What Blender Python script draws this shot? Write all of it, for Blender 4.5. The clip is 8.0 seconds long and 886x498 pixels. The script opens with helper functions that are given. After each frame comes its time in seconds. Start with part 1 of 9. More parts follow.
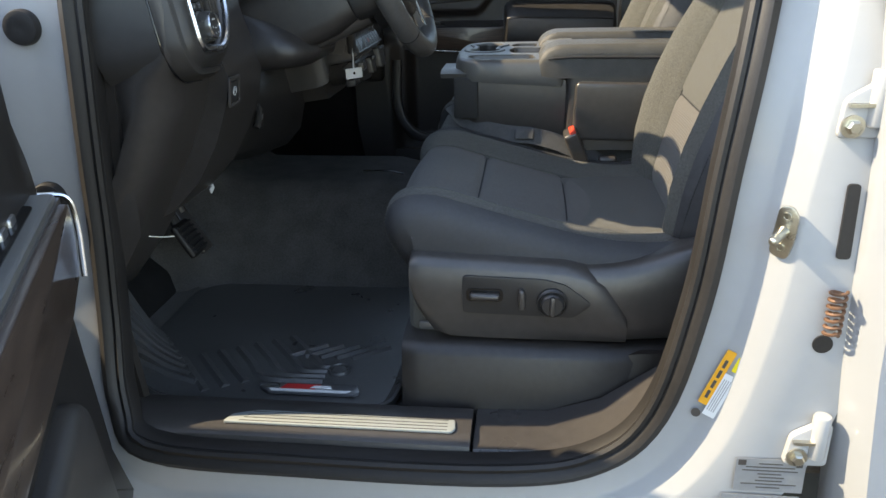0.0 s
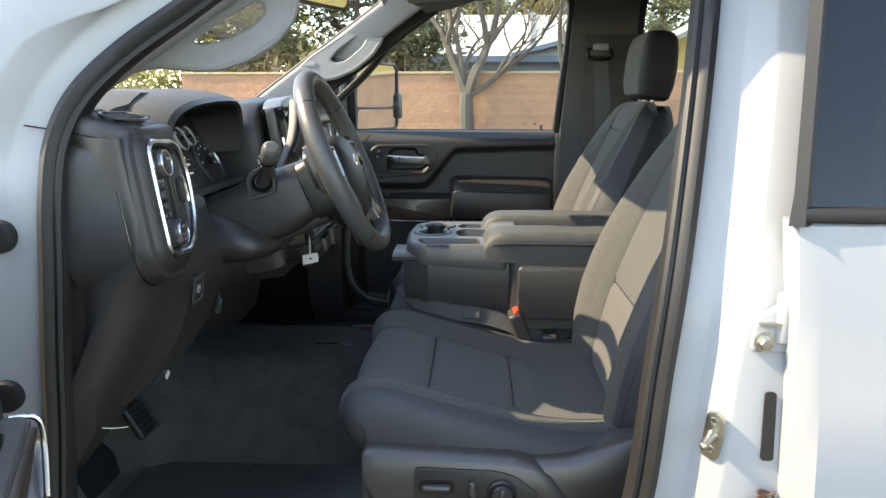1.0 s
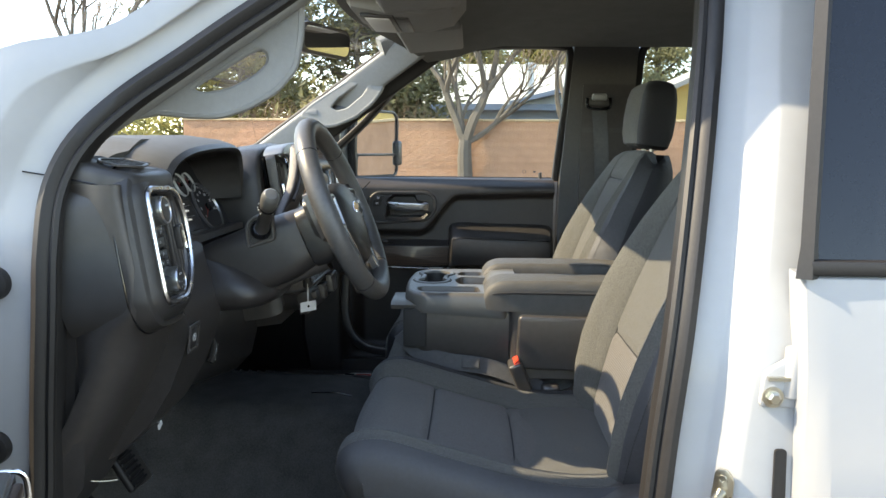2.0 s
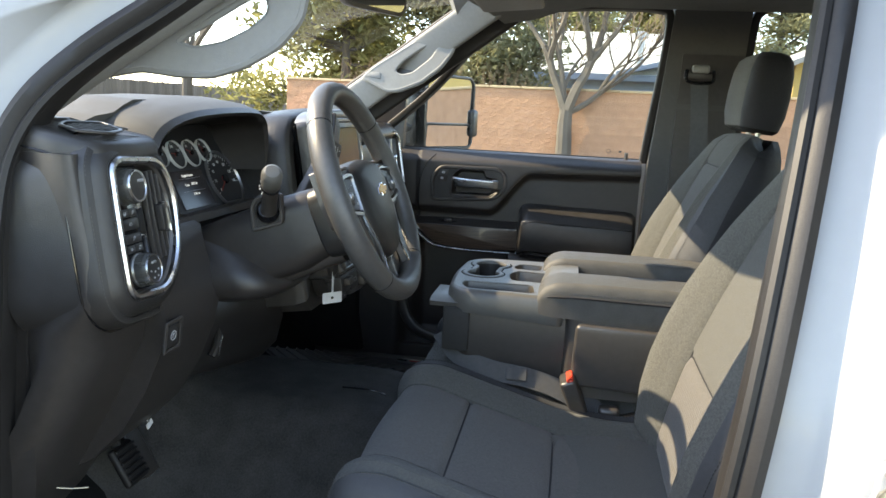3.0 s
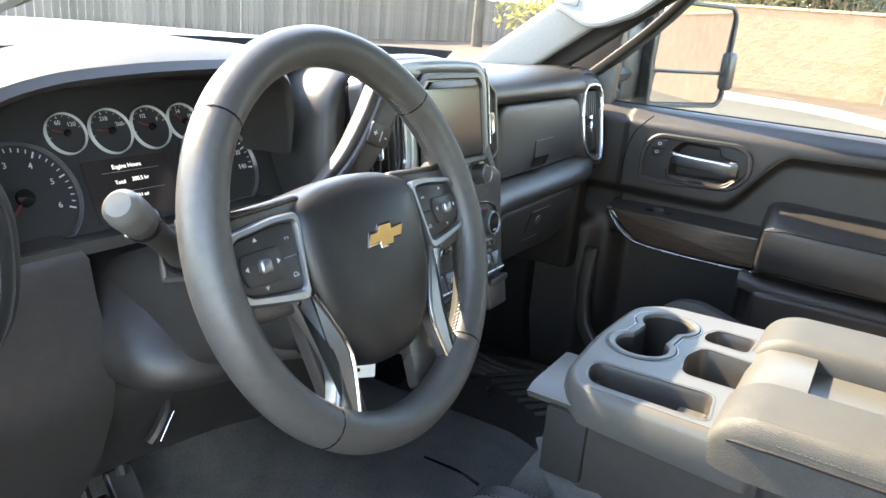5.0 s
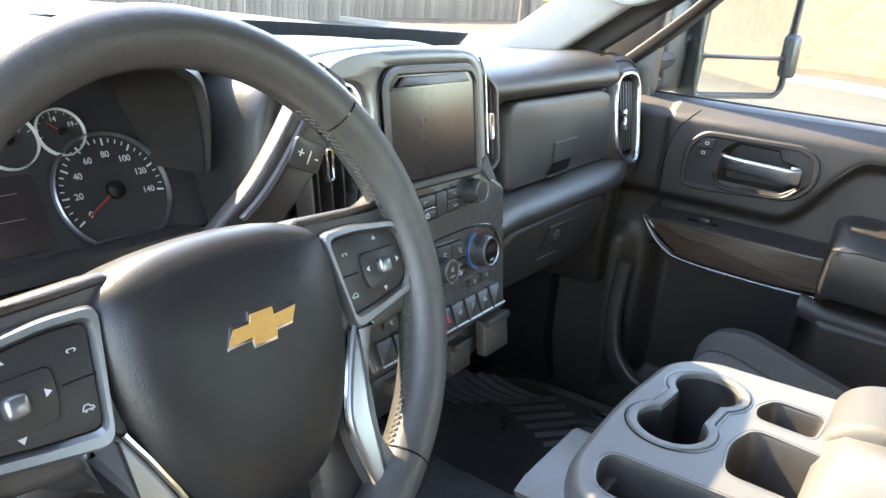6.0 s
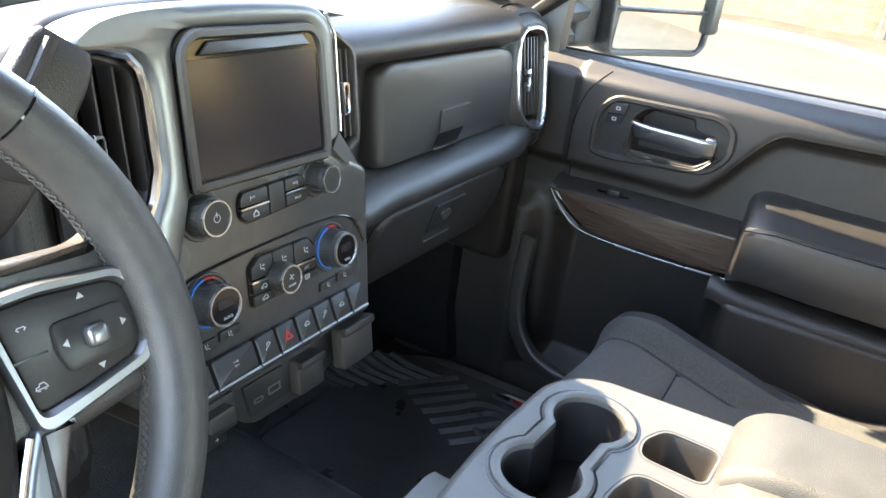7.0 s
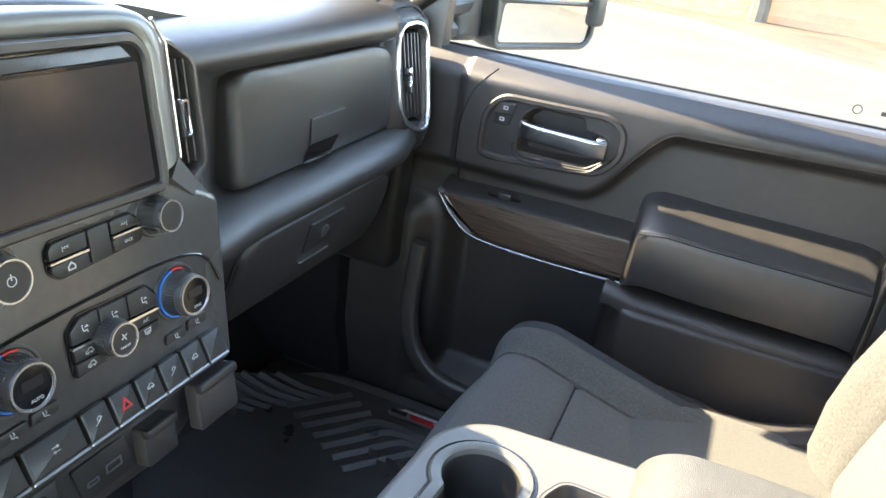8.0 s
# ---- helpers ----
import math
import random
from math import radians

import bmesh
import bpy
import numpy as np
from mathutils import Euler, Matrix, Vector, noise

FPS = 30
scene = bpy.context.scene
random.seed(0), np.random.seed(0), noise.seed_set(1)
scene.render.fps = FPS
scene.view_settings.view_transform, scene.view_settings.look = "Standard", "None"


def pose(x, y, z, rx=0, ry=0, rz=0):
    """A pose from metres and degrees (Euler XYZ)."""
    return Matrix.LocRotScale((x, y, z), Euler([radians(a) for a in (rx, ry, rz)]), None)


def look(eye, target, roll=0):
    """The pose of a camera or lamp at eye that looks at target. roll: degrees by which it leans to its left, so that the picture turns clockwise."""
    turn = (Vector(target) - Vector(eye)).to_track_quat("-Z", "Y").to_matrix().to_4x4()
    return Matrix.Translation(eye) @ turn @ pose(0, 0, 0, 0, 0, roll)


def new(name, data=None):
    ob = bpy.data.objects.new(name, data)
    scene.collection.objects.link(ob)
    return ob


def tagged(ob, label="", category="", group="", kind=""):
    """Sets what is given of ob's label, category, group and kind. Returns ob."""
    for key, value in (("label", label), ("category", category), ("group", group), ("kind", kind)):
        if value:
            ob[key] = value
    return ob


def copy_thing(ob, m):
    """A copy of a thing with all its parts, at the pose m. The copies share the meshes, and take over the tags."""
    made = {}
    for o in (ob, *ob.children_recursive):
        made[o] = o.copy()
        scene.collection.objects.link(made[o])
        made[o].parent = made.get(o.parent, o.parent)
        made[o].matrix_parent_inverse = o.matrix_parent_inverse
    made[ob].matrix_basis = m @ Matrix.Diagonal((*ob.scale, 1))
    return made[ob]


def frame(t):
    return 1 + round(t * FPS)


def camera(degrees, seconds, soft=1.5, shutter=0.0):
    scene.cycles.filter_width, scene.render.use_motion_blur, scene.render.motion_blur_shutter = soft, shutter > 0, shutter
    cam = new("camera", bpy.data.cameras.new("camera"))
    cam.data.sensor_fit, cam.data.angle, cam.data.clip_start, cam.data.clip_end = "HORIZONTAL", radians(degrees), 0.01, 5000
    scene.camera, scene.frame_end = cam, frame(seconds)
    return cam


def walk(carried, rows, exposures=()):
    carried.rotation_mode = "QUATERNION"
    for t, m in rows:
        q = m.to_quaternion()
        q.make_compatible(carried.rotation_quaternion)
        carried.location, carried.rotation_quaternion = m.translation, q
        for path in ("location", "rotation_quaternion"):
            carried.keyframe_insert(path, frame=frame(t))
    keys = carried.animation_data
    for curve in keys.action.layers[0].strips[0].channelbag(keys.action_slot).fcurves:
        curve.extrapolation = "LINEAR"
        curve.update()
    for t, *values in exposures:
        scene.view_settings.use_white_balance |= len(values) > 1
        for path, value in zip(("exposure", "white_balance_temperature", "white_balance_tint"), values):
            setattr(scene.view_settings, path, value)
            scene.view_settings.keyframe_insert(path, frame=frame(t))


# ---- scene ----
cam = camera(61.6, 8.0)
PATH = [
    (0, (0.461, -0.153, 1.3), (0.239, 1.691, 0.559), -1.3),
    (0.2, (0.452, -0.164, 1.326), (0.272, 1.71, 0.65), -0.8),
    (0.5, (0.451, -0.176, 1.361), (0.311, 1.737, 0.794), -0.5),
    (1, (0.451, -0.195, 1.406), (0.375, 1.765, 1.015), 0.1),
    (1.2, (0.45, -0.196, 1.412), (0.39, 1.776, 1.081), 0.2),
    (2.5, (0.445, -0.127, 1.408), (0.339, 1.852, 1.14), 1.4),
    (3, (0.522, 0.056, 1.424), (0.202, 1.996, 1.06), 2.9),
    (3.5, (0.586, 0.216, 1.448), (0.004, 2.064, 0.955), 4.0),
    (4, (0.589, 0.386, 1.469), (-0.18, 2.143, 0.904), 4.6),
    (4.5, (0.585, 0.56, 1.481), (-0.277, 2.264, 0.886), 5.0),
    (5.8, (0.531, 0.888, 1.482), (-0.536, 2.45, 0.832), 4.7),
    (6, (0.515, 0.935, 1.482), (-0.536, 2.498, 0.809), 4.8),
    (6.5, (0.505, 1.041, 1.485), (-0.48, 2.607, 0.726), 5.8),
    (7, (0.501, 1.115, 1.496), (-0.368, 2.727, 0.692), 7.1),
    (7.5, (0.493, 1.16, 1.507), (-0.215, 2.859, 0.725), 8.4),
    (8, (0.476, 1.216, 1.507), (-0.148, 2.934, 0.694), 8.1),
]
EXPOSURE = [(0.0, 2.60, 8300, 11), (0.5, 2.72, 8350, 11), (1.0, 2.74, 8350, 11), (2.5, 2.72, 8300, 11), (3.5, 3.22, 8300, 11), (4.5, 3.80, 8250, 11), (6.0, 4.22, 8300, 13), (7.0, 4.36, 8250, 13), (8.0, 4.44, 8200, 12)]
walk(cam, [(t, look(eye, target, roll)) for t, eye, target, roll in PATH], EXPOSURE)

# ---- light ----
SUN_TO = Vector((0.575, 0.022, -0.494)).normalized()
world = bpy.data.worlds.new("sky")
scene.world = world
world.use_nodes = True
wn = world.node_tree.nodes
sky = wn.new("ShaderNodeTexSky")
sky.sky_type = "NISHITA"
sky.sun_disc = False
sky.sun_elevation = math.asin(-SUN_TO.z)
sky.sun_rotation = math.atan2(-SUN_TO.x, -SUN_TO.y)
sky.altitude = 1500
wn["Background"].inputs[1].default_value = 0.15
world.node_tree.links.new(sky.outputs[0], wn["Background"].inputs[0])
sun = new("sun", bpy.data.lights.new("sun", "SUN"))
sun.data.energy, sun.data.angle, sun.data.color = 1.58, radians(0.55), (1.0, 0.945, 0.80)
sun.matrix_world = look((-20, -8, 10), Vector((-20, -8, 10)) + SUN_TO)


# ---- materials ----
def mat(name, color, rough=0.5, metal=0.0, vary=0.15, scale=8.0, grain=0.0, grain_scale=400.0, spec=0.5, coat=0.0, tint=None, stretch=(1, 1, 1), kind="noise", rough_vary=0.08, deep=0.002):
    """A surface: base colour broken up at a large and a fine scale, gloss broken up, and a fine relief."""
    m = bpy.data.materials.new(name)
    m.use_nodes = True
    t = m.node_tree
    n, l = t.nodes, t.links
    p = n["Principled BSDF"]
    p.inputs["Metallic"].default_value = metal
    p.inputs["Specular IOR Level"].default_value = spec
    p.inputs["Coat Weight"].default_value = coat
    p.inputs["Coat Roughness"].default_value = 0.04
    co = n.new("ShaderNodeTexCoord")
    mp = n.new("ShaderNodeMapping")
    mp.inputs["Scale"].default_value = stretch
    l.new(co.outputs["Object"], mp.inputs["Vector"])
    big, fine = n.new("ShaderNodeTexNoise"), n.new("ShaderNodeTexNoise")
    big.inputs["Scale"].default_value, big.inputs["Detail"].default_value = scale, 4
    fine.inputs["Scale"].default_value, fine.inputs["Detail"].default_value = scale * 14, 3
    for x in (big, fine):
        l.new(mp.outputs[0], x.inputs["Vector"])
    mix = n.new("ShaderNodeMath")
    mix.operation = "MULTIPLY_ADD"
    mix.inputs[1].default_value = 0.5
    l.new(fine.outputs[0], mix.inputs[0])
    half = n.new("ShaderNodeMath")
    half.operation = "MULTIPLY"
    half.inputs[1].default_value = 0.5
    l.new(big.outputs[0], half.inputs[0])
    l.new(half.outputs[0], mix.inputs[2])
    ramp = n.new("ShaderNodeValToRGB")
    a = [c * (1 - vary) for c in color]
    b = [min(1, c * (1 + vary)) for c in (tint or color)]
    ramp.color_ramp.elements[0].position, ramp.color_ramp.elements[1].position = 0.3, 0.7
    ramp.color_ramp.elements[0].color, ramp.color_ramp.elements[1].color = (*a, 1), (*b, 1)
    l.new(mix.outputs[0], ramp.inputs[0])
    l.new(ramp.outputs[0], p.inputs["Base Color"])
    ro = n.new("ShaderNodeMapRange")
    ro.inputs["To Min"].default_value, ro.inputs["To Max"].default_value = max(0.02, rough - rough_vary), min(1, rough + rough_vary)
    l.new(big.outputs[0], ro.inputs[0])
    l.new(ro.outputs[0], p.inputs["Roughness"])
    if grain:
        if kind == "noise":
            g = n.new("ShaderNodeTexNoise")
            g.inputs["Detail"].default_value = 2
            out = g.outputs[0]
        elif kind == "wave":
            g = n.new("ShaderNodeTexWave")
            g.inputs["Distortion"].default_value, g.inputs["Detail Scale"].default_value = 3.0, 1.6
            out = g.outputs[1]
        else:
            g = n.new("ShaderNodeTexVoronoi")
            g.feature = "DISTANCE_TO_EDGE" if kind == "cells" else "F1"
            out = g.outputs[0]
        g.inputs["Scale"].default_value = grain_scale
        l.new(mp.outputs[0], g.inputs["Vector"])
        bump = n.new("ShaderNodeBump")
        bump.inputs["Strength"].default_value, bump.inputs["Distance"].default_value = grain, deep
        l.new(out, bump.inputs["Height"])
        l.new(bump.outputs[0], p.inputs["Normal"])
    return m


def per_piece(m, amount):
    """Lets each piece of a material differ a little in brightness."""
    t = m.node_tree
    p = t.nodes["Principled BSDF"]
    src = p.inputs["Base Color"].links[0].from_socket
    info, rng, hsv = t.nodes.new("ShaderNodeObjectInfo"), t.nodes.new("ShaderNodeMapRange"), t.nodes.new("ShaderNodeHueSaturation")
    rng.inputs["To Min"].default_value, rng.inputs["To Max"].default_value = 1 - amount, 1 + amount
    t.links.new(info.outputs["Random"], rng.inputs[0])
    t.links.new(rng.outputs[0], hsv.inputs["Value"])
    t.links.new(src, hsv.inputs["Color"])
    t.links.new(hsv.outputs[0], p.inputs["Base Color"])
    return m


def thin_leaf(m):
    """Lets light pass through the thin leaves of a material."""
    t = m.node_tree
    p, out = t.nodes["Principled BSDF"], t.nodes["Material Output"]
    tr, mix = t.nodes.new("ShaderNodeBsdfTranslucent"), t.nodes.new("ShaderNodeMixShader")
    mix.inputs[0].default_value = 0.45
    t.links.new(p.inputs["Base Color"].links[0].from_socket, tr.inputs[0])
    t.links.new(p.outputs[0], mix.inputs[1])
    t.links.new(tr.outputs[0], mix.inputs[2])
    t.links.new(mix.outputs[0], out.inputs[0])
    return m


def cloth(m, weight):
    """Adds the soft sheen of woven fibres."""
    p = m.node_tree.nodes["Principled BSDF"]
    p.inputs["Sheen Weight"].default_value, p.inputs["Sheen Roughness"].default_value = weight, 0.5
    return m


def glass(name, color=(1, 1, 1), rough=0.0, gloss=0.04):
    m = bpy.data.materials.new(name)
    m.use_nodes = True
    n, l = m.node_tree.nodes, m.node_tree.links
    n.remove(n["Principled BSDF"])
    clear, shine, mix, lw = n.new("ShaderNodeBsdfTransparent"), n.new("ShaderNodeBsdfGlossy"), n.new("ShaderNodeMixShader"), n.new("ShaderNodeLayerWeight")
    clear.inputs[0].default_value = (*color, 1)
    shine.inputs["Roughness"].default_value = rough
    lw.inputs[0].default_value = 0.5
    power, amount = n.new("ShaderNodeMath"), n.new("ShaderNodeMath")
    power.operation, amount.operation = "POWER", "MULTIPLY_ADD"
    power.inputs[1].default_value = 5.0
    amount.inputs[1].default_value, amount.inputs[2].default_value = 0.6, gloss
    l.new(lw.outputs["Facing"], power.inputs[0])
    l.new(power.outputs[0], amount.inputs[0])
    l.new(amount.outputs[0], mix.inputs[0])
    l.new(clear.outputs[0], mix.inputs[1])
    l.new(shine.outputs[0], mix.inputs[2])
    l.new(mix.outputs[0], n["Material Output"].inputs[0])
    return m


def glow(name, color, strength):
    m = mat(name, color, 0.6)
    p = m.node_tree.nodes["Principled BSDF"]
    p.inputs["Emission Color"].default_value, p.inputs["Emission Strength"].default_value = (*color, 1), strength
    return m


PLASTIC = mat("black_plastic", (0.056, 0.050, 0.046), 0.30, vary=0.2, scale=6, grain=0.10, grain_scale=900, kind="voronoi", spec=0.75)
PLASTIC_B = mat("charcoal_plastic", (0.053, 0.048, 0.045), 0.33, vary=0.2, scale=5, grain=0.10, grain_scale=800, kind="voronoi", spec=0.75)
HUBSKIN = mat("hub_cover_skin", (0.021, 0.020, 0.0195), 0.36, vary=0.2, scale=6, grain=0.12, grain_scale=800, kind="cells", spec=0.5)
DOORTRIM = mat("door_trim_skin", (0.034, 0.029, 0.0265), 0.40, vary=0.2, scale=5, grain=0.2, grain_scale=800, kind="voronoi", spec=0.65)
SOFT = mat("soft_dash_skin", (0.036, 0.0332, 0.0312), 0.33, vary=0.2, scale=4, grain=0.22, grain_scale=700, kind="cells", spec=0.55)
# paler than SOFT: sunlight on the upper faces is put into this colour
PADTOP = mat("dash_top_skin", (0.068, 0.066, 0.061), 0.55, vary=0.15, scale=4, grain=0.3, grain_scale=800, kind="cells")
GLOSSY = mat("gloss_black", (0.008, 0.008, 0.009), 0.12, vary=0.2, rough_vary=0.03)
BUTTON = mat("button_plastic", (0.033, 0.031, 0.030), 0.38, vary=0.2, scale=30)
# black border print lightened to grey-blue to paint in the sky's haze
FRIT = mat("hazed_border_print", (0.075, 0.09, 0.105), 0.25, vary=0.2, scale=5)
SCREEN = mat("screen_glass", (0.030, 0.024, 0.025), 0.16, vary=0.1, rough_vary=0.03, spec=0.6)
CHROME = mat("chrome", (0.82, 0.83, 0.85), 0.12, metal=1.0, vary=0.04, rough_vary=0.04)
PULL = mat("handle_chrome", (0.62, 0.63, 0.65), 0.27, metal=1.0, vary=0.06, rough_vary=0.05)
SATIN = mat("satin_silver", (0.31, 0.315, 0.325), 0.3, metal=0.85, vary=0.06, rough_vary=0.04)
BEZEL = mat("gunmetal_bezel", (0.25, 0.255, 0.255), 0.38, metal=0.75, vary=0.06, rough_vary=0.04)
PEWTER = mat("pewter_trim", (0.20, 0.20, 0.19), 0.28, metal=0.7, vary=0.06, rough_vary=0.04)
STEEL = mat("zinc_steel", (0.55, 0.52, 0.44), 0.3, metal=1.0, vary=0.12, scale=30)
RUST = mat("rusty_spring_steel", (0.16, 0.085, 0.05), 0.6, metal=0.3, vary=0.3, scale=60)
LEATHER = mat("wheel_leather", (0.066, 0.063, 0.060), 0.38, vary=0.2, scale=10, grain=0.16, grain_scale=800, kind="cells", spec=0.65)
THREAD = mat("grey_thread", (0.11, 0.104, 0.093), 0.8, vary=0.2, scale=300)
THREAD_D = mat("dark_thread", (0.016, 0.016, 0.017), 0.8, vary=0.2, scale=300)
CLOTH = cloth(mat("seat_cloth", (0.084, 0.083, 0.076), 0.92, vary=0.34, scale=320, grain=0.8, grain_scale=1100, tint=(0.110, 0.108, 0.097), spec=0.2), 0.12)
INSERT = cloth(mat("seat_insert_cloth", (0.094, 0.088, 0.081), 0.92, vary=0.22, scale=260, grain=0.3, grain_scale=260, kind="wave", tint=(0.118, 0.110, 0.100), spec=0.2), 0.16)
SIDECLOTH = mat("seat_side_vinyl", (0.014, 0.014, 0.017), 0.7, vary=0.2, scale=10, grain=0.5, grain_scale=700)
BOLSTER = mat("bolster_side_vinyl", (0.046, 0.047, 0.050), 0.5, vary=0.15, scale=12, grain=0.3, grain_scale=800, kind="cells", spec=0.45)
KNEE = mat("dash_end_plastic", (0.039, 0.0343, 0.0318), 0.35, vary=0.22, scale=6, grain=0.12, grain_scale=900, kind="voronoi", spec=0.55)
VINYL = mat("armrest_vinyl", (0.076, 0.074, 0.069), 0.5, vary=0.2, scale=45, grain=0.4, grain_scale=650, kind="cells", spec=0.5)
# black plastic with shade put into its colour, mainly for the lower dash
DARKPLASTIC = mat("shaded_lower_plastic", (0.025, 0.022, 0.0205), 0.37, vary=0.25, scale=6, grain=0.12, grain_scale=900, kind="voronoi", spec=0.5)
STACKFACE = mat("satin_stack_plastic", (0.064, 0.060, 0.057), 0.27, vary=0.15, scale=6, grain=0.06, grain_scale=900, kind="voronoi", spec=0.95)
# almost no reflectance: paints the darkness behind vent blades and grille bars
PIT = mat("void_shade", (0.004, 0.004, 0.004), 0.9, vary=0.2, spec=0.1)
DIALFACE = mat("dial_face", (0.020, 0.020, 0.022), 0.5, vary=0.15, scale=20)
RIMPRINT = mat("dial_ring", (0.62, 0.63, 0.60), 0.4, metal=0.2, vary=0.05)
NEEDLE = mat("dim_red_needle", (0.22, 0.025, 0.02), 0.5, vary=0.1)
TRAY = mat("console_plastic", (0.105, 0.102, 0.094), 0.36, vary=0.08, scale=8, grain=0.08, grain_scale=1200, kind="voronoi", spec=0.6)
# near-black standing in for the shade deep in bins, cups and gaps
SHADOWBOX = mat("recess_shade", (0.02, 0.02, 0.02), 0.7, vary=0.2)
PAINT = mat("white_paint", (0.34, 0.352, 0.366), 0.3, vary=0.015, scale=2, coat=0.6, rough_vary=0.02)
PAINT_IN = mat("white_primer_paint", (0.375, 0.378, 0.378), 0.42, vary=0.03, scale=4, coat=0.2, rough_vary=0.04)
RUBBER = mat("seal_rubber", (0.016, 0.014, 0.013), 0.55, vary=0.25, scale=12, grain=0.08, grain_scale=500)
MATRUB = mat("mat_rubber", (0.068, 0.067, 0.065), 0.30, vary=0.3, scale=14, grain=0.3, grain_scale=500, spec=0.75)
CARPET = mat("carpet", (0.080, 0.077, 0.073), 0.95, vary=0.35, scale=20, grain=1.0, grain_scale=600, spec=0.15)
# carpet again, near-black: the footwell shade is put into its colour
TOEBOARD = mat("shaded_toe_board", (0.016, 0.016, 0.016), 0.95, vary=0.3, scale=20, grain=0.8, grain_scale=500, spec=0.1)
WOOD = mat("dark_wood_trim", (0.034, 0.022, 0.016), 0.3, vary=0.35, scale=22, tint=(0.105, 0.070, 0.050), stretch=(0.7, 8, 14), coat=0.3)
WOOD_D = mat("door_wood_trim", (0.046, 0.031, 0.024), 0.3, vary=0.2, scale=7, tint=(0.075, 0.052, 0.040), stretch=(5, 0.7, 12), coat=0.3)
PILLAR_DARK = mat("charcoal_pillar_trim", (0.085, 0.083, 0.079), 0.6, vary=0.1, scale=8, grain=0.3, grain_scale=800)
PILLAR = mat("grey_pillar_trim", (0.26, 0.26, 0.25), 0.6, vary=0.08, scale=8, grain=0.3, grain_scale=800)
HEADL = mat("headliner_cloth", (0.22, 0.22, 0.215), 0.95, vary=0.12, scale=20, grain=0.6, grain_scale=900, spec=0.1)
WHITE = mat("white_print", (0.75, 0.75, 0.74), 0.5, vary=0.05)
GREYP = mat("grey_print", (0.35, 0.35, 0.35), 0.5, vary=0.05)
REDP = mat("red_print", (0.55, 0.03, 0.03), 0.45, vary=0.1)
REDBTN = mat("red_buckle_button", (0.75, 0.06, 0.03), 0.4, vary=0.05)
BLUEP = mat("blue_print", (0.03, 0.18, 0.55), 0.45, vary=0.1)
ORANGE = mat("orange_label", (0.85, 0.38, 0.02), 0.5, vary=0.06)
YELLOW = mat("yellow_label", (0.85, 0.65, 0.02), 0.5, vary=0.06)
PAPER = mat("paper_tag", (0.7, 0.7, 0.69), 0.6, vary=0.06)
FOIL = mat("foil_label", (0.30, 0.31, 0.32), 0.45, metal=0.3, vary=0.1)
GOLD = mat("gold_emblem", (0.60, 0.33, 0.10), 0.35, metal=0.5, vary=0.12, scale=40)
WEB = mat("belt_webbing", (0.085, 0.086, 0.088), 0.85, vary=0.2, grain=0.8, grain_scale=700)
MIRROR = mat("mirror_glass", (0.9, 0.9, 0.9), 0.01, metal=1.0, vary=0.0, rough_vary=0.005)
GLASS = glass("clear_glass", (0.93, 0.96, 0.95))
TINT = mat("privacy_glass", (0.008, 0.010, 0.015), 0.06, vary=0.1, rough_vary=0.02, spec=0.38)
DIALTXT = mat("dial_print", (0.58, 0.585, 0.58), 0.6, vary=0.05)
LCDTXT = glow("display_print", (0.6, 0.65, 0.68), 0.16)
ASPHALT = mat("worn_asphalt", (0.066, 0.057, 0.043), 0.9, vary=0.18, scale=0.35, grain=0.6, grain_scale=60, tint=(0.088, 0.076, 0.057))
CONCRETE = mat("kerb_concrete", (0.33, 0.315, 0.285), 0.85, vary=0.12, scale=3, grain=0.5, grain_scale=60)
SOIL = mat("dry_mulch_soil", (0.062, 0.041, 0.025), 0.95, vary=0.4, scale=1.5, grain=1.0, grain_scale=20, tint=(0.105, 0.070, 0.043))
BLOCK = per_piece(mat("split_face_block", (0.39, 0.205, 0.118), 0.92, vary=0.16, scale=5, grain=1.0, grain_scale=22, tint=(0.46, 0.26, 0.160), deep=0.02), 0.07)
CAP = mat("wall_cap", (0.48, 0.36, 0.22), 0.9, vary=0.15, scale=3, grain=0.5, grain_scale=30)
BARK = mat("grey_bark", (0.12, 0.10, 0.08), 0.9, vary=0.3, scale=6, grain=0.9, grain_scale=40, stretch=(1, 1, 0.25))
TWIG = mat("twig_bark", (0.17, 0.125, 0.085), 0.9, vary=0.3, scale=6)
LEAF = thin_leaf(mat("evergreen_leaf", (0.20, 0.20, 0.075), 0.8, vary=0.35, scale=0.9, tint=(0.30, 0.27, 0.10)))
TREAD = mat("brushed_tread_metal", (0.36, 0.385, 0.37), 0.4, metal=0.25, vary=0.08, scale=8, stretch=(1, 20, 1))
LEAF_B = thin_leaf(mat("juniper_leaf", (0.16, 0.165, 0.085), 0.85, vary=0.35, scale=0.9, tint=(0.23, 0.21, 0.11)))
BRUSH = mat("dry_brush", (0.16, 0.105, 0.07), 0.9, vary=0.35, scale=2)
ROOFW = mat("pale_roofing", (0.60, 0.60, 0.55), 0.85, vary=0.08, scale=1)
BLUEW = mat("blue_grey_siding", (0.22, 0.27, 0.34), 0.8, vary=0.08, scale=1)
YELLOWW = mat("tan_yellow_stucco", (0.55, 0.38, 0.13), 0.85, vary=0.08, scale=1, grain=0.4, grain_scale=40)
GALV = mat("galvanised_pipe", (0.45, 0.46, 0.46), 0.45, metal=0.6, vary=0.1)
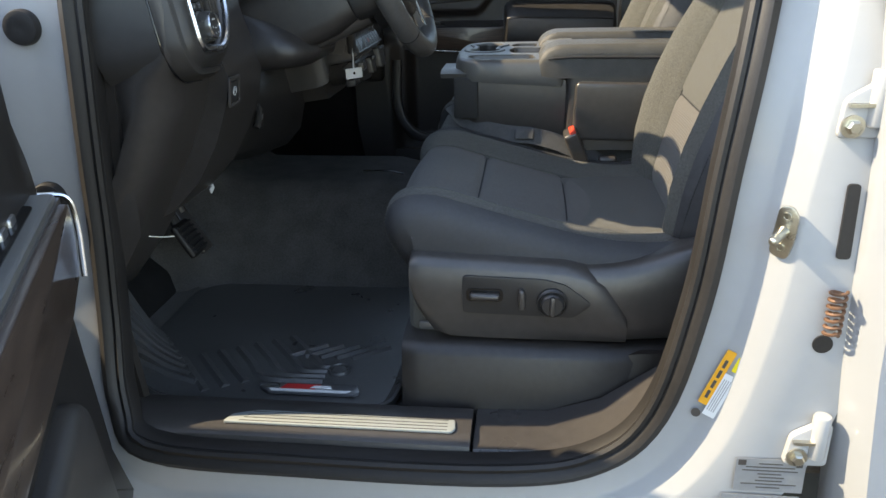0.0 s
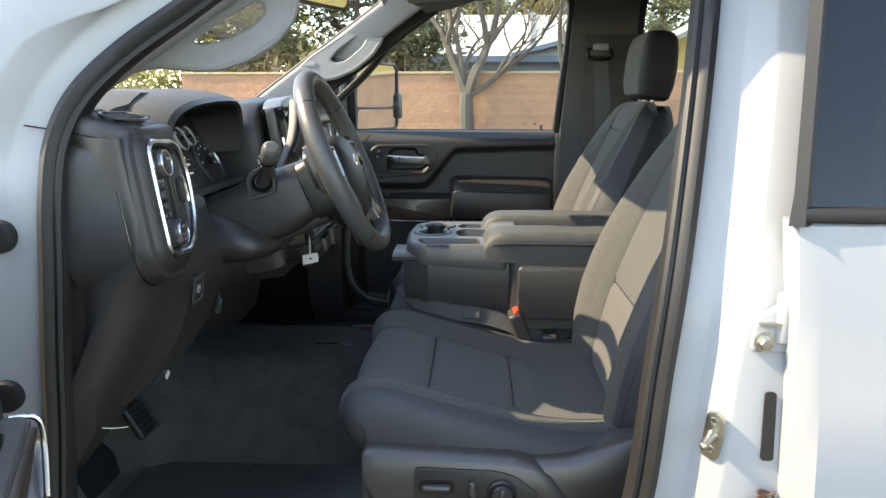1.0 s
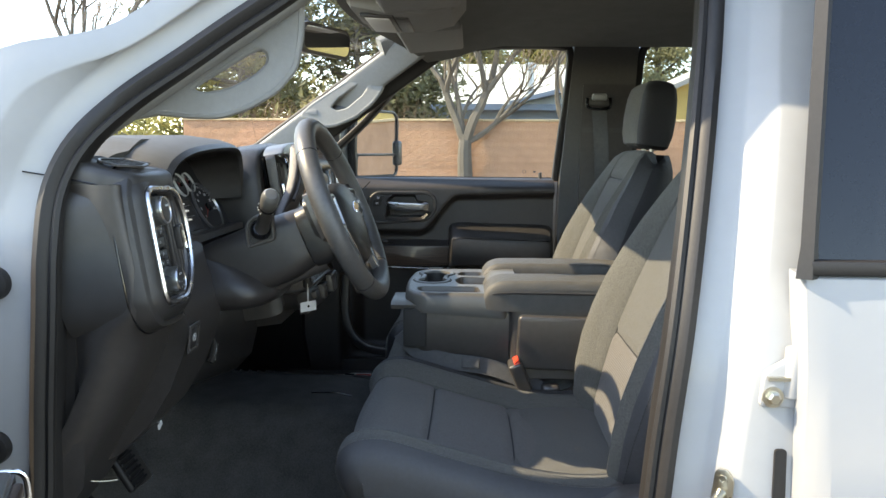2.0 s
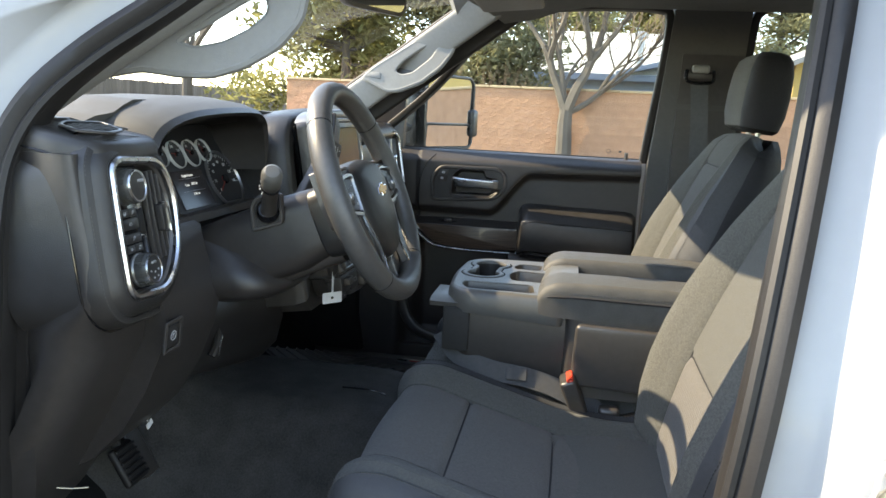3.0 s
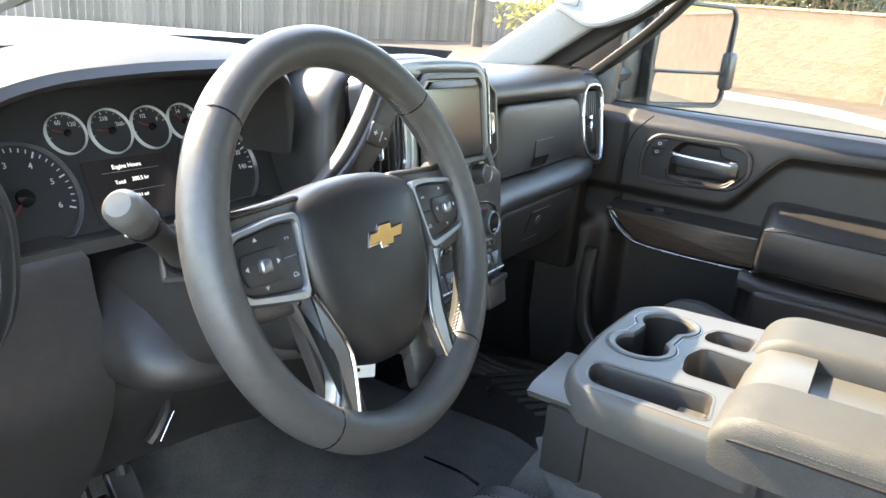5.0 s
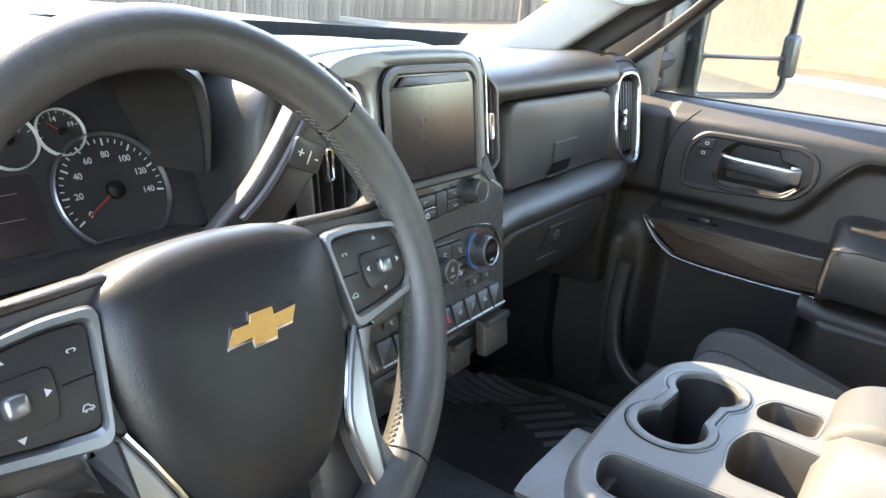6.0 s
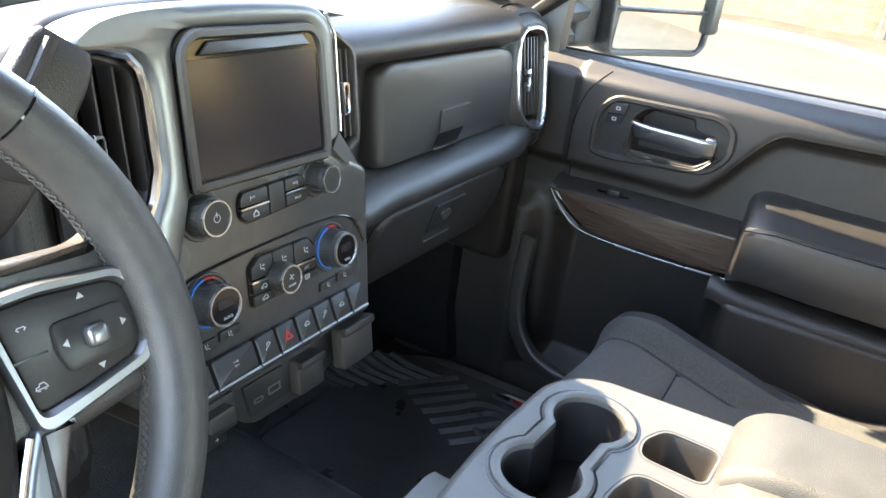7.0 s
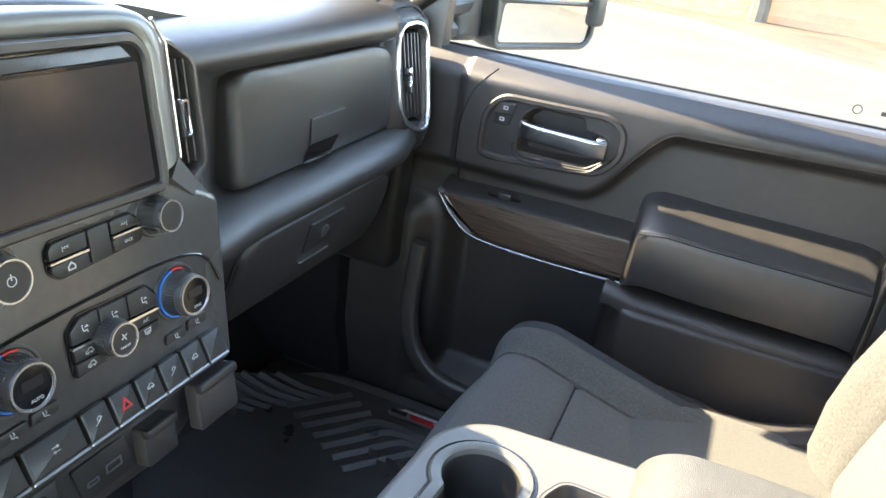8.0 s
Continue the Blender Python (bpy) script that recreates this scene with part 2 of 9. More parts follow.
FENCE = per_piece(mat("weathered_picket", (0.20, 0.17, 0.14), 0.9, vary=0.3, scale=4, grain=0.6, grain_scale=50, stretch=(1, 1, 0.15)), 0.25)


# ---- mesh tools ----
def F(o, n, up=(0, 0, 1)):
    """A local frame at o: z along n, y as near as may be to up."""
    z = Vector(n).normalized()
    x = Vector(up).cross(z).normalized()
    m = Matrix((x, z.cross(x), z)).transposed().to_4x4()
    m.translation = Vector(o)
    return m


def part(name, bm, material, parent=None, label="", smooth=35, kind=""):
    """Links a bmesh as one mesh object."""
    bmesh.ops.recalc_face_normals(bm, faces=bm.faces)
    me = bpy.data.meshes.new(name)
    bm.to_mesh(me)
    bm.free()
    me.materials.append(material)
    if smooth:
        me.polygons.foreach_set("use_smooth", [len(p.vertices) < 7 for p in me.polygons])
        me.set_sharp_from_angle(angle=radians(smooth))
    ob = new(name, me)
    if parent is not None:
        ob.parent = parent
        ob.matrix_parent_inverse = parent.matrix_world.inverted()
    return tagged(ob, label, kind=kind)


def thing(name, at, label, category, group="", kind=""):
    ob = new(name)
    ob.location = at
    ob.empty_display_size = 0.05
    bpy.context.view_layer.update()
    return tagged(ob, label, category, group, kind)


def shape(name, bm, material, label, category, kind="", smooth=35, group=""):
    return tagged(part(name, bm, material, None, label, smooth, kind), category=category, group=group)


def join(*bms):
    out = bms[0]
    for b in bms[1:]:
        me = bpy.data.meshes.new("join")
        b.to_mesh(me)
        out.from_mesh(me)
        bpy.data.meshes.remove(me)
        b.free()
    return out


def moved(bm, m):
    bmesh.ops.transform(bm, matrix=m, verts=bm.verts)
    return bm


def rbox(sx, sy, sz, r=0.0, seg=2, m=None):
    """A box of the given size about its centre, with rounded edges."""
    bm = bmesh.new()
    bmesh.ops.create_cube(bm, size=1)
    for v in bm.verts:
        v.co = Vector((v.co.x * sx, v.co.y * sy, v.co.z * sz))
    if r:
        bmesh.ops.bevel(bm, geom=bm.edges[:], offset=min(r, 0.49 * min(sx, sy, sz)), segments=seg, profile=0.5, affect="EDGES")
    return moved(bm, m) if m else bm


def bounds(x0, x1, y0, y1, z0, z1, r=0.0, seg=2):
    return rbox(x1 - x0, y1 - y0, z1 - z0, r, seg, Matrix.Translation(((x0 + x1) / 2, (y0 + y1) / 2, (z0 + z1) / 2)))


def rpoly(pts, r, seg=5):
    """A polygon with rounded corners; r: one radius or one for each corner."""
    out, n = [], len(pts)
    rs = r if isinstance(r, (list, tuple)) else [r] * n
    for i in range(n):
        p, a, b = Vector(pts[i]), Vector(pts[i - 1]), Vector(pts[(i + 1) % n])
        u, v = (a - p), (b - p)
        k = min(rs[i], 0.48 * u.length, 0.48 * v.length)
        if k <= 0:
            out.append(p.copy())
            continue
        s, e = p + u.normalized() * k, p + v.normalized() * k
        for j in range(seg + 1):
            t = j / seg
            out.append((1 - t) ** 2 * s + 2 * t * (1 - t) * p + t * t * e)
    return [tuple(q) for q in out]


def rrect(w, h, r, seg=5, cx=0, cy=0):
    return rpoly([(cx - w / 2, cy - h / 2), (cx + w / 2, cy - h / 2), (cx + w / 2, cy + h / 2), (cx - w / 2, cy + h / 2)], r, seg)


def offset(pts, k):
    n = len(pts)
    c = Vector((sum(p[0] for p in pts) / n, sum(p[1] for p in pts) / n))
    out = []
    for i in range(n):
        d = Vector(pts[(i + 1) % n]) - Vector(pts[i - 1])
        nn = Vector((d.y, -d.x))
        nn = nn.normalized() if nn.length > 1e-9 else Vector((0, 0))
        if nn.dot(Vector(pts[i]) - c) < 0:
            nn = -nn
        out.append(tuple(Vector(pts[i]) + nn * k))
    return out


def circle(r, n=32, cx=0, cy=0):
    return [(cx + r * math.cos(2 * math.pi * i / n), cy + r * math.sin(2 * math.pi * i / n)) for i in range(n)]


def loft(loops, caps=True, closed=True, around=False):
    """Joins rows of points of equal length into a skin. closed: each row is a ring; around: the last row meets the first."""
    bm = bmesh.new()
    rows = [[bm.verts.new(p) for p in loop] for loop in loops]
    n = len(rows[0])
    pairs = list(zip(rows, rows[1:])) + ([(rows[-1], rows[0])] if around else [])
    for a, b in pairs:
        for i in range(n if closed else n - 1):
            bm.faces.new((a[i], a[(i + 1) % n], b[(i + 1) % n], b[i]))
    if caps and closed and not around:
        bm.faces.new(rows[0][::-1])
        bm.faces.new(rows[-1])
    return bm


def prism(pts, h, m=None, bevel=0.0, seg=2, z0=0.0):
    """A polygon given in the local x and y, raised by h along the local z, its upper edge rounded."""
    loops = [[(x, y, z0) for x, y in pts]]
    if bevel:
        n = len(pts)
        turn = 1 if sum(pts[i - 1][0] * pts[i][1] - pts[i][0] * pts[i - 1][1] for i in range(n)) > 0 else -1

        def inset(k):
            out = []
            for i in range(n):
                p, a, b = Vector(pts[i]), Vector(pts[i - 1]), Vector(pts[(i + 1) % n])
                d = (b - a)
                nn = Vector((d.y, -d.x))
                if nn.length > 1e-9:
                    nn.normalize()
                out.append(p - nn * (k * turn))
            return out
        for j in range(seg + 1):
            a = j / seg * math.pi / 2
            loops.append([(p.x, p.y, z0 + h - bevel + bevel * math.sin(a)) for p in inset(bevel * (1 - math.cos(a)))])
    else:
        loops.append([(x, y, z0 + h) for x, y in pts])
    bm = loft(loops)
    return moved(bm, m) if m else bm


def collar(outer, inner, h, m=None, z0=0.0, bevel=0.0):
    """A flat ring between two outlines with the same number of points."""
    if bevel:
        mid = lambda a, b, k: [(x + (u - x) * k, y + (v - y) * k) for (x, y), (u, v) in zip(a, b)]
        o2, i2 = mid(outer, inner, 0.25), mid(outer, inner, 0.75)
        rows = [[(x, y, z0) for x, y in outer], [(x, y, z0 + h - bevel) for x, y in outer], [(x, y, z0 + h) for x, y in o2],
                [(x, y, z0 + h) for x, y in i2], [(x, y, z0 + h - bevel) for x, y in inner], [(x, y, z0) for x, y in inner]]
    else:
        rows = [[(x, y, z0) for x, y in outer], [(x, y, z0 + h) for x, y in outer], [(x, y, z0 + h) for x, y in inner], [(x, y, z0) for x, y in inner]]
    bm = loft(rows, around=True)
    return moved(bm, m) if m else bm


def lathe(profile, n=32, m=None):
    """A turned body: profile of (radius, height) along the local z."""
    bm = loft([[(r * math.cos(2 * math.pi * i / n), r * math.sin(2 * math.pi * i / n), h) for i in range(n)] for r, h in profile])
    return moved(bm, m) if m else bm


def curve(pts, steps=8, closed=False):
    """A smooth line through points."""
    p = [Vector(q) for q in pts]
    n = len(p)
    out = []
    for i in range(n if closed else n - 1):
        a, b = p[i], p[(i + 1) % n]
        pa = p[i - 1] if (i > 0 or closed) else a * 2 - b
        nb = p[(i + 2) % n] if (i + 2 < n or closed) else b * 2 - a
        for j in range(steps):
            t = j / steps
            out.append(0.5 * (2 * a + (b - pa) * t + (2 * pa - 5 * a + 4 * b - nb) * t * t + (3 * a - pa - 3 * b + nb) * t ** 3))
    if not closed:
        out.append(p[-1])
    return out


def sweep(path, section, closed=False, up=None, scale=None):
    """Carries a section, given in the sideways and upward direction of the path, along it."""
    p = [Vector(q) for q in path]
    n = len(p)
    rows = []
    side = None
    for i in range(n):
        d = (p[(i + 1) % n] - p[i - 1]) if (closed or 0 < i < n - 1) else (p[1] - p[0] if i == 0 else p[-1] - p[-2])
        d.normalize()
        if up is not None:
            side = d.cross(Vector(up)).normalized()
        elif side is None:
            side = d.orthogonal().normalized()
        else:
            side = (side - d * side.dot(d)).normalized()
        v = side.cross(d)
        k = scale[i] if scale else 1.0
        rows.append([p[i] + side * (x * k) + v * (y * k) for x, y in section])
    return loft(rows, caps=not closed, around=closed)


def tube(path, r, n=8, closed=False, scale=None):
    return sweep(path, circle(r, n), closed, None, scale)


def stitches(path, gap=0.006, r=0.0007, lift=(0, 0, 0)):
    """A row of thread stitches along a line."""
    p = [Vector(q) + Vector(lift) for q in path]
    bm = bmesh.new()
    left = 0.0
    for a, b in zip(p, p[1:]):
        d = b - a
        L = d.length
        if L < 1e-6:
            continue
        d.normalize()
        s = left
        while s < L:
            c = a + d * s
            side = d.orthogonal().normalized() * r
            other = d.cross(side)
            e = c + d * gap * 0.6
            ring = [[bm.verts.new(q + x) for x in (side, other, -side, -other)] for q in (c, e)]
            for i in range(4):
                bm.faces.new((ring[0][i], ring[0][(i + 1) % 4], ring[1][(i + 1) % 4], ring[1][i]))
            bm.faces.new(ring[0][::-1])
            bm.faces.new(ring[1])
            s += gap
        left = s - L
    return bm


def sheet(fn, nu, nv, thick=0.0):
    """A skin fn(u, v) for u, v from 0 to 1, with a thickness."""
    bm = loft([[fn(i / nu, j / nv) for j in range(nv + 1)] for i in range(nu + 1)], closed=False)
    if thick:
        bmesh.ops.recalc_face_normals(bm, faces=bm.faces)
        bmesh.ops.solidify(bm, geom=bm.faces[:], thickness=thick)
    return bm


def words(text, size, m, material, parent, align="CENTER", name="lettering"):
    """Lettering as a flat mesh, in the local x and y of m."""
    c = bpy.data.curves.new("text", "FONT")
    c.body, c.size, c.align_x, c.align_y, c.extrude = text, size, align, "CENTER", 0.0002
    ob = bpy.data.objects.new("text", c)
    me = bpy.data.meshes.new_from_object(ob)
    bpy.data.objects.remove(ob)
    bpy.data.curves.remove(c)
    me.transform(m)
    me.materials.clear()
    me.materials.append(material)
    o = new(name, me)
    o.parent = parent
    o.matrix_parent_inverse = parent.matrix_world.inverted()
    return o


def smooth01(t):
    t = min(1, max(0, t))
    return t * t * (3 - 2 * t)


def lerp(a, b, t):
    return a + (b - a) * t


def table(x, pts):
    """A value between the given (place, value) pairs."""
    if x <= pts[0][0]:
        return pts[0][1]
    for (a, u), (b, v) in zip(pts, pts[1:]):
        if x <= b:
            return lerp(u, v, smooth01((x - a) / (b - a)))
    return pts[-1][1]


YC = 1.606   # the middle of the cab
MIR = lambda y: 2 * YC - y


# ---- outside: ground, wall, trees, houses ----
def ground_height(x, y):
    return 0.2 * smooth01((y - 3.0) / 9.0)


bm = bmesh.new()
bmesh.ops.create_grid(bm, x_segments=60, y_segments=60, size=1)
for v in bm.verts:
    v.co = Vector((math.copysign(abs(v.co.x) ** 3, v.co.x) * 900, math.copysign(abs(v.co.y) ** 3, v.co.y) * 900, 0))
    v.co.z = ground_height(v.co.x, v.co.y)
shape("ground", bm, ASPHALT, "sunlit worn pale asphalt parking lot", "ground", "structure", 0)


def kerb_y(x):
    return 17.5 - 1.1 * smooth01((x + 4.5) / 4.0) - 3.6 * smooth01((x + 1.4) / 3.8)


bm = loft([[(x, kerb_y(x), 0.15), (x, kerb_y(x) + 0.015, 0.33), (x, kerb_y(x) + 0.16, 0.34), (x, kerb_y(x) + 0.18, 0.15)] for x in [-30, -14, -6] + [-4.6 + 0.3 * i for i in range(25)] + [5, 14, 34]])
shape("kerb", bm, CONCRETE, "pale concrete kerb between asphalt and planting bed", "kerb", "structure")


def soil(u, v):
    x = lerp(-30, 34, u)
    k = kerb_y(x) + 0.16
    y = lerp(k, 60, v ** 3)
    return (x, y, 0.315 + 0.05 * noise.noise(Vector((x * 0.8, y * 0.8, 0))) * min(1, v * 20))


shape("planting_bed", sheet(soil, 110, 40), SOIL, "dry brown mulch and soil bed along the wall", "soil", "structure", 60)

# block wall
WALL_Y, COURSES = 19.2, 11
wall = thing("block_wall", (0, WALL_Y, 0.08), "tall salmon split-face concrete block wall with a pale cap", "wall", kind="structure")
part("mortar_core", bounds(-7.4, 80, WALL_Y + 0.02, WALL_Y + 0.19, 0.05, 2.08), BLOCK, wall)
part("coping", join(*[bounds(-7.42 + i * 0.82, -7.42 + i * 0.82 + 0.81, WALL_Y - 0.03, WALL_Y + 0.22, 2.08, 2.14, 0.01, 1) for i in range(106)]), CAP, wall, "pale sandy coping course")

side_wall = thing("block_wall", (20, 8.9, 0.08), "salmon split-face block wall closing the parking lot behind the truck", "wall", kind="structure")
part("mortar_core", bounds(9, 42, 8.9, 9.1, 0.0, 2.08), BLOCK, side_wall)
part("coping", join(*[bounds(9 + i * 0.82, 9 + i * 0.82 + 0.81, 8.85, 9.15, 2.08, 2.14, 0.01, 1) for i in range(40)]), CAP, side_wall, "pale sandy coping course")
tan_back = thing("tan_house", (20, 15, 0), "tan-yellow stucco house behind the side wall", "house")
part("wall", bounds(14, 30, 13, 19, 0, 4.2), YELLOWW, tan_back)
part("roof", loft([[(13.4, 12.4, 4.1), (13.4, 19.6, 4.1), (13.4, 19.6, 4.25), (13.4, 16, 5.6), (13.4, 12.4, 4.25)], [(30.6, 12.4, 4.1), (30.6, 19.6, 4.1), (30.6, 19.6, 4.25), (30.6, 16, 5.6), (30.6, 12.4, 4.25)]]), CONCRETE, tan_back)

# houses beyond the wall
house = thing("blue_house", (2, 30, 0), "blue-grey house with a pale low roof beyond the wall", "house")
part("wall", bounds(-2.2, 6.2, 30, 36, 0, 3.05), BLUEW, house)
bm = loft([[(-2.8, 29.4, 3.0), (6.6, 29.4, 3.0), (6.6, 34, 5.0), (-1.2, 34, 5.0)], [(-2.8, 29.4, 3.12), (6.6, 29.4, 3.12), (6.6, 34, 5.12), (-1.2, 34, 5.12)]])
part("roof", bm, ROOFW, house, "pale flat-pitched roof")
part("fascia", bounds(-2.9, 6.7, 29.34, 29.4, 2.88, 3.12), BLUEW, house)
flue = part("flue_pipe", lathe([(0.17, 3.0), (0.17, 4.45)], 16, Matrix.Translation((2.75, 29.9, 0))), GALV, house, "galvanised flue pipe")
part("flue_cap", lathe([(0.2, 4.45), (0.27, 4.52), (0.27, 4.66), (0.12, 4.75)], 16, Matrix.Translation((2.75, 29.9, 0))), GALV, flue)
part("dormer", loft([[(1.9, 28.9, 3.05), (1.9, 28.9, 3.2), (4.6, 28.9, 3.9), (4.6, 28.9, 3.7)], [(1.9, 30.5, 3.05), (1.9, 30.5, 3.2), (4.6, 30.5, 3.9), (4.6, 30.5, 3.7)]]), BLUEW, house)

house2 = thing("tan_house", (11, 30, 0), "tan-yellow stucco house with a gable roof and small window", "house")
bm = loft([[(8.4, 30, 0), (18, 30, 0), (18, 30, 3.6), (12.6, 30, 5.6), (8.4, 30, 3.75)], [(8.4, 38, 0), (18, 38, 0), (18, 38, 3.6), (12.6, 38, 5.6), (8.4, 38, 3.75)]])
part("wall", bm, YELLOWW, house2)
bm = loft([[(7.8, 29.4, 3.7), (12.6, 29.4, 5.85), (18.5, 29.4, 3.7), (18.5, 29.4, 3.55), (12.6, 29.4, 5.65), (7.8, 29.4, 3.5)],
           [(7.8, 38.4, 3.7), (12.6, 38.4, 5.85), (18.5, 38.4, 3.7), (18.5, 38.4, 3.55), (12.6, 38.4, 5.65), (7.8, 38.4, 3.5)]])
part("roof", bm, CONCRETE, house2)
win = part("window", bounds(9.3, 10.3, 29.93, 30.0, 2.35, 3.15, 0.02, 1), WHITE, house2)
part("pane", bounds(9.42, 10.18, 29.91, 29.93, 2.45, 3.05), TINT, win)

# wooden fence beyond the wall's end
fence = thing("picket_fence", (-14, 20, 0), "weathered grey-brown wooden board fence", "fence")
part("rail", join(bounds(-15.05, -14.95, 2, 40, 0.5, 0.6), bounds(-15.05, -14.95, 2, 40, 1.5, 1.6)), FENCE, fence)
PICKET = []
random.seed(5)
for k in range(5):
    h, bm = 1.95 + random.uniform(-0.06, 0.06), bmesh.new()
    vs = [bm.verts.new((x, yy, z)) for x in (0, 0.03) for yy, z in ((0, 0.03), (0.165, 0.03), (0.165, h - 0.04), (0.12, h), (0.045, h), (0, h - 0.04))]
    bm.faces.new(vs[:6])
    bm.faces.new(vs[6:][::-1])
    for j in range(6):
        bm.faces.new((vs[j], vs[(j + 1) % 6], vs[6 + (j + 1) % 6], vs[6 + j]))
    me = bpy.data.meshes.new("picket")
    bm.to_mesh(me)
    bm.free()
    me.materials.append(FENCE)
    PICKET.append(me)
for i in range(190):
    ob = new("picket", random.choice(PICKET))
    ob.parent, ob.matrix_parent_inverse = fence, fence.matrix_world.inverted()
    ob.location = (-14.95, 3 + i * 0.19, 0)


# ---- trees ----
def branch(start, d, length, r, depth, rng, limbs, twigs, spread=0.5, up=0.15):
    """Grows one limb and, from it, the next ones."""
    pts, p = [Vector(start)], Vector(start)
    d = Vector(d).normalized()
    n = 5 if depth > 1 else 4
    for i in range(n):
        d = (d + Vector((rng.uniform(-1, 1), rng.uniform(-1, 1), rng.uniform(-0.6, 1) * 0.7)) * 0.16 + Vector((0, 0, up * 0.15))).normalized()
        p = p + d * length / n
        pts.append(p.copy())
    (limbs if depth > 1 else twigs).append((pts, r, r * (0.6 if depth > 1 else 0.35)))
    if depth <= 0:
        return
    for k in range(3 if depth > 2 else 4):
        i = rng.randint(2, n) if k else n
        side = Vector((rng.uniform(-1, 1), rng.uniform(-1, 1), rng.uniform(-0.2, 0.9)))
        branch(pts[i], d * (1 - spread) + side * spread, length * rng.uniform(0.6, 0.82), r * 0.56, depth - 1, rng, limbs, twigs, spread, up)


def limb_mesh(list_of, sides):
    bm = bmesh.new()
    for pts, r0, r1 in list_of:
        n = len(pts)
        rows = []
        side = None
        for i, p in enumerate(pts):
            d = (pts[min(i + 1, n - 1)] - pts[max(i - 1, 0)]).normalized()
            side = d.orthogonal().normalized() if side is None else (side - d * side.dot(d)).normalized()
            o = d.cross(side)
            r = lerp(r0, r1, i / (n - 1))
            rows.append([bm.verts.new(p + side * r * math.cos(a) + o * r * math.sin(a)) for a in (2 * math.pi * j / sides for j in range(sides))])
        for a, b in zip(rows, rows[1:]):
            for j in range(sides):
                bm.faces.new((a[j], a[(j + 1) % sides], b[(j + 1) % sides], b[j]))
    return bm


def bare_tree(name, at, label, seed, height, trunk_r, arms, depth=4):
    rng = random.Random(seed)
    tree = thing(name, at, label, "tree")
    x, y, z = at
    limbs, twigs = [], []
    trunk = [Vector((x, y, z - 0.1)), Vector((x + 0.01, y, z + 0.5)), Vector((x - 0.01, y, z + 1.1)), Vector((x, y, z + height))]
    bm = limb_mesh([(curve(trunk, 4), trunk_r * 1.15, trunk_r * 0.85)], 10)
    part("trunk", bm, BARK, tree)
    for d, length, r in arms:
        branch((x, y, z + height - 0.08), d, length, r, depth, rng, limbs, twigs)
    part("limbs", limb_mesh(limbs, 6), BARK, tree)
    part("crown", limb_mesh(twigs, 3), TWIG, tree, "leafless grey-brown twigs", 0)
    return tree


bare_tree("bare_tree", (0.30, 18.93, 0.12), "leafless tree with a forked pale grey trunk before the wall", 11, 1.48, 0.19,
          [((-0.42, 0.1, 1), 1.7, 0.13), ((0.22, -0.1, 1), 1.7, 0.15), ((0.95, 0.15, 0.42), 1.5, 0.08), ((-0.12, 0.3, 1), 1.4, 0.10)], 4)
bare_tree("bare_tree", (-13.5, 8.0, 0.0), "leafless tree standing by the board fence", 3, 1.6, 0.16, [((-0.3, 0.2, 1), 2.4, 0.1), ((0.4, -0.1, 1), 2.3, 0.1), ((0.1, 0.6, 0.8), 2, 0.08)], 3)


def leafy(name, at, label, seed, height, radius, leaf, count=2600, leafsize=0.16, base=0.15, cone=0.6, material=LEAF):
    """A trunk with limbs and a crown of many small sprays, uneven and with gaps."""
    rng = random.Random(seed)
    tree = thing(name, at, label, "tree")
    x, y, z = at
    part("trunk", limb_mesh([(curve([Vector((x, y, z - 0.1)), Vector((x + 0.1, y, z + height * 0.4)), Vector((x, y + 0.1, z + height * 0.95))], 6), 0.05 * height / 2 + 0.05, 0.03)], 8), BARK, tree)
    limbs, tips = [], []
    for i in range(42):
        t = rng.uniform(base, 0.96)
        a = rng.uniform(0, 2 * math.pi)
        reach = radius * (1 - cone * t) * rng.uniform(0.55, 1.1) * (1 if t > 0.1 else 0.6)
        s = Vector((x, y, z + height * t))
        e = s + Vector((math.cos(a) * reach, math.sin(a) * reach, reach * rng.uniform(-0.05, 0.5)))
        m = (s + e) / 2 + Vector((0, 0, -0.06 * reach))
        limbs.append((curve([s, m, e], 3), 0.012 * height, 0.01))
        for k in range(5):
            f = rng.uniform(0.45, 1.05)
            tips.append(s.lerp(e, f) + Vector((rng.gauss(0, 0.12), rng.gauss(0, 0.12), rng.gauss(0, 0.12))) * reach)
    part("limbs", limb_mesh(limbs, 5), BARK, tree)
    bm = bmesh.new()
    for i in range(count):
        c = rng.choice(tips)
        p = c + Vector((rng.gauss(0, 1), rng.gauss(0, 1), rng.gauss(0, 0.8))) * radius * 0.11
        d = Vector((rng.gauss(0, 1), rng.gauss(0, 1), rng.gauss(0, 0.7))).normalized()
        o = d.orthogonal().normalized()
        s = leafsize * rng.uniform(0.5, 1.4)
        q = [p - d * s * 0.6, p + o * s * 0.22, p + d * s * 0.8, p - o * s * 0.22 + d.cross(o) * s * 0.1]
        vs = [bm.verts.new(v) for v in q]
        bm.faces.new(vs)
    part("crown", bm, leaf, tree, "", 0)
    return tree


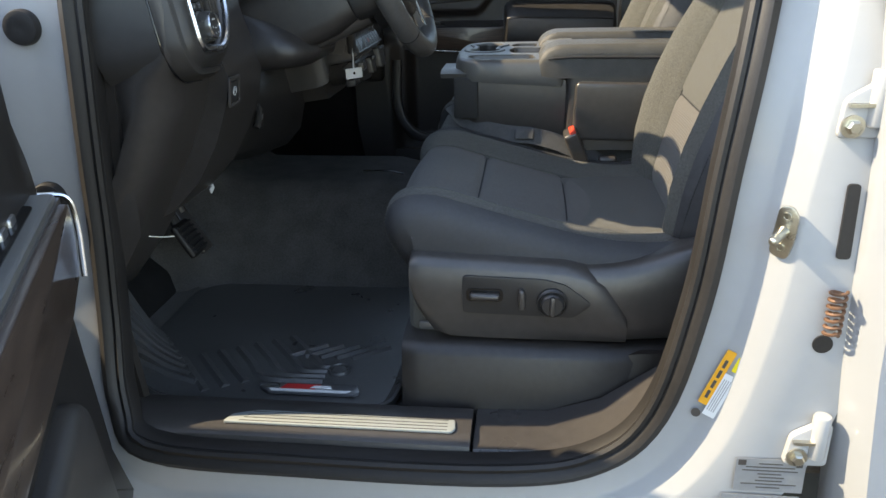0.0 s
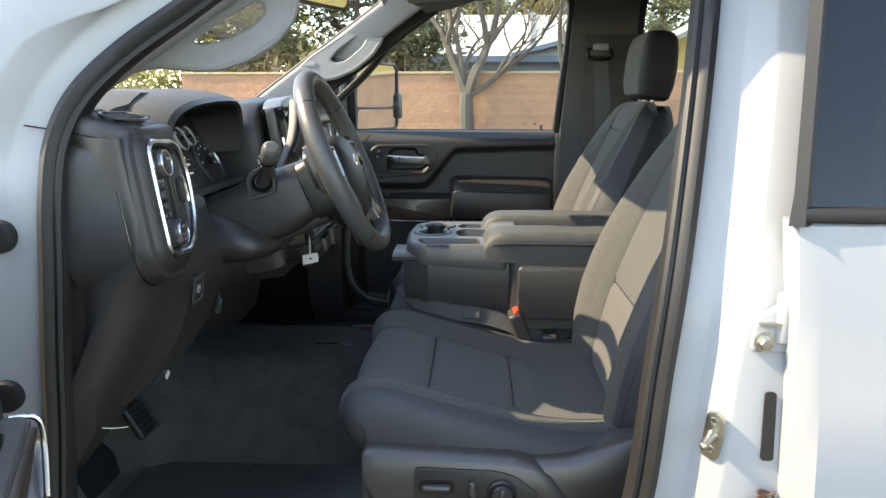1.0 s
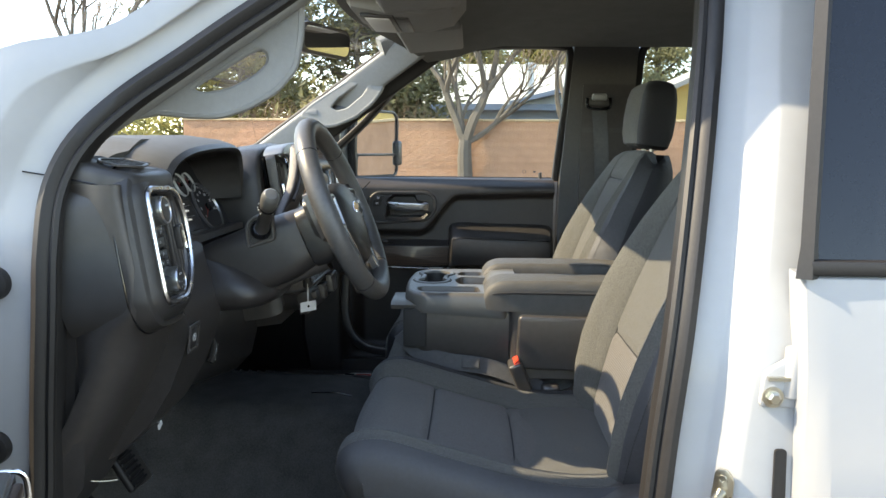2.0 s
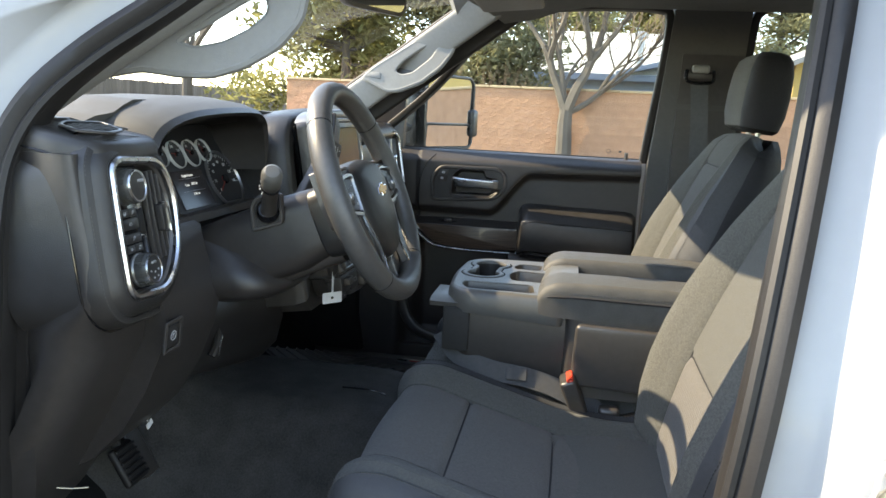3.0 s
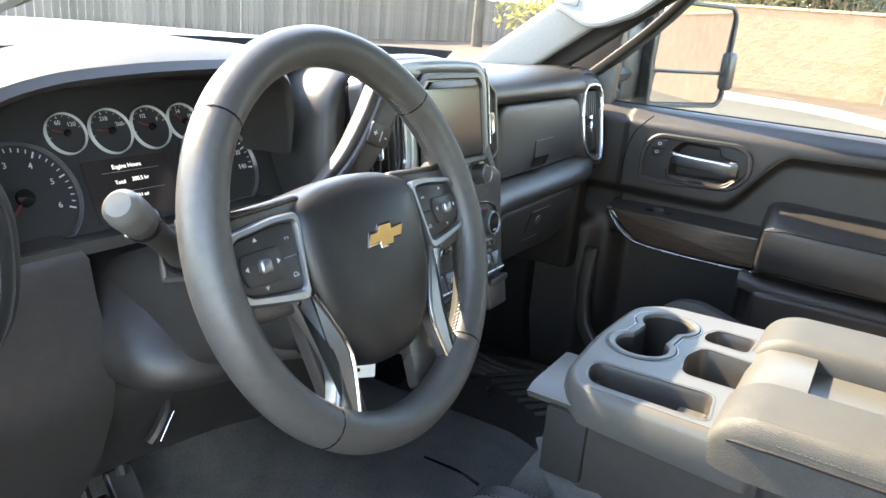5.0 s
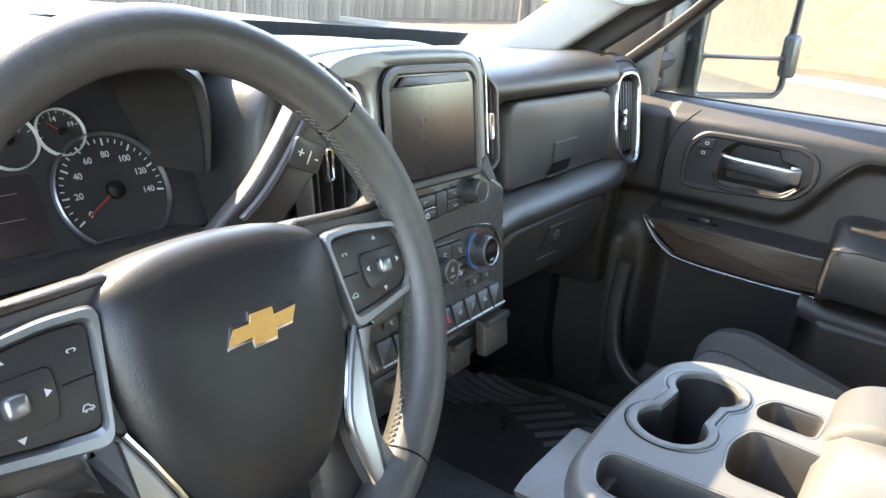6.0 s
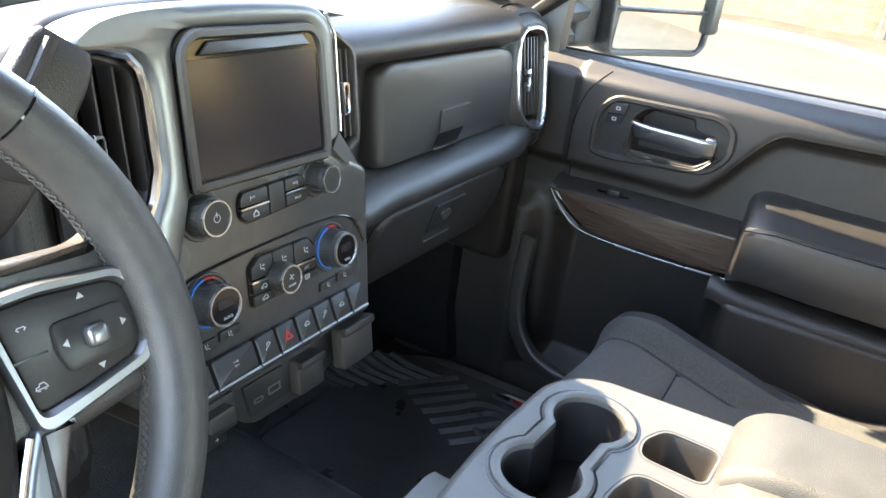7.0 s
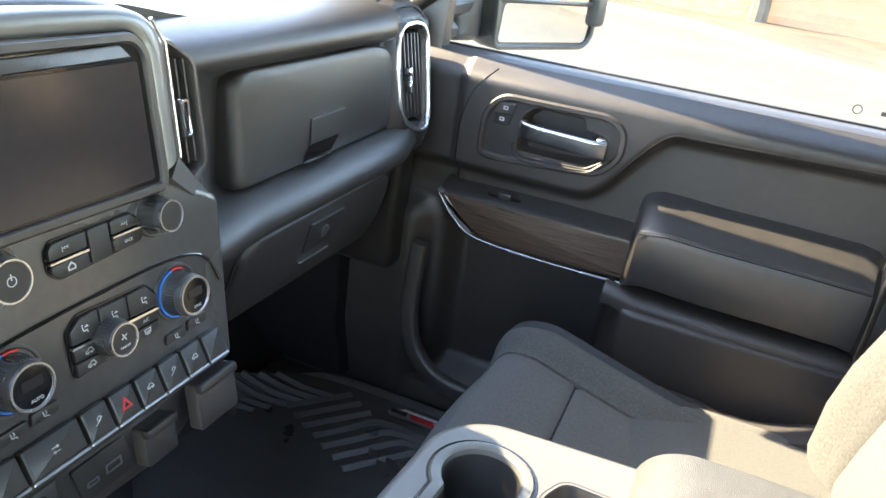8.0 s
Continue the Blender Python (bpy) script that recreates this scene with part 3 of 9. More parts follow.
leafy("juniper_tree", (-3.2, 23.5, 0), "dense olive-green juniper tree behind the wall", 21, 6.5, 3.2, LEAF_B, 17000, 0.21, 0.1, 0.35)
leafy("juniper_tree", (-7.5, 25.5, 0), "broad olive-green juniper tree behind the wall", 22, 8.0, 3.6, LEAF, 17000, 0.23, 0.12, 0.3)
bare_tree("bare_tree", (-12.5, 24, 0), "leafless tree beyond the board fence", 23, 2.6, 0.2, [((-0.3, 0.2, 1), 3.0, 0.12), ((0.5, -0.1, 1), 2.9, 0.12), ((0.1, 0.7, 0.8), 2.6, 0.1)], 4)
leafy("juniper_tree", (-0.4, 39, 0), "yellow-green evergreen tree behind the house", 24, 9.5, 3.6, LEAF, 12000, 0.28, 0.2, 0.4)
leafy("pine_tree", (6.5, 42, 0), "tall thin pine tree behind the houses", 25, 10.5, 2.8, LEAF, 10000, 0.27, 0.3, 0.55)
leafy("pine_tree", (11.5, 46, 0), "dark tall spruce tree behind the tan house", 26, 14, 4, LEAF_B, 13000, 0.28, 0.1, 0.85)
leafy("pine_tree", (4.4, 44, 0), "olive pine tree behind the blue house", 27, 9, 3, LEAF, 10000, 0.27, 0.3, 0.4)
bare_tree("bare_tree", (-18.5, 15, 0), "large leafless tree beyond the fence", 8, 2.4, 0.25, [((-0.3, 0.2, 1), 3.6, 0.16), ((0.5, -0.1, 1), 3.4, 0.15), ((0.1, 0.7, 0.8), 3, 0.1), ((0.2, -0.8, 0.8), 3, 0.1)], 4)
bare_tree("bare_tree", (3.4, 24, 0), "leafless tree behind the block wall", 9, 2.2, 0.15, [((-0.3, 0.2, 1), 2.4, 0.09), ((0.5, -0.1, 1), 2.3, 0.09), ((0.1, 0.6, 0.8), 2.0, 0.07)], 4)
rng = random.Random(4)
twigs = []
for i in range(520):
    x, y = rng.uniform(-6, -0.6), rng.uniform(20.2, 22.4)
    h = rng.uniform(1.2, 2.9)
    p = Vector((x, y, 0))
    twigs.append(([p, p + Vector((rng.gauss(0, 0.2), rng.gauss(0, 0.2), h * 0.5)), p + Vector((rng.gauss(0, 0.5), rng.gauss(0, 0.5), h))], 0.014, 0.004))
shape("dry_shrubs", limb_mesh(twigs, 3), BRUSH, "tangled reddish-brown leafless shrubs behind the wall", "shrubs", "stuff", 0)

# ---- truck: hood, wheels, floor, roof ----
truck = thing("truck_front", (-1.6, YC, 0), "white pickup truck bonnet with wings and tyres", "truck", kind="structure")


def hood(u, v):
    x, w = lerp(-0.86, -2.25, u), lerp(-0.93, 0.93, v)
    return (x, YC + w, 1.335 + 0.03 * math.cos(w * 1.5) - 0.05 * u * u + 0.012 * smooth01((abs(w) - 0.35) / 0.12) - 0.04 * smooth01((abs(w) - 0.8) / 0.15))


part("bonnet", sheet(hood, 16, 40, 0.02), PAINT, truck)
for s in (-1, 1):
    part("wing", bounds(-2.3, -0.245, YC + s * 0.93 - 0.05, YC + s * 0.93 + 0.05, 0.62, 1.30, 0.03), PAINT, truck)
part("grille", bounds(-2.34, -2.26, YC - 0.9, YC + 0.9, 0.55, 1.27, 0.03), GLOSSY, truck)
part("frame_rail", join(bounds(-2.2, 4.0, YC - 0.5, YC - 0.38, 0.42, 0.58), bounds(-2.2, 4.0, YC + 0.38, YC + 0.5, 0.42, 0.58)), PLASTIC, truck)
for x in (-1.55, 2.75):
    for s in (-1, 1):
        w = part("wheel", lathe([(0.05, -0.02), (0.25, 0.0), (0.27, 0.1), (0.26, 0.2), (0.05, 0.22)], 28, F((x, YC + s * 0.72 - 0.1, 0.40), (0, 1, 0))), SATIN, truck)
        part("tyre", lathe([(0.26, 0.0), (0.37, -0.02), (0.40, 0.02), (0.40, 0.22), (0.37, 0.25), (0.26, 0.23)], 32, F((x, YC + s * 0.72 - 0.115, 0.40), (0, 1, 0))), RUBBER, w)
part("cowl", bounds(-0.98, -0.66, YC - 0.8, YC + 0.8, 1.22, 1.27, 0.02), PLASTIC, truck)
wiper = thing("windscreen_wiper", (-0.84, 1.05, 1.29), "black windscreen wiper resting at the foot of the glass", "wiper")
part("blade", tube(curve([(-0.80, 0.92, 1.325), (-0.84, 1.2, 1.345), (-0.86, 1.5, 1.35)], 6), 0.008), PLASTIC, wiper)
part("arm", tube(curve([(-0.90, 0.95, 1.30), (-0.89, 1.1, 1.345), (-0.85, 1.25, 1.36)], 6), 0.009), PLASTIC, wiper)
copy_thing(wiper, Matrix.Translation((-0.86, 1.70, 1.29)))
antenna = shape("antenna_mast", tube([(-1.25, 2.44, 1.27), (-1.25, 2.44, 2.2)], 0.003, 6), PLASTIC, "thin black radio antenna mast on the wing", "antenna")

def cab_floor(u, v):
    x, y = lerp(-0.46, 2.2, u), lerp(0.80, 2.41, v)
    hump = lerp(0.215, 0.115, smooth01((x - 0.14) / 0.18)) * smooth01((0.325 - abs(y - 1.605)) / 0.21)
    return (x, y, 0.592 + hump + 0.26 * smooth01((-0.20 - x) / 0.30) * smooth01((0.50 - abs(y - 1.605)) / 0.25) + 0.05 * smooth01((-0.26 - x) / 0.2))


floor_ob = shape("cab_floor", sheet(cab_floor, 54, 60, 0.02), CARPET, "dark carpeted cab floor with a raised tunnel", "floor", "structure", 60)
part("carpet_slit", tube(curve([(0.060, 1.577, 0.8065), (0.12, 1.578, 0.8070), (0.160, 1.576, 0.8010)], 5), 0.0025, 6), GLOSSY, floor_ob)
shape("firewall", sheet(lambda u, v: (lerp(-0.30, -0.62, smooth01(u * 1.4) * 0.9 + 0.1 * u), lerp(0.80, 2.41, v), lerp(0.595, 1.25, u ** 1.25)), 14, 4, 0.02), TOEBOARD, "carpeted toe board, coloured near-black for the shade under the dashboard", "wall", "structure")
shape("bulkhead", bounds(-0.84, -0.635, 0.78, 2.43, 0.50, 1.285, 0.02), PLASTIC, "black bulkhead at the foot of the windscreen", "wall", "structure")
shape("rocker_passenger", bounds(-0.6, 2.2, 2.385, 2.47, 0.45, 0.66, 0.01), PLASTIC, "black sill trim along the passenger side", "sill", "structure")
rw = shape("rear_window", bounds(2.222, 2.228, 0.98, 2.23, 1.29, 1.71), GLASS, "clear rear window glass of the cab", "window", "structure")
rw.visible_shadow = False
shape("cab_rear_wall", join(bounds(2.2, 2.26, 0.72, 2.49, 0.55, 1.29), bounds(2.2, 2.26, 0.72, 2.49, 1.71, 1.85), bounds(2.2, 2.26, 0.72, 0.98, 1.29, 1.71), bounds(2.2, 2.26, 2.23, 2.49, 1.29, 1.71)), HEADL, "dark trimmed rear wall of the cab", "wall", "structure")


def liner(u, v):
    x, w = lerp(0.14, 2.24, u), lerp(-0.70, 0.70, v)
    xx = x + 0.16 * (w / 0.7) ** 2 * (1 - u)
    return (xx, YC + w, 1.80 - 0.045 * (w / 0.7) ** 4 - 0.055 * (1 - smooth01(u / 0.12)))


shape("headliner", sheet(liner, 24, 24, 0.02), HEADL, "dark grey cloth headliner", "ceiling", "structure")


def roofskin(u, v):
    x, w = lerp(0.10, 2.4, u), lerp(-0.80, 0.80, v)
    return (x + 0.18 * (w / 0.8) ** 2 * (1 - u), YC + w, 1.90 - 0.07 * (w / 0.8) ** 4 - 0.09 * (1 - smooth01(u / 0.15)))


shape("cab_roof", sheet(roofskin, 20, 20, 0.03), PAINT, "white painted cab roof", "roof", "structure")

# windscreen
def screen_glass(u, v):
    w = lerp(-1, 1, v)
    foot = Vector((-0.82 + 0.30 * w * w, YC + 0.76 * w, 1.275))
    head = Vector((0.13 + 0.10 * w * w, YC + 0.64 * w, 1.775 - 0.03 * w * w))
    p = foot.lerp(head, u)
    return (p.x - 0.05 * math.sin(u * math.pi), p.y, p.z + 0.05 * math.sin(u * math.pi))


ws = shape("windscreen", sheet(screen_glass, 10, 16), GLASS, "clear curved laminated windscreen glass", "windscreen", "structure")
ws.visible_shadow = False
shape("windscreen_border", sheet(lambda u, v: tuple(Vector(screen_glass(0.17 * u, v)) + Vector((0.004, 0, 0.003))), 5, 16, 0.002), FRIT, "dark printed border at the foot of the windscreen, sky haze painted in", "windscreen border", "structure")


# ---- pillars ----
def pillar_pts(side):
    """Middle line of the front pillar trim; side -1 driver, +1 passenger."""
    return [(x, YC + side * (0.715 - 0.13 * (x + 0.3)), 1.545 + 0.70 * x) for x in (-0.62, -0.4, -0.2, 0.0, 0.12, 0.2, 0.27)]


def pillar_trim(side, label):
    pts = curve(pillar_pts(side), 4)
    sec = rpoly([(-0.045, -0.018), (0.045, -0.018), (0.045, 0.012), (-0.045, 0.022)] if side > 0 else [(-0.045, -0.012), (0.045, -0.022), (0.045, 0.018), (-0.045, 0.018)], 0.012, 3)
    return sweep(pts, sec, up=(0, side, 0.15))


shape("front_pillar_passenger", pillar_trim(1, ""), PILLAR, "grey plastic front pillar trim on the passenger side", "pillar", "structure")
bm = sweep([(x, 0.915 + 0.17 * (x + 0.05), 1.525 + 0.70 * x) for x in (-0.45, -0.3, -0.15, 0.0, 0.12, 0.22, 0.30)], rpoly([(-0.030, -0.02), (0.034, -0.02), (0.034, 0.012), (-0.030, 0.02)], 0.01, 3), up=(0, -1, 0.15))
shape("front_pillar_driver", bm, PILLAR, "grey plastic front pillar trim on the driver side", "pillar", "structure")
shape("pillar_outer_passenger", sweep([(x, YC + 0.757 - 0.10 * (x + 0.3), 1.535 + 0.70 * x) for x in (-0.7, -0.3, 0.0, 0.3)], rrect(0.14, 0.03, 0.01), up=(0, 1, 0.1)), RUBBER, "black-sealed outer front pillar on the passenger side", "pillar", "structure")


def holed_plate(outer, holes, h, m):
    """A plate with holes through it."""
    bm = bmesh.new()
    top = []
    for loop in (outer, *holes):
        a = [bm.verts.new((x, y, 0)) for x, y in loop]
        b = [bm.verts.new((x, y, -h)) for x, y in loop]
        for i in range(len(a)):
            j = (i + 1) % len(a)
            bm.faces.new((a[i], a[j], b[j], b[i]))
        top += [bm.edges.get((a[i], a[(i + 1) % len(a)])) for i in range(len(a))]
    bmesh.ops.triangle_fill(bm, edges=top, use_beauty=True, use_dissolve=False)
    return moved(bm, m)


ph = thing("grab_handle", (0.0, 2.26, 1.50), "grey moulded grab handle on the passenger side pillar", "grab handle")
PH_OUT = rpoly([(-0.100, 1.508), (-0.060, 1.492), (-0.025, 1.474), (0.010, 1.478), (0.072, 1.505), (0.125, 1.550), (0.156, 1.595), (0.170, 1.675), (0.125, 1.668), (0.040, 1.612), (-0.065, 1.540)], 0.014, 4)
PH_SLOT = rpoly([(-0.012, 1.532), (0.010, 1.518), (0.046, 1.526), (0.100, 1.573), (0.124, 1.616), (0.110, 1.632), (0.064, 1.604), (0.012, 1.565)], 0.012, 4)
PHM = F((0, 2.238, 1.57), (0.05, -1, 0.22)) @ Matrix.Translation((0, -1.57, 0))
part("panel", holed_plate(PH_OUT, [PH_SLOT], 0.035, PHM), PILLAR, ph, "", 40)
part("grip_edge", tube([PHM @ Vector((x, z, -0.007)) for x, z in PH_OUT], 0.008, 8, True), PILLAR, ph)
part("slot_rim", tube([PHM @ Vector((x, z, -0.006)) for x, z in PH_SLOT], 0.006, 8, True), PILLAR, ph)
part("slot_back", prism(offset(PH_SLOT, 0.004), 0.003, PHM @ Matrix.Translation((0, 0, -0.034))), PLASTIC_B, ph)
for a, b in (((-0.088, 1.512), (-0.048, 1.508)), ((0.140, 1.630), (0.160, 1.665))):
    part("screw_cover", prism(rpoly([(a[0], a[1]), (b[0], a[1] - 0.006), (b[0], b[1] + 0.018), (a[0] + 0.012, b[1] + 0.018)], 0.006, 3), 0.0025, PHM @ Matrix.Translation((0, 0, 0.0)), 0.001), PILLAR, ph)

# ---- driver door opening ----
RIM = [(-0.10, 0.720, 0.606), (0.15, 0.715, 0.596), (0.44, 0.715, 0.600), (0.575, 0.718, 0.632), (0.650, 0.722, 0.715), (0.690, 0.728, 0.88), (0.710, 0.742, 1.05), (0.727, 0.757, 1.18), (0.747, 0.795, 1.32),
       (0.768, 0.845, 1.465), (0.785, 0.895, 1.60), (0.79, 0.935, 1.70), (0.74, 0.955, 1.752), (0.60, 0.965, 1.762), (0.42, 0.962, 1.752), (0.27, 0.948, 1.705), (0.12, 0.92, 1.607), (0.03, 0.90, 1.542), (-0.044, 0.87, 1.484), (-0.10, 0.84, 1.422),
       (-0.130, 0.82, 1.354), (-0.139, 0.805, 1.27), (-0.144, 0.80, 1.18), (-0.155, 0.80, 1.05), (-0.163, 0.80, 0.93), (-0.170, 0.79, 0.80), (-0.160, 0.755, 0.67)]
rim = curve(RIM, 5, True)
mid = Vector((0.3, 0.8, 1.15))


def outward(i):
    n = len(rim)
    d = (rim[(i + 1) % n] - rim[i - 1])
    o = Vector((d.z, 0, -d.x)).normalized()
    return o if o.dot(rim[i] - mid) > 0 else -o


def rim_rows(offsets):
    """Rings round the opening: each offset is (outward, across)."""
    return [[rim[i] + outward(i) * a + Vector((0, b, 0)) for i in range(len(rim))] for a, b in offsets]


def frame_loop(a, b):
    out = []
    for i in range(len(rim)):
        p, o = rim[i], outward(i)
        front = smooth01((0.05 - p.x) / 0.12) * smooth01((1.40 - p.z) / 0.1)
        sill = smooth01((0.66 - p.z) / 0.06)
        roof = smooth01((p.z - 1.45) / 0.1)
        aa = a * (1 + 0.25 * front + 0.10 * sill - 0.5 * (a > 0.05) * smooth01((p.z - 1.42) / 0.1) * smooth01((0.60 - p.x) / 0.2))
        aa += 0.038 * (a > 0.14) * smooth01((p.x - 0.58) / 0.08) * smooth01((1.5 - p.z) / 0.1)
        bb = b * (1 - 0.75 * front + 0.9 * sill * (a > 0.05) - 0.4 * roof)
        out.append(p + o * aa + Vector((0, bb, 0)))
    return out


bm = loft([frame_loop(a, b) for a, b in ((-0.004, 0.024), (0.0, 0.006), (0.012, 0.0), (0.040, -0.003), (0.046, -0.008), (0.076, -0.030), (0.082, -0.0325), (0.125, -0.0325), (0.150, -0.0325), (0.155, 0.05))], closed=True, caps=False)
shape("door_frame_driver", bm, PAINT_IN, "white painted door opening of the cab", "door frame", "structure", 50)
bm = loft(rim_rows([(0.006, 0.006), (0.004, -0.014), (-0.006, -0.020), (-0.016, -0.016), (-0.022, -0.004), (-0.027, -0.002), (-0.029, 0.008), (-0.026, 0.026), (0.004, 0.026)]), closed=True, around=True)
seal = shape("door_seal", bm, RUBBER, "dark rubber weather seal round the driver door opening", "door seal", "structure", 50)
rim_in = [rim[i] - outward(i) * 0.024 + Vector((0, -0.004, 0)) for i in range(len(rim))]
part("seal_lip", tube([p + Vector((0, -0.006, 0)) for p in rim_in], 0.006, 6, True), RUBBER, seal)

# rear pillar trim inside, driver side
shape("centre_pillar_driver", loft([[(0.80, 0.80, 0.62), (1.02, 0.80, 0.62), (1.02, 0.86, 0.62), (0.74, 0.84, 0.62)], [(0.80, 0.82, 1.2), (1.0, 0.82, 1.2), (1.0, 0.88, 1.2), (0.745, 0.86, 1.2)], [(0.84, 0.94, 1.76), (0.98, 0.94, 1.76), (0.98, 1.0, 1.76), (0.80, 0.99, 1.76)]]), PLASTIC_B, "dark centre pillar trim on the driver side", "pillar", "structure")

# trim behind the seal on the hinge pillar
shape("hinge_pillar_trim", loft([[(-0.24, 0.828, z), (x, 0.822, z), (x + 0.004, 0.832, z), (-0.24, 0.842, z)] for z, x in ((0.60, -0.150), (0.80, -0.166), (0.90, -0.150), (0.97, -0.122), (1.05, -0.114), (1.18, -0.104), (1.27, -0.100), (1.36, -0.094))]), DARKPLASTIC, "black trim strip on the driver side hinge pillar", "pillar trim", "structure")

# plugs in the hinge pillar
for p, r in (((-0.203, 0.792, 1.22), 0.0235), ((-0.218, 0.790, 0.985), 0.0235)):
    shape("rubber_plug", lathe([(0.004, 0.006), (r * 0.6, 0.008), (r * 0.92, 0.006), (r, 0.0), (r, -0.01)], 28, F(p, (0.12, -1, 0))), RUBBER, "round black rubber plug in the white hinge pillar", "plug", group="hinge pillar plugs")

# striker
st = thing("door_striker", (0.775, 0.735, 0.99), "zinc door striker bolted to the white pillar", "striker")
m = F((0.764, 0.710, 0.985), (-0.55, -0.83, 0), (0.08, 0, 1))
part("plate", prism(rpoly([(-0.012, -0.030), (0.010, -0.034), (0.014, -0.01), (0.014, 0.022), (0.004, 0.034), (-0.010, 0.030)], 0.008), 0.004, m, 0.001), STEEL, st)
part("pin", lathe([(0.008, 0.003), (0.0065, 0.006), (0.0055, 0.03), (0.006, 0.034), (0.0045, 0.043), (0.001, 0.045)], 16, m), STEEL, st)
for v in (-0.02, 0.02):
    part("screw", lathe([(0.0055, 0.003), (0.0055, 0.006), (0.003, 0.0062), (0.003, 0.004)], 12, m @ Matrix.Translation((0, v, 0))), STEEL, st)

# rear door, hinges
rdoor = thing("rear_door", (1.3, 0.66, 0.9), "closed white rear door with dark privacy glass", "car door")
bm = loft([[(x, y, z) for x, y in ((0.838 + s, 0.735), (0.832 + s, 0.700), (0.837 + s, 0.684), (0.86 + s, 0.672 - k), (1.95, 0.672 - k), (1.95, 0.735))] for z, k, s in ((0.50, 0.03, 0.038), (0.60, 0.03, 0.034), (0.70, 0.025, 0.026), (0.82, 0.02, 0.017), (0.95, 0.012, 0.015), (1.05, 0.006, 0.014), (1.15, 0.0, 0.010), (1.262, -0.010, 0.0), (1.266, -0.020, 0.0))])
part("skin", bm, PAINT, rdoor)
g = part("pane", loft([[(0.842, 0.690, 1.27), (1.95, 0.690, 1.27), (1.95, 0.705, 1.27), (0.842, 0.705, 1.27)], [(0.870, 0.775, 1.72), (1.90, 0.775, 1.72), (1.90, 0.79, 1.72), (0.870, 0.79, 1.72)]]), TINT, rdoor, "dark tinted privacy glass")
part("belt_moulding", bounds(0.838, 1.95, 0.678, 0.700, 1.266, 1.284, 0.004), RUBBER, rdoor)
part("frame_moulding", loft([[(0.824, 0.684, 1.262), (0.840, 0.676, 1.262), (0.852, 0.686, 1.262), (0.842, 0.71, 1.262)], [(0.830, 0.690, 1.30), (0.842, 0.682, 1.30), (0.852, 0.694, 1.30), (0.846, 0.715, 1.30)], [(0.858, 0.768, 1.73), (0.870, 0.760, 1.73), (0.88, 0.772, 1.73), (0.874, 0.79, 1.73)]]), RUBBER, rdoor)
part("upper_frame", bounds(0.86, 1.95, 0.77, 0.82, 1.715, 1.77, 0.01), PAINT, rdoor)


def hinge(x, y, z):
    h = part("hinge", prism(rpoly([(-0.020, -0.032), (0.034, -0.032), (0.034, 0.030), (0.022, 0.035), (-0.015, 0.012)], 0.008), 0.010, F((x + 0.003, y, z), (0, -1, 0)), 0.003), PAINT_IN, rdoor, "white painted steel hinge")
    part("knuckle", lathe([(0.010, -0.03), (0.011, -0.028), (0.011, 0.03), (0.010, 0.032)], 14, Matrix.Translation((x + 0.022, y - 0.008, z + 0.012))), PAINT_IN, h)
    part("bolt", join(lathe([(0.013, 0.0), (0.013, 0.003), (0.009, 0.0032)], 18, F((x - 0.002, y - 0.010, z - 0.018), (0, -1, 0))), lathe([(0.0085, 0.003), (0.0085, 0.009), (0.006, 0.011)], 6, F((x - 0.002, y - 0.010, z - 0.018), (0, -1, 0)))), STEEL, h)
    part("pin", bounds(x - 0.010, x + 0.022, y - 0.017, y - 0.010, z + 0.004, z + 0.008), STEEL, h)


hinge(0.820, 0.719, 1.129)
hinge(0.814, 0.690, 0.706)
spring = shape("check_spring", tube([(0.830 + 0.009 * math.cos(a), 0.690 + 0.009 * math.sin(a), 0.858 + 0.062 * a / 44) for a in (i * 0.4 for i in range(110))], 0.0022, 6), RUST, "coiled rusty check spring beside the rear door", "spring")
shape("latch_opening", prism(rpoly([(-0.008, -0.045), (0.008, -0.045), (0.008, 0.045), (-0.006, 0.045)], 0.005), 0.004, F((0.831, 0.7065, 1.0), (0, -1, 0.08))), RUBBER, "dark slot for the door check in the white pillar", "slot")
shape("drain_hole", lathe([(0.012, 0), (0.012, 0.003), (0.001, 0.0031)], 24, F((0.824, 0.6960, 0.845), (0, -1, 0))), RUBBER, "dark round hole in the white pillar", "hole")

# labels on the pillar
lab = thing("warning_label", (0.716, 0.70, 0.77), "orange and white warning sticker on the white pillar", "sticker")
m = F((0.7160, 0.7115, 0.772), (-0.25, -1, 0.10), (0.38, 0, 1))
part("orange_band", prism(rrect(0.012, 0.084, 0.001, cx=-0.008, cy=0.006), 0.001, m), ORANGE, lab)
part("yellow_sign", prism(rrect(0.013, 0.022, 0.001, cx=0.009, cy=0.034), 0.001, m), YELLOW, lab)
part("white_panel", prism(rrect(0.016, 0.066, 0.001, cx=0.006, cy=-0.016), 0.0006, m), PAPER, lab)
part("print_line", join(*[prism(rrect(0.0012, 0.05, 0, cx=0.001 + i * 0.0028, cy=-0.016), 0.0009, m) for i in range(4)]), GREYP, lab)
part("print_mark", join(*[prism(rrect(0.004, 0.012, 0, cx=-0.008, cy=-0.02 + i * 0.016), 0.0014, m) for i in range(4)]), PLASTIC, lab)
part("round_mark", lathe([(0.006, 0), (0.006, 0.0012), (0.001, 0.0013)], 18, m @ Matrix.Translation((-0.009, -0.052, 0))), PLASTIC, lab)
lab2 = thing("data_label", (0.78, 0.69, 0.65), "grey printed data label on the white pillar", "sticker")
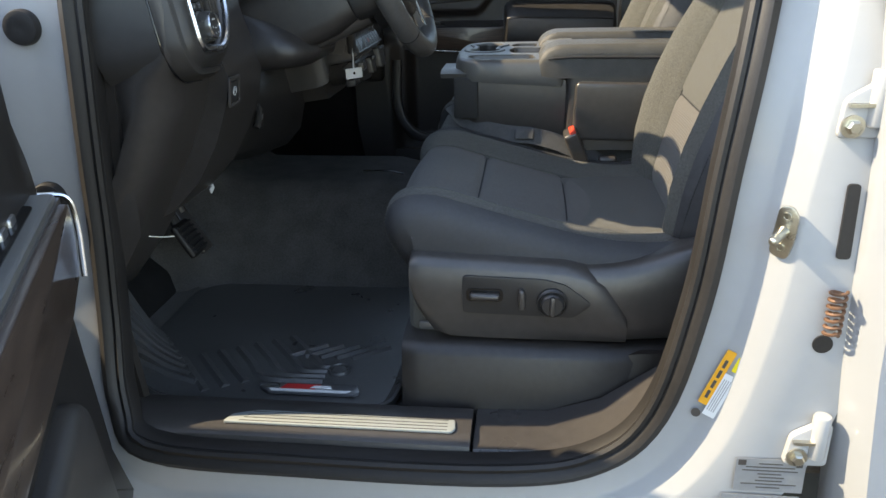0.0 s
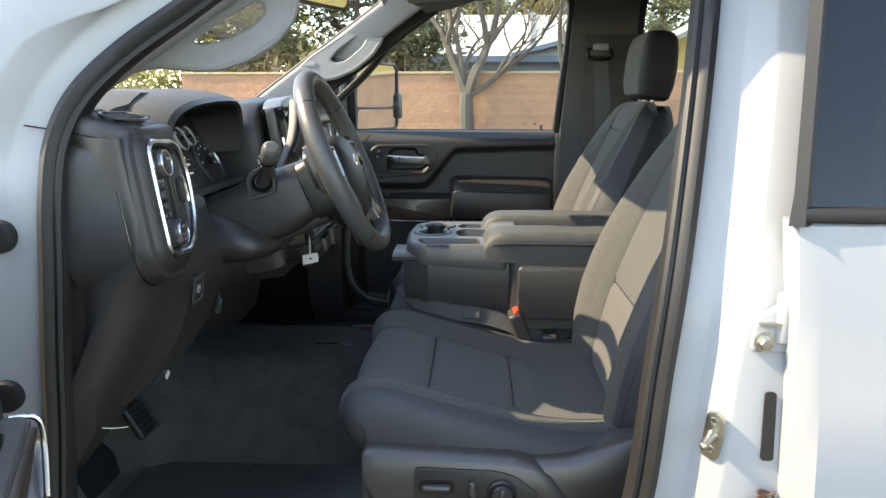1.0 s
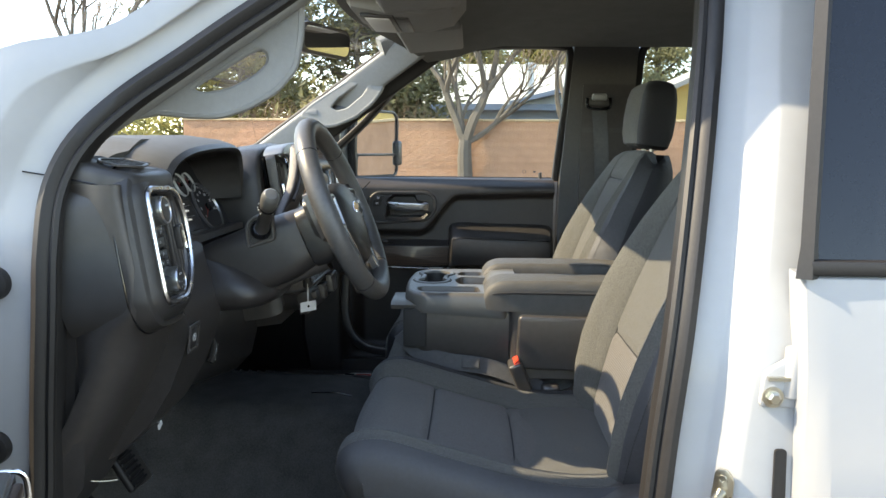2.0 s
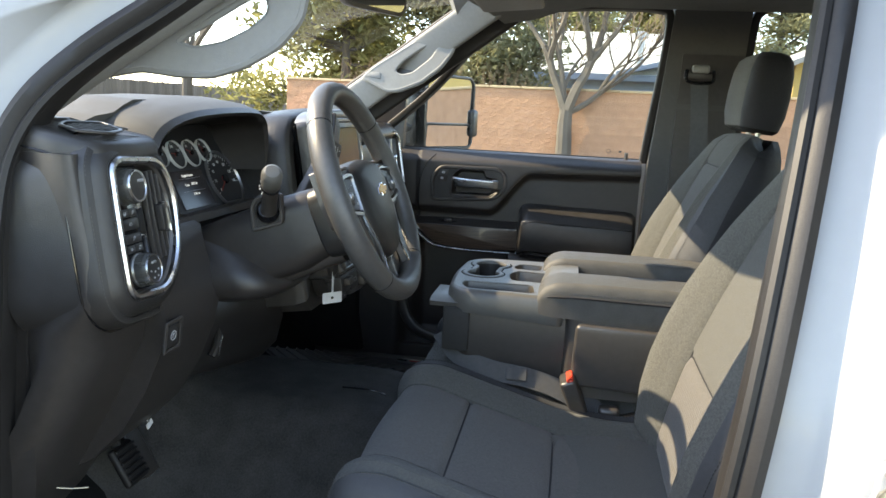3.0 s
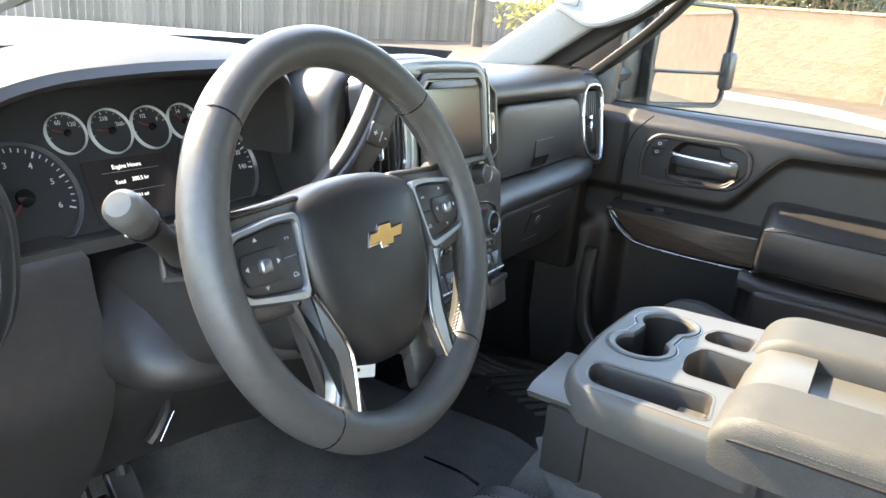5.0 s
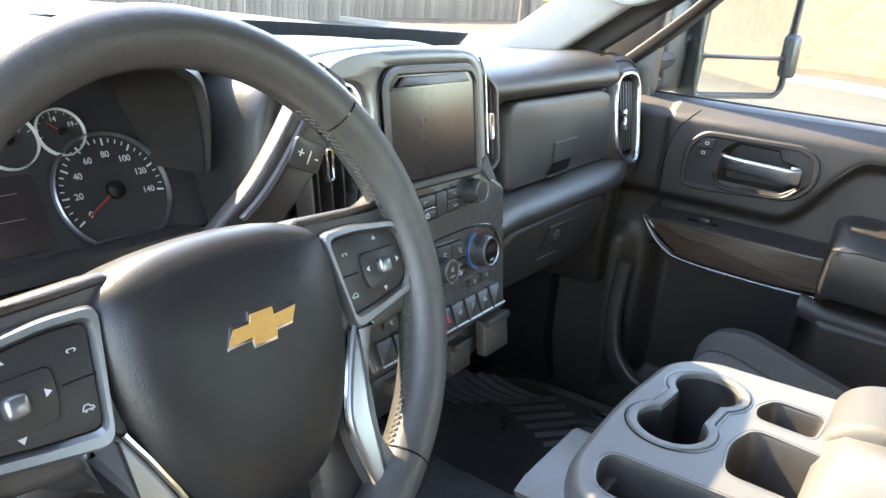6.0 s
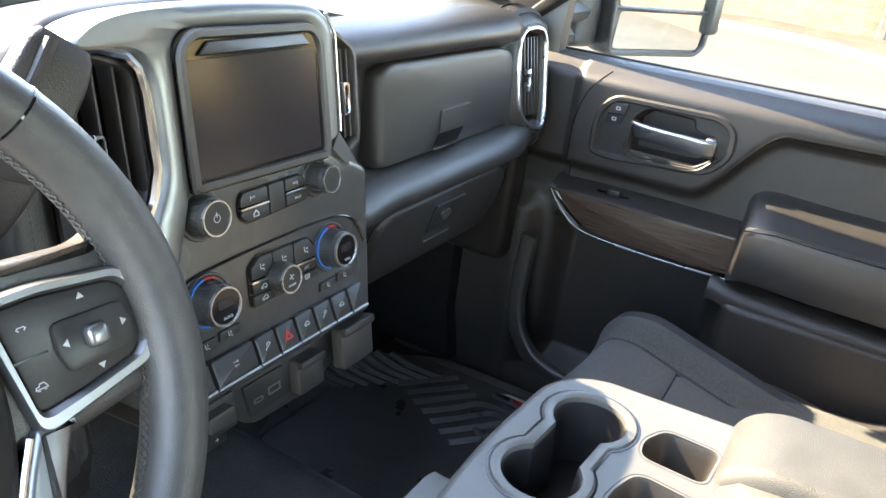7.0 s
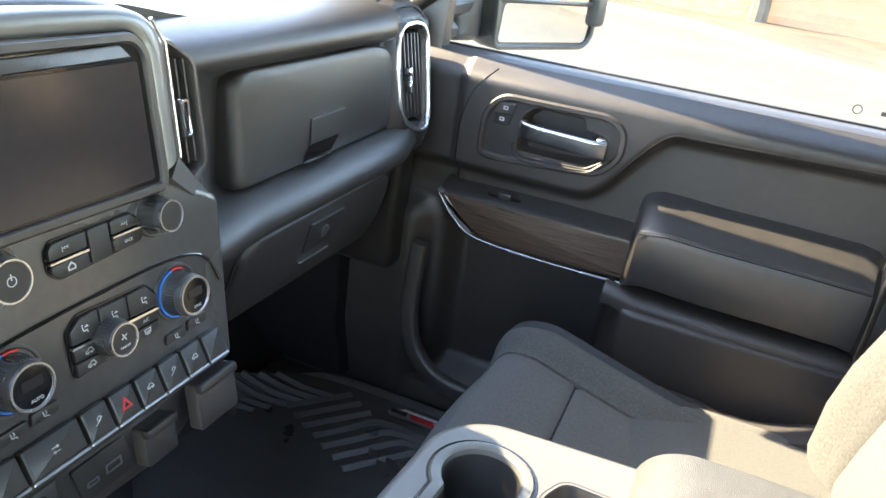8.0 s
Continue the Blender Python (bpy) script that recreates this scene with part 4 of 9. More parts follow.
m = F((0.785, 0.686, 0.652), (0, -1, 0.04))
part("foil", prism(rrect(0.088, 0.050, 0.002), 0.001, m), FOIL, lab2)
part("print_line", join(*[prism(rrect(w, 0.0016, 0, cx=cx, cy=0.018 - i * 0.0052), 0.0014, m) for i, (w, cx) in enumerate(((0.03, 0), (0.062, 0), (0.07, 0), (0.03, 0.0), (0.032, 0.003), (0.034, 0), (0.07, 0), (0.03, 0)))]), PLASTIC, lab2)
part("print_block", prism(rrect(0.010, 0.008, 0, cx=-0.036, cy=0.019), 0.0014, m), PLASTIC, lab2)
part("print_block", prism(rrect(0.008, 0.007, 0, cx=0.036, cy=0.018), 0.0014, m), PLASTIC, lab2)
part("second_foil", prism(rrect(0.10, 0.03, 0.002, cx=-0.008, cy=-0.046), 0.001, m), FOIL, lab2)

# sill
sill = thing("door_sill", (0.2, 0.78, 0.62), "black plastic door sill trim with a bright tread plate", "sill", kind="structure")
bm = loft([[(x, 0.738, 0.612), (x, 0.745, 0.628), (x, 0.765, 0.636), (x, 0.80, 0.638), (x, 0.835, 0.634), (x, 0.85, 0.622), (x, 0.85, 0.600), (x, 0.738, 0.600)] for x in (-0.17, 0.0, 0.2, 0.385)])
part("sill_cover", bm, PLASTIC_B, sill)
bm = loft([[(x, 0.738, 0.606 + k), (x, 0.75, 0.622 + k), (x, 0.79, 0.627 + k), (x, 0.85, 0.624 + k), (x, 0.85, 0.60), (x, 0.738, 0.60)] for x, k in ((0.39, 0), (0.5, 0.003), (0.58, 0.03), (0.66, 0.09))])
part("rear_sill_cover", bm, PLASTIC, sill)
plate = part("tread_plate", prism(rpoly([(0.004, 0.763), (0.356, 0.763), (0.362, 0.772), (0.360, 0.794), (0.05, 0.797), (0.012, 0.783)], 0.004), 0.0035, Matrix.Translation((0, 0, 0.637)), 0.0015), TREAD, sill, "brushed metal tread plate")
for y0, y1 in ((0.7665, 0.7680), (0.7745, 0.7760), (0.7820, 0.7835), (0.7905, 0.7920)):
    part("groove", bounds(0.03 + (y0 - 0.7685) * 0.6, 0.350, y0, y1, 0.6395, 0.6411, 0.0004, 1), PLASTIC, plate)

# ---- driver's open door ----
HX, HY = -0.22, 0.80
DOOR = Matrix(((0.425, 0, 0.905, HX), (-0.905, 0, 0.425, HY), (0, 1, 0, 0), (0, 0, 0, 1)))   # local x along the door, y up, z inward
door = thing("driver_door", (HX, HY, 0.6), "open black-trimmed driver door with wood strip and switch panel", "car door")
part("skin", prism(rpoly([(0.02, 0.50), (1.05, 0.50), (1.10, 0.8), (1.08, 1.28), (0.04, 1.28)], 0.04), 0.02, DOOR @ Matrix.Translation((0, 0, -0.11))), PAINT, door)
part("door_flange", prism(rpoly([(0.05, 0.52), (1.03, 0.52), (1.06, 0.8), (1.05, 1.27), (0.35, 1.27), (0.30, 1.24), (0.19, 1.08), (0.13, 0.82)], 0.03), 0.11, DOOR @ Matrix.Translation((0, 0, -0.09)), 0.008, 3), DARKPLASTIC, door)
part("inner_panel", prism(rpoly([(0.118, 0.545), (1.02, 0.545), (1.05, 0.8), (1.04, 1.26), (0.36, 1.26), (0.335, 0.955), (0.272, 0.89), (0.256, 0.79), (0.236, 0.72)], [0.01, 0.03, 0.03, 0.03, 0.03, 0.02, 0.03, 0.06, 0.06]), 0.09, DOOR @ Matrix.Translation((0, 0, -0.045)), 0.006, 3), DARKPLASTIC, door)
# lighter plastic than the panel: the light on the pocket face is in its colour
part("map_pocket", prism(rpoly([(0.31, 0.58), (0.95, 0.58), (0.95, 0.90), (0.42, 0.90)], 0.05), 0.028, DOOR @ Matrix.Translation((0, 0, 0.04)), 0.014, 3), PLASTIC_B, door)
part("armrest", loft([[DOOR @ Vector(p) for p in rpoly([(s, 1.02, 0.03), (s, 1.02, 0.07), (s, 1.078, 0.07), (s, 1.078, 0.03)], 0.0)] for s in (0.345, 0.36, 0.95)]), PLASTIC, door)
wood = part("wood_strip", prism(rpoly([(0.352, 1.075), (0.352, 1.045), (0.37, 1.0), (0.46, 0.985), (0.96, 0.98), (0.96, 1.075)], 0.012), 0.012, DOOR @ Matrix.Translation((0, 0, 0.066)), 0.003), WOOD_D, door, "dark wood-look trim strip")
part("chrome_edge", tube([DOOR @ Vector(p) for p in curve([(0.345, 1.082, 0.05), (0.338, 1.075, 0.075), (0.340, 1.045, 0.080), (0.36, 0.995, 0.080)], 6)], 0.003, 8), CHROME, wood)
sw = part("switch_panel", prism(rpoly([(0.346, 0.0), (0.346, 0.068), (0.96, 0.068), (0.96, 0.0)], 0.012), 0.010, DOOR @ Matrix(((1, 0, 0, 0), (0, 0, 1, 1.074), (0, 1, 0, 0), (0, 0, 0, 1))), 0.003), TRAY, door, "grey switch panel")
SWP = DOOR @ Matrix(((1, 0, 0, 0), (0, 0, 1, 1.084), (0, 1, 0, 0), (0, 0, 0, 1)))
part("switch_well", prism(rrect(0.22, 0.05, 0.012, cx=0.50, cy=0.030), 0.0015, SWP), GLOSSY, sw)
part("mirror_knob", lathe([(0.016, 0), (0.016, 0.008), (0.013, 0.011), (0.002, 0.0112)], 22, SWP @ Matrix.Translation((0.405, 0.028, 0))), BUTTON, sw)
for i in range(4):
    part("window_switch", prism(rrect(0.022, 0.016, 0.004, cx=0.445 + 0.028 * (i // 2) * 1.3, cy=0.019 + 0.021 * (i % 2)), 0.009, SWP, 0.003), SATIN if i % 2 else BUTTON, sw)
wg = part("window_pane", prism([(0.10, 1.27), (1.05, 1.27), (0.95, 1.66), (0.50, 1.66)], 0.005, DOOR @ Matrix.Translation((0, 0, -0.05))), GLASS, door, "clear glass")
wg.visible_shadow = False
part("window_frame", tube([DOOR @ Vector(p) for p in curve([(0.10, 1.27, -0.05), (0.50, 1.67, -0.03), (0.93, 1.68, -0.02), (1.05, 1.27, -0.05)], 10)], 0.022, 8), PAINT, door)


# ---- dashboard ----
ICONS = {
    "seat": ((-3, 3, -2, -2), (-2, -2, 2, -2.4), (2, -2.4, 3, -4), (0, 3, 1, 1), (1, 1, 0, 0)),
    "vent": ((-2.5, 3, -1.5, 3), (-2.2, 1.5, -1.4, -2), (-1.4, -2, 2, -2), (2, -2, 2.6, -4), (0.5, 1, 3, 1), (3, 1, 2, 2)),
    "car": ((-4, -1, -3.4, 0.6), (-3.4, 0.6, -1.6, 0.8), (-1.6, 0.8, -0.6, 2.4), (-0.6, 2.4, 2.2, 2.4), (2.2, 2.4, 3.4, 0.6), (3.4, 0.6, 4, -1), (-4, -1, 4, -1), (-2.6, -2, -1.6, -2), (1.6, -2, 2.6, -2)),
    "hill": ((-4, -3, 4, 2), (-1.4, 0.6, -0.6, 2.6), (-0.6, 2.6, 2, 3.6), (2, 3.6, 2.6, 2.4)),
    "arrows": ((-3, 2, 3, 2), (3, 2, 1.6, 3), (3, 2, 1.6, 1), (3, -2, -3, -2), (-3, -2, -1.6, -1), (-3, -2, -1.6, -3)),
    "fan": ((0, 0, 2.6, 1.4), (0, 0, -1.4, 2.6), (0, 0, -2.6, -1.4), (0, 0, 1.4, -2.6)),
    "screen": ((-3, -2, -3.6, 2), (-3.6, 2, 3.6, 2), (3.6, 2, 3, -2), (-1.6, -3, -1.2, 0), (0, -3, 0.4, 0), (1.6, -3, 2, 0)),
    "phone": ((-3, 1, -2, 2), (-2, 2, 2, 2), (2, 2, 3, 1), (-3, 1, -2, 0), (3, 1, 2, 0)),
    "lamp": ((-1, 2, -1, -2), (-1, 2, 1.5, 1), (1.5, 1, 1.5, -1), (1.5, -1, -1, -2), (-4, 1.4, -2, 1.8), (-4, 0, -2, 0), (-4, -1.4, -2, -1.8)),
}


def icon(kind, m, k=1.0, w=0.7):
    """A small printed sign drawn in thin strokes, about 8 k millimetres wide."""
    bm = bmesh.new()
    s = 0.001 * k
    for x0, y0, x1, y1 in ICONS[kind]:
        L, a = math.hypot(x1 - x0, y1 - y0), math.atan2(y1 - y0, x1 - x0)
        bm = join(bm, rbox((L + w) * s, w * s, 0.0003, 0, 1, m @ Matrix.Translation(((x0 + x1) / 2 * s, (y0 + y1) / 2 * s, 0.0002)) @ Matrix.Rotation(a, 4, "Z")))
    return bm


dash = thing("dashboard", (-0.2, YC, 1.2), "black soft-skinned truck dashboard with stitched pads", "dashboard")


def dtop(u, v):
    """Top pad, from the foot of the windscreen to the cabin edge."""
    y = lerp(0.875, 2.345, v)
    w = (y - YC) / 0.735
    back = -0.80 + 0.28 * w * w
    front = table(y, [(0.875, -0.135), (0.94, -0.125), (1.00, -0.10), (1.42, -0.10), (1.50, -0.06), (1.78, -0.055), (1.84, -0.05), (2.345, -0.055)])
    x = lerp(back, front, u)
    crown = table(y, [(0.88, 1.378), (0.94, 1.384), (0.985, 1.402), (1.05, 1.423), (1.19, 1.428), (1.36, 1.420), (1.5, 1.408), (1.72, 1.404), (1.85, 1.386), (2.1, 1.384), (2.345, 1.376)])
    return (x, y, crown - 0.115 * (1 - u) ** 2.2 - 0.004 * smooth01((u - 0.9) / 0.1))


part("top_pad", sheet(dtop, 20, 60, 0.02), PADTOP, dash, "grained top pad, coloured pale for the sunlight on it")

# passenger side: skin folded over the upper box, a rounded ledge and the lower panel
def pass_profile(y):
    k = 3.2 * smooth01((y - 2.20) / 0.07)      # falls back towards the door vent
    j = smooth01((y - 2.18) / 0.17)
    s = smooth01((1.86 - y) / 0.10)     # comes forward towards the centre stack
    p = smooth01((y - 2.238) / 0.02)    # makes room for the door vent
    b = smooth01((y - 1.79) / 0.07) * smooth01((2.29 - y) / 0.05)    # depth of the recess for the upper box
    return [(-0.10, 1.382), (-0.060, 1.384 - 0.003 * k), (-0.034 - 0.01 * p, 1.381 - 0.002 * k), (-0.012 - 0.03 * p, 1.371), (0.000 - 0.004 * k - 0.05 * p, 1.358), (0.003 - 0.006 * k - 0.06 * p, 1.346), (-0.004 - 0.004 * k - 0.06 * p, 1.337 - 0.001 * b), (-0.006 - 0.018 * b - 0.06 * p, 1.333), (-0.007 - 0.026 * b - 0.06 * p, 1.322),
            (-0.007 - 0.026 * b - 0.06 * p, 1.210), (-0.004 - 0.018 * b - 0.05 * p, 1.200), (0.004 - 0.010 * j, 1.1975), (0.020 - 0.02 * j + 0.008 * s, 1.193), (0.032 - 0.030 * j + 0.012 * s, 1.184), (0.038 - 0.036 * j + 0.012 * s, 1.172), (0.036 - 0.036 * j + 0.010 * s, 1.160), (0.022 - 0.036 * j + 0.008 * s, 1.150),
            (0.008 - 0.036 * j, 1.143), (-0.020 - 0.036 * j, 1.06), (-0.040 - 0.036 * j, 1.012), (-0.062 - 0.036 * j, 0.996), (-0.30, 0.99), (-0.40, 1.1), (-0.40, 1.36)]


part("passenger_skin", loft([[(x, y, z) for x, z in pass_profile(y)] for y in (1.745, 1.78, 1.795, 1.81, 1.825, 1.84, 1.855, 1.87, 1.9, 2.0, 2.1, 2.15, 2.2, 2.23, 2.25, 2.265, 2.28, 2.30, 2.345)]), SOFT, dash, "", 75)

# upper glove box: a slightly domed lid in the recess
PG = F((-0.020, 2.02, 1.262), (1, 0.02, 0.10), (0, 0, 1))


def bulge(outline, depth, crown, m, rings=6):
    """A lid with rolled edges and a slightly domed face."""
    c = Vector((sum(p[0] for p in outline) / len(outline), sum(p[1] for p in outline) / len(outline)))
    loops = [[(x, y, -0.03) for x, y in outline], [(x, y, depth - 0.012) for x, y in outline]]
    for k, z in ((0.990, depth - 0.005), (0.972, depth), (0.93, depth + crown * 0.35), (0.75, depth + crown * 0.7), (0.4, depth + crown * 0.93), (0.05, depth + crown)):
        loops.append([(c.x + (x - c.x) * k, c.y + (y - c.y) * k, z) for x, y in outline])
    return moved(loft(loops), m)


UP_LID = rpoly([(-0.172, -0.062), (0.212, -0.063), (0.224, -0.045), (0.228, 0.020), (0.214, 0.054), (0.165, 0.066), (-0.150, 0.069), (-0.170, 0.056)], [0.012, 0.014, 0.02, 0.03, 0.02, 0.04, 0.012, 0.014], 5)
lid = part("upper_glove_box", bulge(UP_LID, 0.010, 0.006, PG), SOFT, dash, "", 50)
LW = PG @ Matrix.Translation((0, 0, 0.0162))
part("latch_flap", prism(rpoly([(-0.026, -0.007), (0.058, -0.007), (0.044, -0.036), (-0.030, -0.036)], 0.002), 0.0012, LW), SOFT, lid)
part("latch_lip", prism(rrect(0.084, 0.0018, 0.0006, cx=0.016, cy=-0.0065), 0.0022, LW), PEWTER, lid)
part("latch_hole", prism(rpoly([(-0.030, -0.038), (0.042, -0.038), (0.020, -0.055), (-0.048, -0.056)], 0.003), 0.0008, LW), GLOSSY, lid)
part("latch_edge", prism(rrect(0.066, 0.0016, 0.0006, cx=-0.015, cy=-0.0570), 0.0026, LW), PEWTER, lid)
PL = F((-0.012, 2.03, 1.100), (1, 0.0, -0.32), (0, 0, 1))
LOW_LID = rpoly([(-0.184, -0.080), (0.180, -0.084), (0.204, -0.050), (0.204, -0.010), (0.190, 0.030), (0.150, 0.050), (-0.166, 0.046), (-0.184, 0.026)], [0.02, 0.02, 0.02, 0.02, 0.02, 0.02, 0.015, 0.02], 4)
lid2 = part("lower_glove_box", bulge(LOW_LID, 0.012, 0.004, PL), SOFT, dash, "", 50)
part("lid_gap", collar([(x * 1.012, y * 1.04) for x, y in LOW_LID], [(x * 0.995, y * 0.98) for x, y in LOW_LID], 0.003, PL @ Matrix.Translation((0, 0, 0.0045))), SHADOWBOX, lid2)
LK = PL @ Matrix.Translation((0, 0, 0.0163))
part("lock_recess", prism(rpoly([(-0.040, -0.022), (0.030, -0.022), (0.040, -0.006), (0.036, 0.027), (-0.046, 0.029)], 0.004), 0.0012, LK), BUTTON, lid2)
part("lock_lip", prism(rrect(0.080, 0.0018, 0.0006, cx=-0.004, cy=0.0290), 0.0030, LK), PEWTER, lid2)
part("lock_edge", prism(rrect(0.072, 0.0018, 0.0006, cx=-0.001, cy=-0.0385), 0.0026, LK), PEWTER, lid2)
part("key_lock", lathe([(0.010, 0.0), (0.010, 0.003), (0.008, 0.0036), (0.0015, 0.0025)], 20, LK @ Matrix.Translation((-0.002, 0.004, 0.001))), PEWTER, lid2)


# ---- outboard vents ----
def oval(k=1.0):
    p = [(-0.050, 0.062), (-0.040, 0.082), (-0.015, 0.089), (0.028, 0.087), (0.050, 0.070), (0.058, 0.030), (0.058, -0.035), (0.046, -0.062), (0.014, -0.082), (-0.016, -0.087), (-0.034, -0.080), (-0.042, -0.055)]
    return [(x * k, y * k) for x, y in p]


def ringed(pts, r=0.02, seg=4):
    return rpoly(pts, r, seg)


OV = ringed(oval())
OVD = ringed([(-0.050, 0.080), (-0.030, 0.090), (0.055, 0.085), (0.076, 0.074), (0.094, 0.036), (0.090, -0.010), (0.082, -0.042), (0.058, -0.074), (0.028, -0.090), (-0.046, -0.084), (-0.058, -0.070), (-0.056, 0.0)], [0.02, 0.02, 0.02, 0.02, 0.03, 0.05, 0.03, 0.02, 0.02, 0.014, 0.014, 0.05], 4)
# driver's: outer side is -x in its own frame; passenger's is the mirror image
VD = F((-0.004, 0.904, 1.262), (1, 0.05, 0.17), (0, 0, 1))
VP = F((-0.006, 2.300, 1.266), (1, -0.05, 0.19), (0, 0, 1)) @ Matrix.Diagonal((-1, 1, 1, 1))


def pod(V, OV, wide):
    """The padded surround of an outboard vent, with chrome frame and blades."""
    rows = [(0.036, -0.13, 1.0), (0.036, -0.045, 1.0), (0.034, -0.024, 1), (0.029, -0.012, 1), (0.022, -0.008, 1), (0.0205, -0.010, 1), (0.019, -0.008, 1), (0.010, 0.0, 1), (0.004, 0.002, 1), (0.0, 0.0, 1), (-0.006, -0.04, 1)]
    bm = loft([[(x, y, z) for x, y in offset(OV, k)] for k, z, _ in rows], caps=False)
    surround = part("vent_surround", moved(bm, V), SOFT, dash)
    fr = part("vent_frame", collar(offset(OV, 0.001), offset(OV, -wide), 0.008, V @ Matrix.Translation((0, 0, -0.002)), 0, 0.003), PULL, dash, "bright chrome frame")
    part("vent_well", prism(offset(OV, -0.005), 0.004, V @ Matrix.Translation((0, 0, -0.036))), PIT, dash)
    part("vent_liner", loft([[V @ Vector((x, y, z)) for x, y in offset(OV, k)] for k, z in ((-0.006, 0.0), (-0.010, -0.006), (-0.009, -0.034))], caps=False), PLASTIC, dash)
    part("gap_line", tube([V @ Vector((x, y, -0.036)) for x, y in offset(OV, 0.0362)], 0.0013, 6, True), GLOSSY, surround)
    part("seam", stitches([V @ Vector((x, y, -0.0115)) for x, y in offset(OV, 0.0275)] , 0.005, 0.0006), THREAD, surround)
    return surround


pod(VD, OVD, 0.008)
pod(VP, OV, 0.007)
# driver pod: switches on the outer half, blades on the inner half
part("switch_plate", prism(rpoly([(-0.046, 0.070), (-0.034, 0.081), (0.026, 0.080), (0.026, -0.060), (0.034, -0.080), (-0.040, -0.076), (-0.050, -0.060)], 0.01), 0.018, VD @ Matrix.Translation((0, 0, -0.026)), 0.002), GLOSSY, dash, "black switch plate")


def knob(m, r, h, parent, cap=GLOSSY, ring=CHROME, ticks=36, name="knob", label=""):
    """A turning knob with a ribbed skirt, a bright ring and a dark face."""
    k = part(name, lathe([(r * 1.08, 0), (r * 1.08, 0.002), (r, 0.004), (r * 0.97, h * 0.8), (r * 0.93, h), (r * 0.80, h)], 40, m), PEWTER, parent, label)
    bm = bmesh.new()
    for i in range(ticks):
        a = 2 * math.pi * i / ticks
        bm = join(bm, rbox(0.0012, 0.0012, h * 0.55, 0, 1, m @ Matrix.Rotation(a, 4, "Z") @ Matrix.Translation((r * 0.985, 0, h * 0.45))))
    part("grip_ribs", bm, PEWTER, k, smooth=0)
    part("ring", moved(loft([[(q * math.cos(2 * math.pi * i / 40), q * math.sin(2 * math.pi * i / 40), z) for i in range(40)] for q, z in ((r * 0.94, h - 0.001), (r * 0.92, h + 0.0012), (r * 0.84, h + 0.0012), (r * 0.80, h - 0.001))], around=True, caps=False), m), ring, k)
    part("face", lathe([(r * 0.81, h - 0.002), (r * 0.81, h), (0.0005, h + 0.0004)], 32, m), cap, k)
    return k


KV = VD @ Matrix.Translation((-0.004, 0, -0.008))
k1 = knob(KV @ Matrix.Translation((-0.008, 0.052, 0)), 0.0215, 0.020, dash, cap=BUTTON, ring=PULL, label="round mode knob with bright ring")
words("MODE", 0.005, KV @ Matrix.Translation((0.0, 0.058, 0.0205)), DIALTXT, k1)
k2 = knob(KV @ Matrix.Translation((-0.004, -0.053, 0)), 0.0205, 0.020, dash, cap=BUTTON, ring=PULL, label="round headlamp knob with bright ring")
words("AUTO", 0.0042, KV @ Matrix.Translation((-0.004, -0.045, 0.0205)), DIALTXT, k2)
for dx, dy in ((-0.009, -0.002), (0.0, -0.004), (0.009, -0.002), (-0.004, -0.011), (0.006, -0.010)):
    part("symbol", icon("lamp", KV @ Matrix.Translation((-0.004 + dx, -0.053 + dy, 0.0206)), 0.55), DIALTXT, k2)
for cx, cy, w, h in ((-0.022, 0.020, 0.018, 0.010), (-0.003, 0.020, 0.018, 0.010), (-0.0125, 0.006, 0.038, 0.014), (-0.010, -0.012, 0.036, 0.012), (-0.019, -0.0245, 0.017, 0.010), (-0.001, -0.0245, 0.017, 0.010)):
    b = part("button", prism(rrect(w, h, 0.0015, cx=cx, cy=cy), 0.004, KV, 0.0012), BUTTON, dash)
    part("symbol", icon(("car", "hill", "lamp", "screen", "arrows")[int(abs(cx + cy * 3) * 1000) % 5], KV @ Matrix.Translation((cx, cy, 0.0041)), 0.75), DIALTXT, b)


def blades(V, xs, y0, y1, tab):
    for i, x in enumerate(xs):
        b = part("vent_blade", rbox(0.0032, y1 - y0, 0.007, 0.0012, 2, V @ Matrix.Translation((x, (y0 + y1) / 2, -0.009))), PLASTIC_B, dash)
        if i == tab:
            g = V @ Matrix.Translation((x, (y0 + y1) / 2 - 0.004, 0))
            part("tab_grip", prism(rpoly([(-0.008, -0.019), (0.006, -0.019), (0.006, 0.017), (-0.008, 0.017)], 0.003), 0.010, g @ Matrix.Translation((0, 0, -0.006)), 0.002), BUTTON, b)
            part("tab", prism(rpoly([(0.002, -0.021), (0.008, -0.018), (0.009, -0.008), (0.0055, -0.002), (0.0055, 0.006), (0.008, 0.012), (0.006, 0.018), (0.000, 0.020), (0.003, 0.010), (0.003, -0.012)], 0.0015), 0.011, g @ Matrix.Translation((0, 0, -0.004)), 0.0015), CHROME, b, "chrome vent tab")


blades(VD, (0.0355, 0.0475, 0.0595, 0.0715, 0.0825), -0.048, 0.068, 2)
blades(VP, (-0.030, -0.019, -0.008, 0.004, 0.016, 0.028, 0.040), -0.060, 0.070, 4)

# darker plastic here paints in the shadow at the dash end
part("end_cover_passenger", bounds(-0.30, -0.03, 2.335, 2.400, 0.90, 1.355, 0.015, 3), DARKPLASTIC, dash)
# end of the dashboard: side cover running down to the kick panel
def cover_out(z):
    return table(z, [(0.78, -0.235), (0.86, -0.170), (0.918, -0.133), (0.97, -0.104), (1.024, -0.072), (1.105, -0.034), (1.177, -0.009), (1.205, -0.010), (1.364, -0.032), (1.385, -0.048), (1.396, -0.066)])


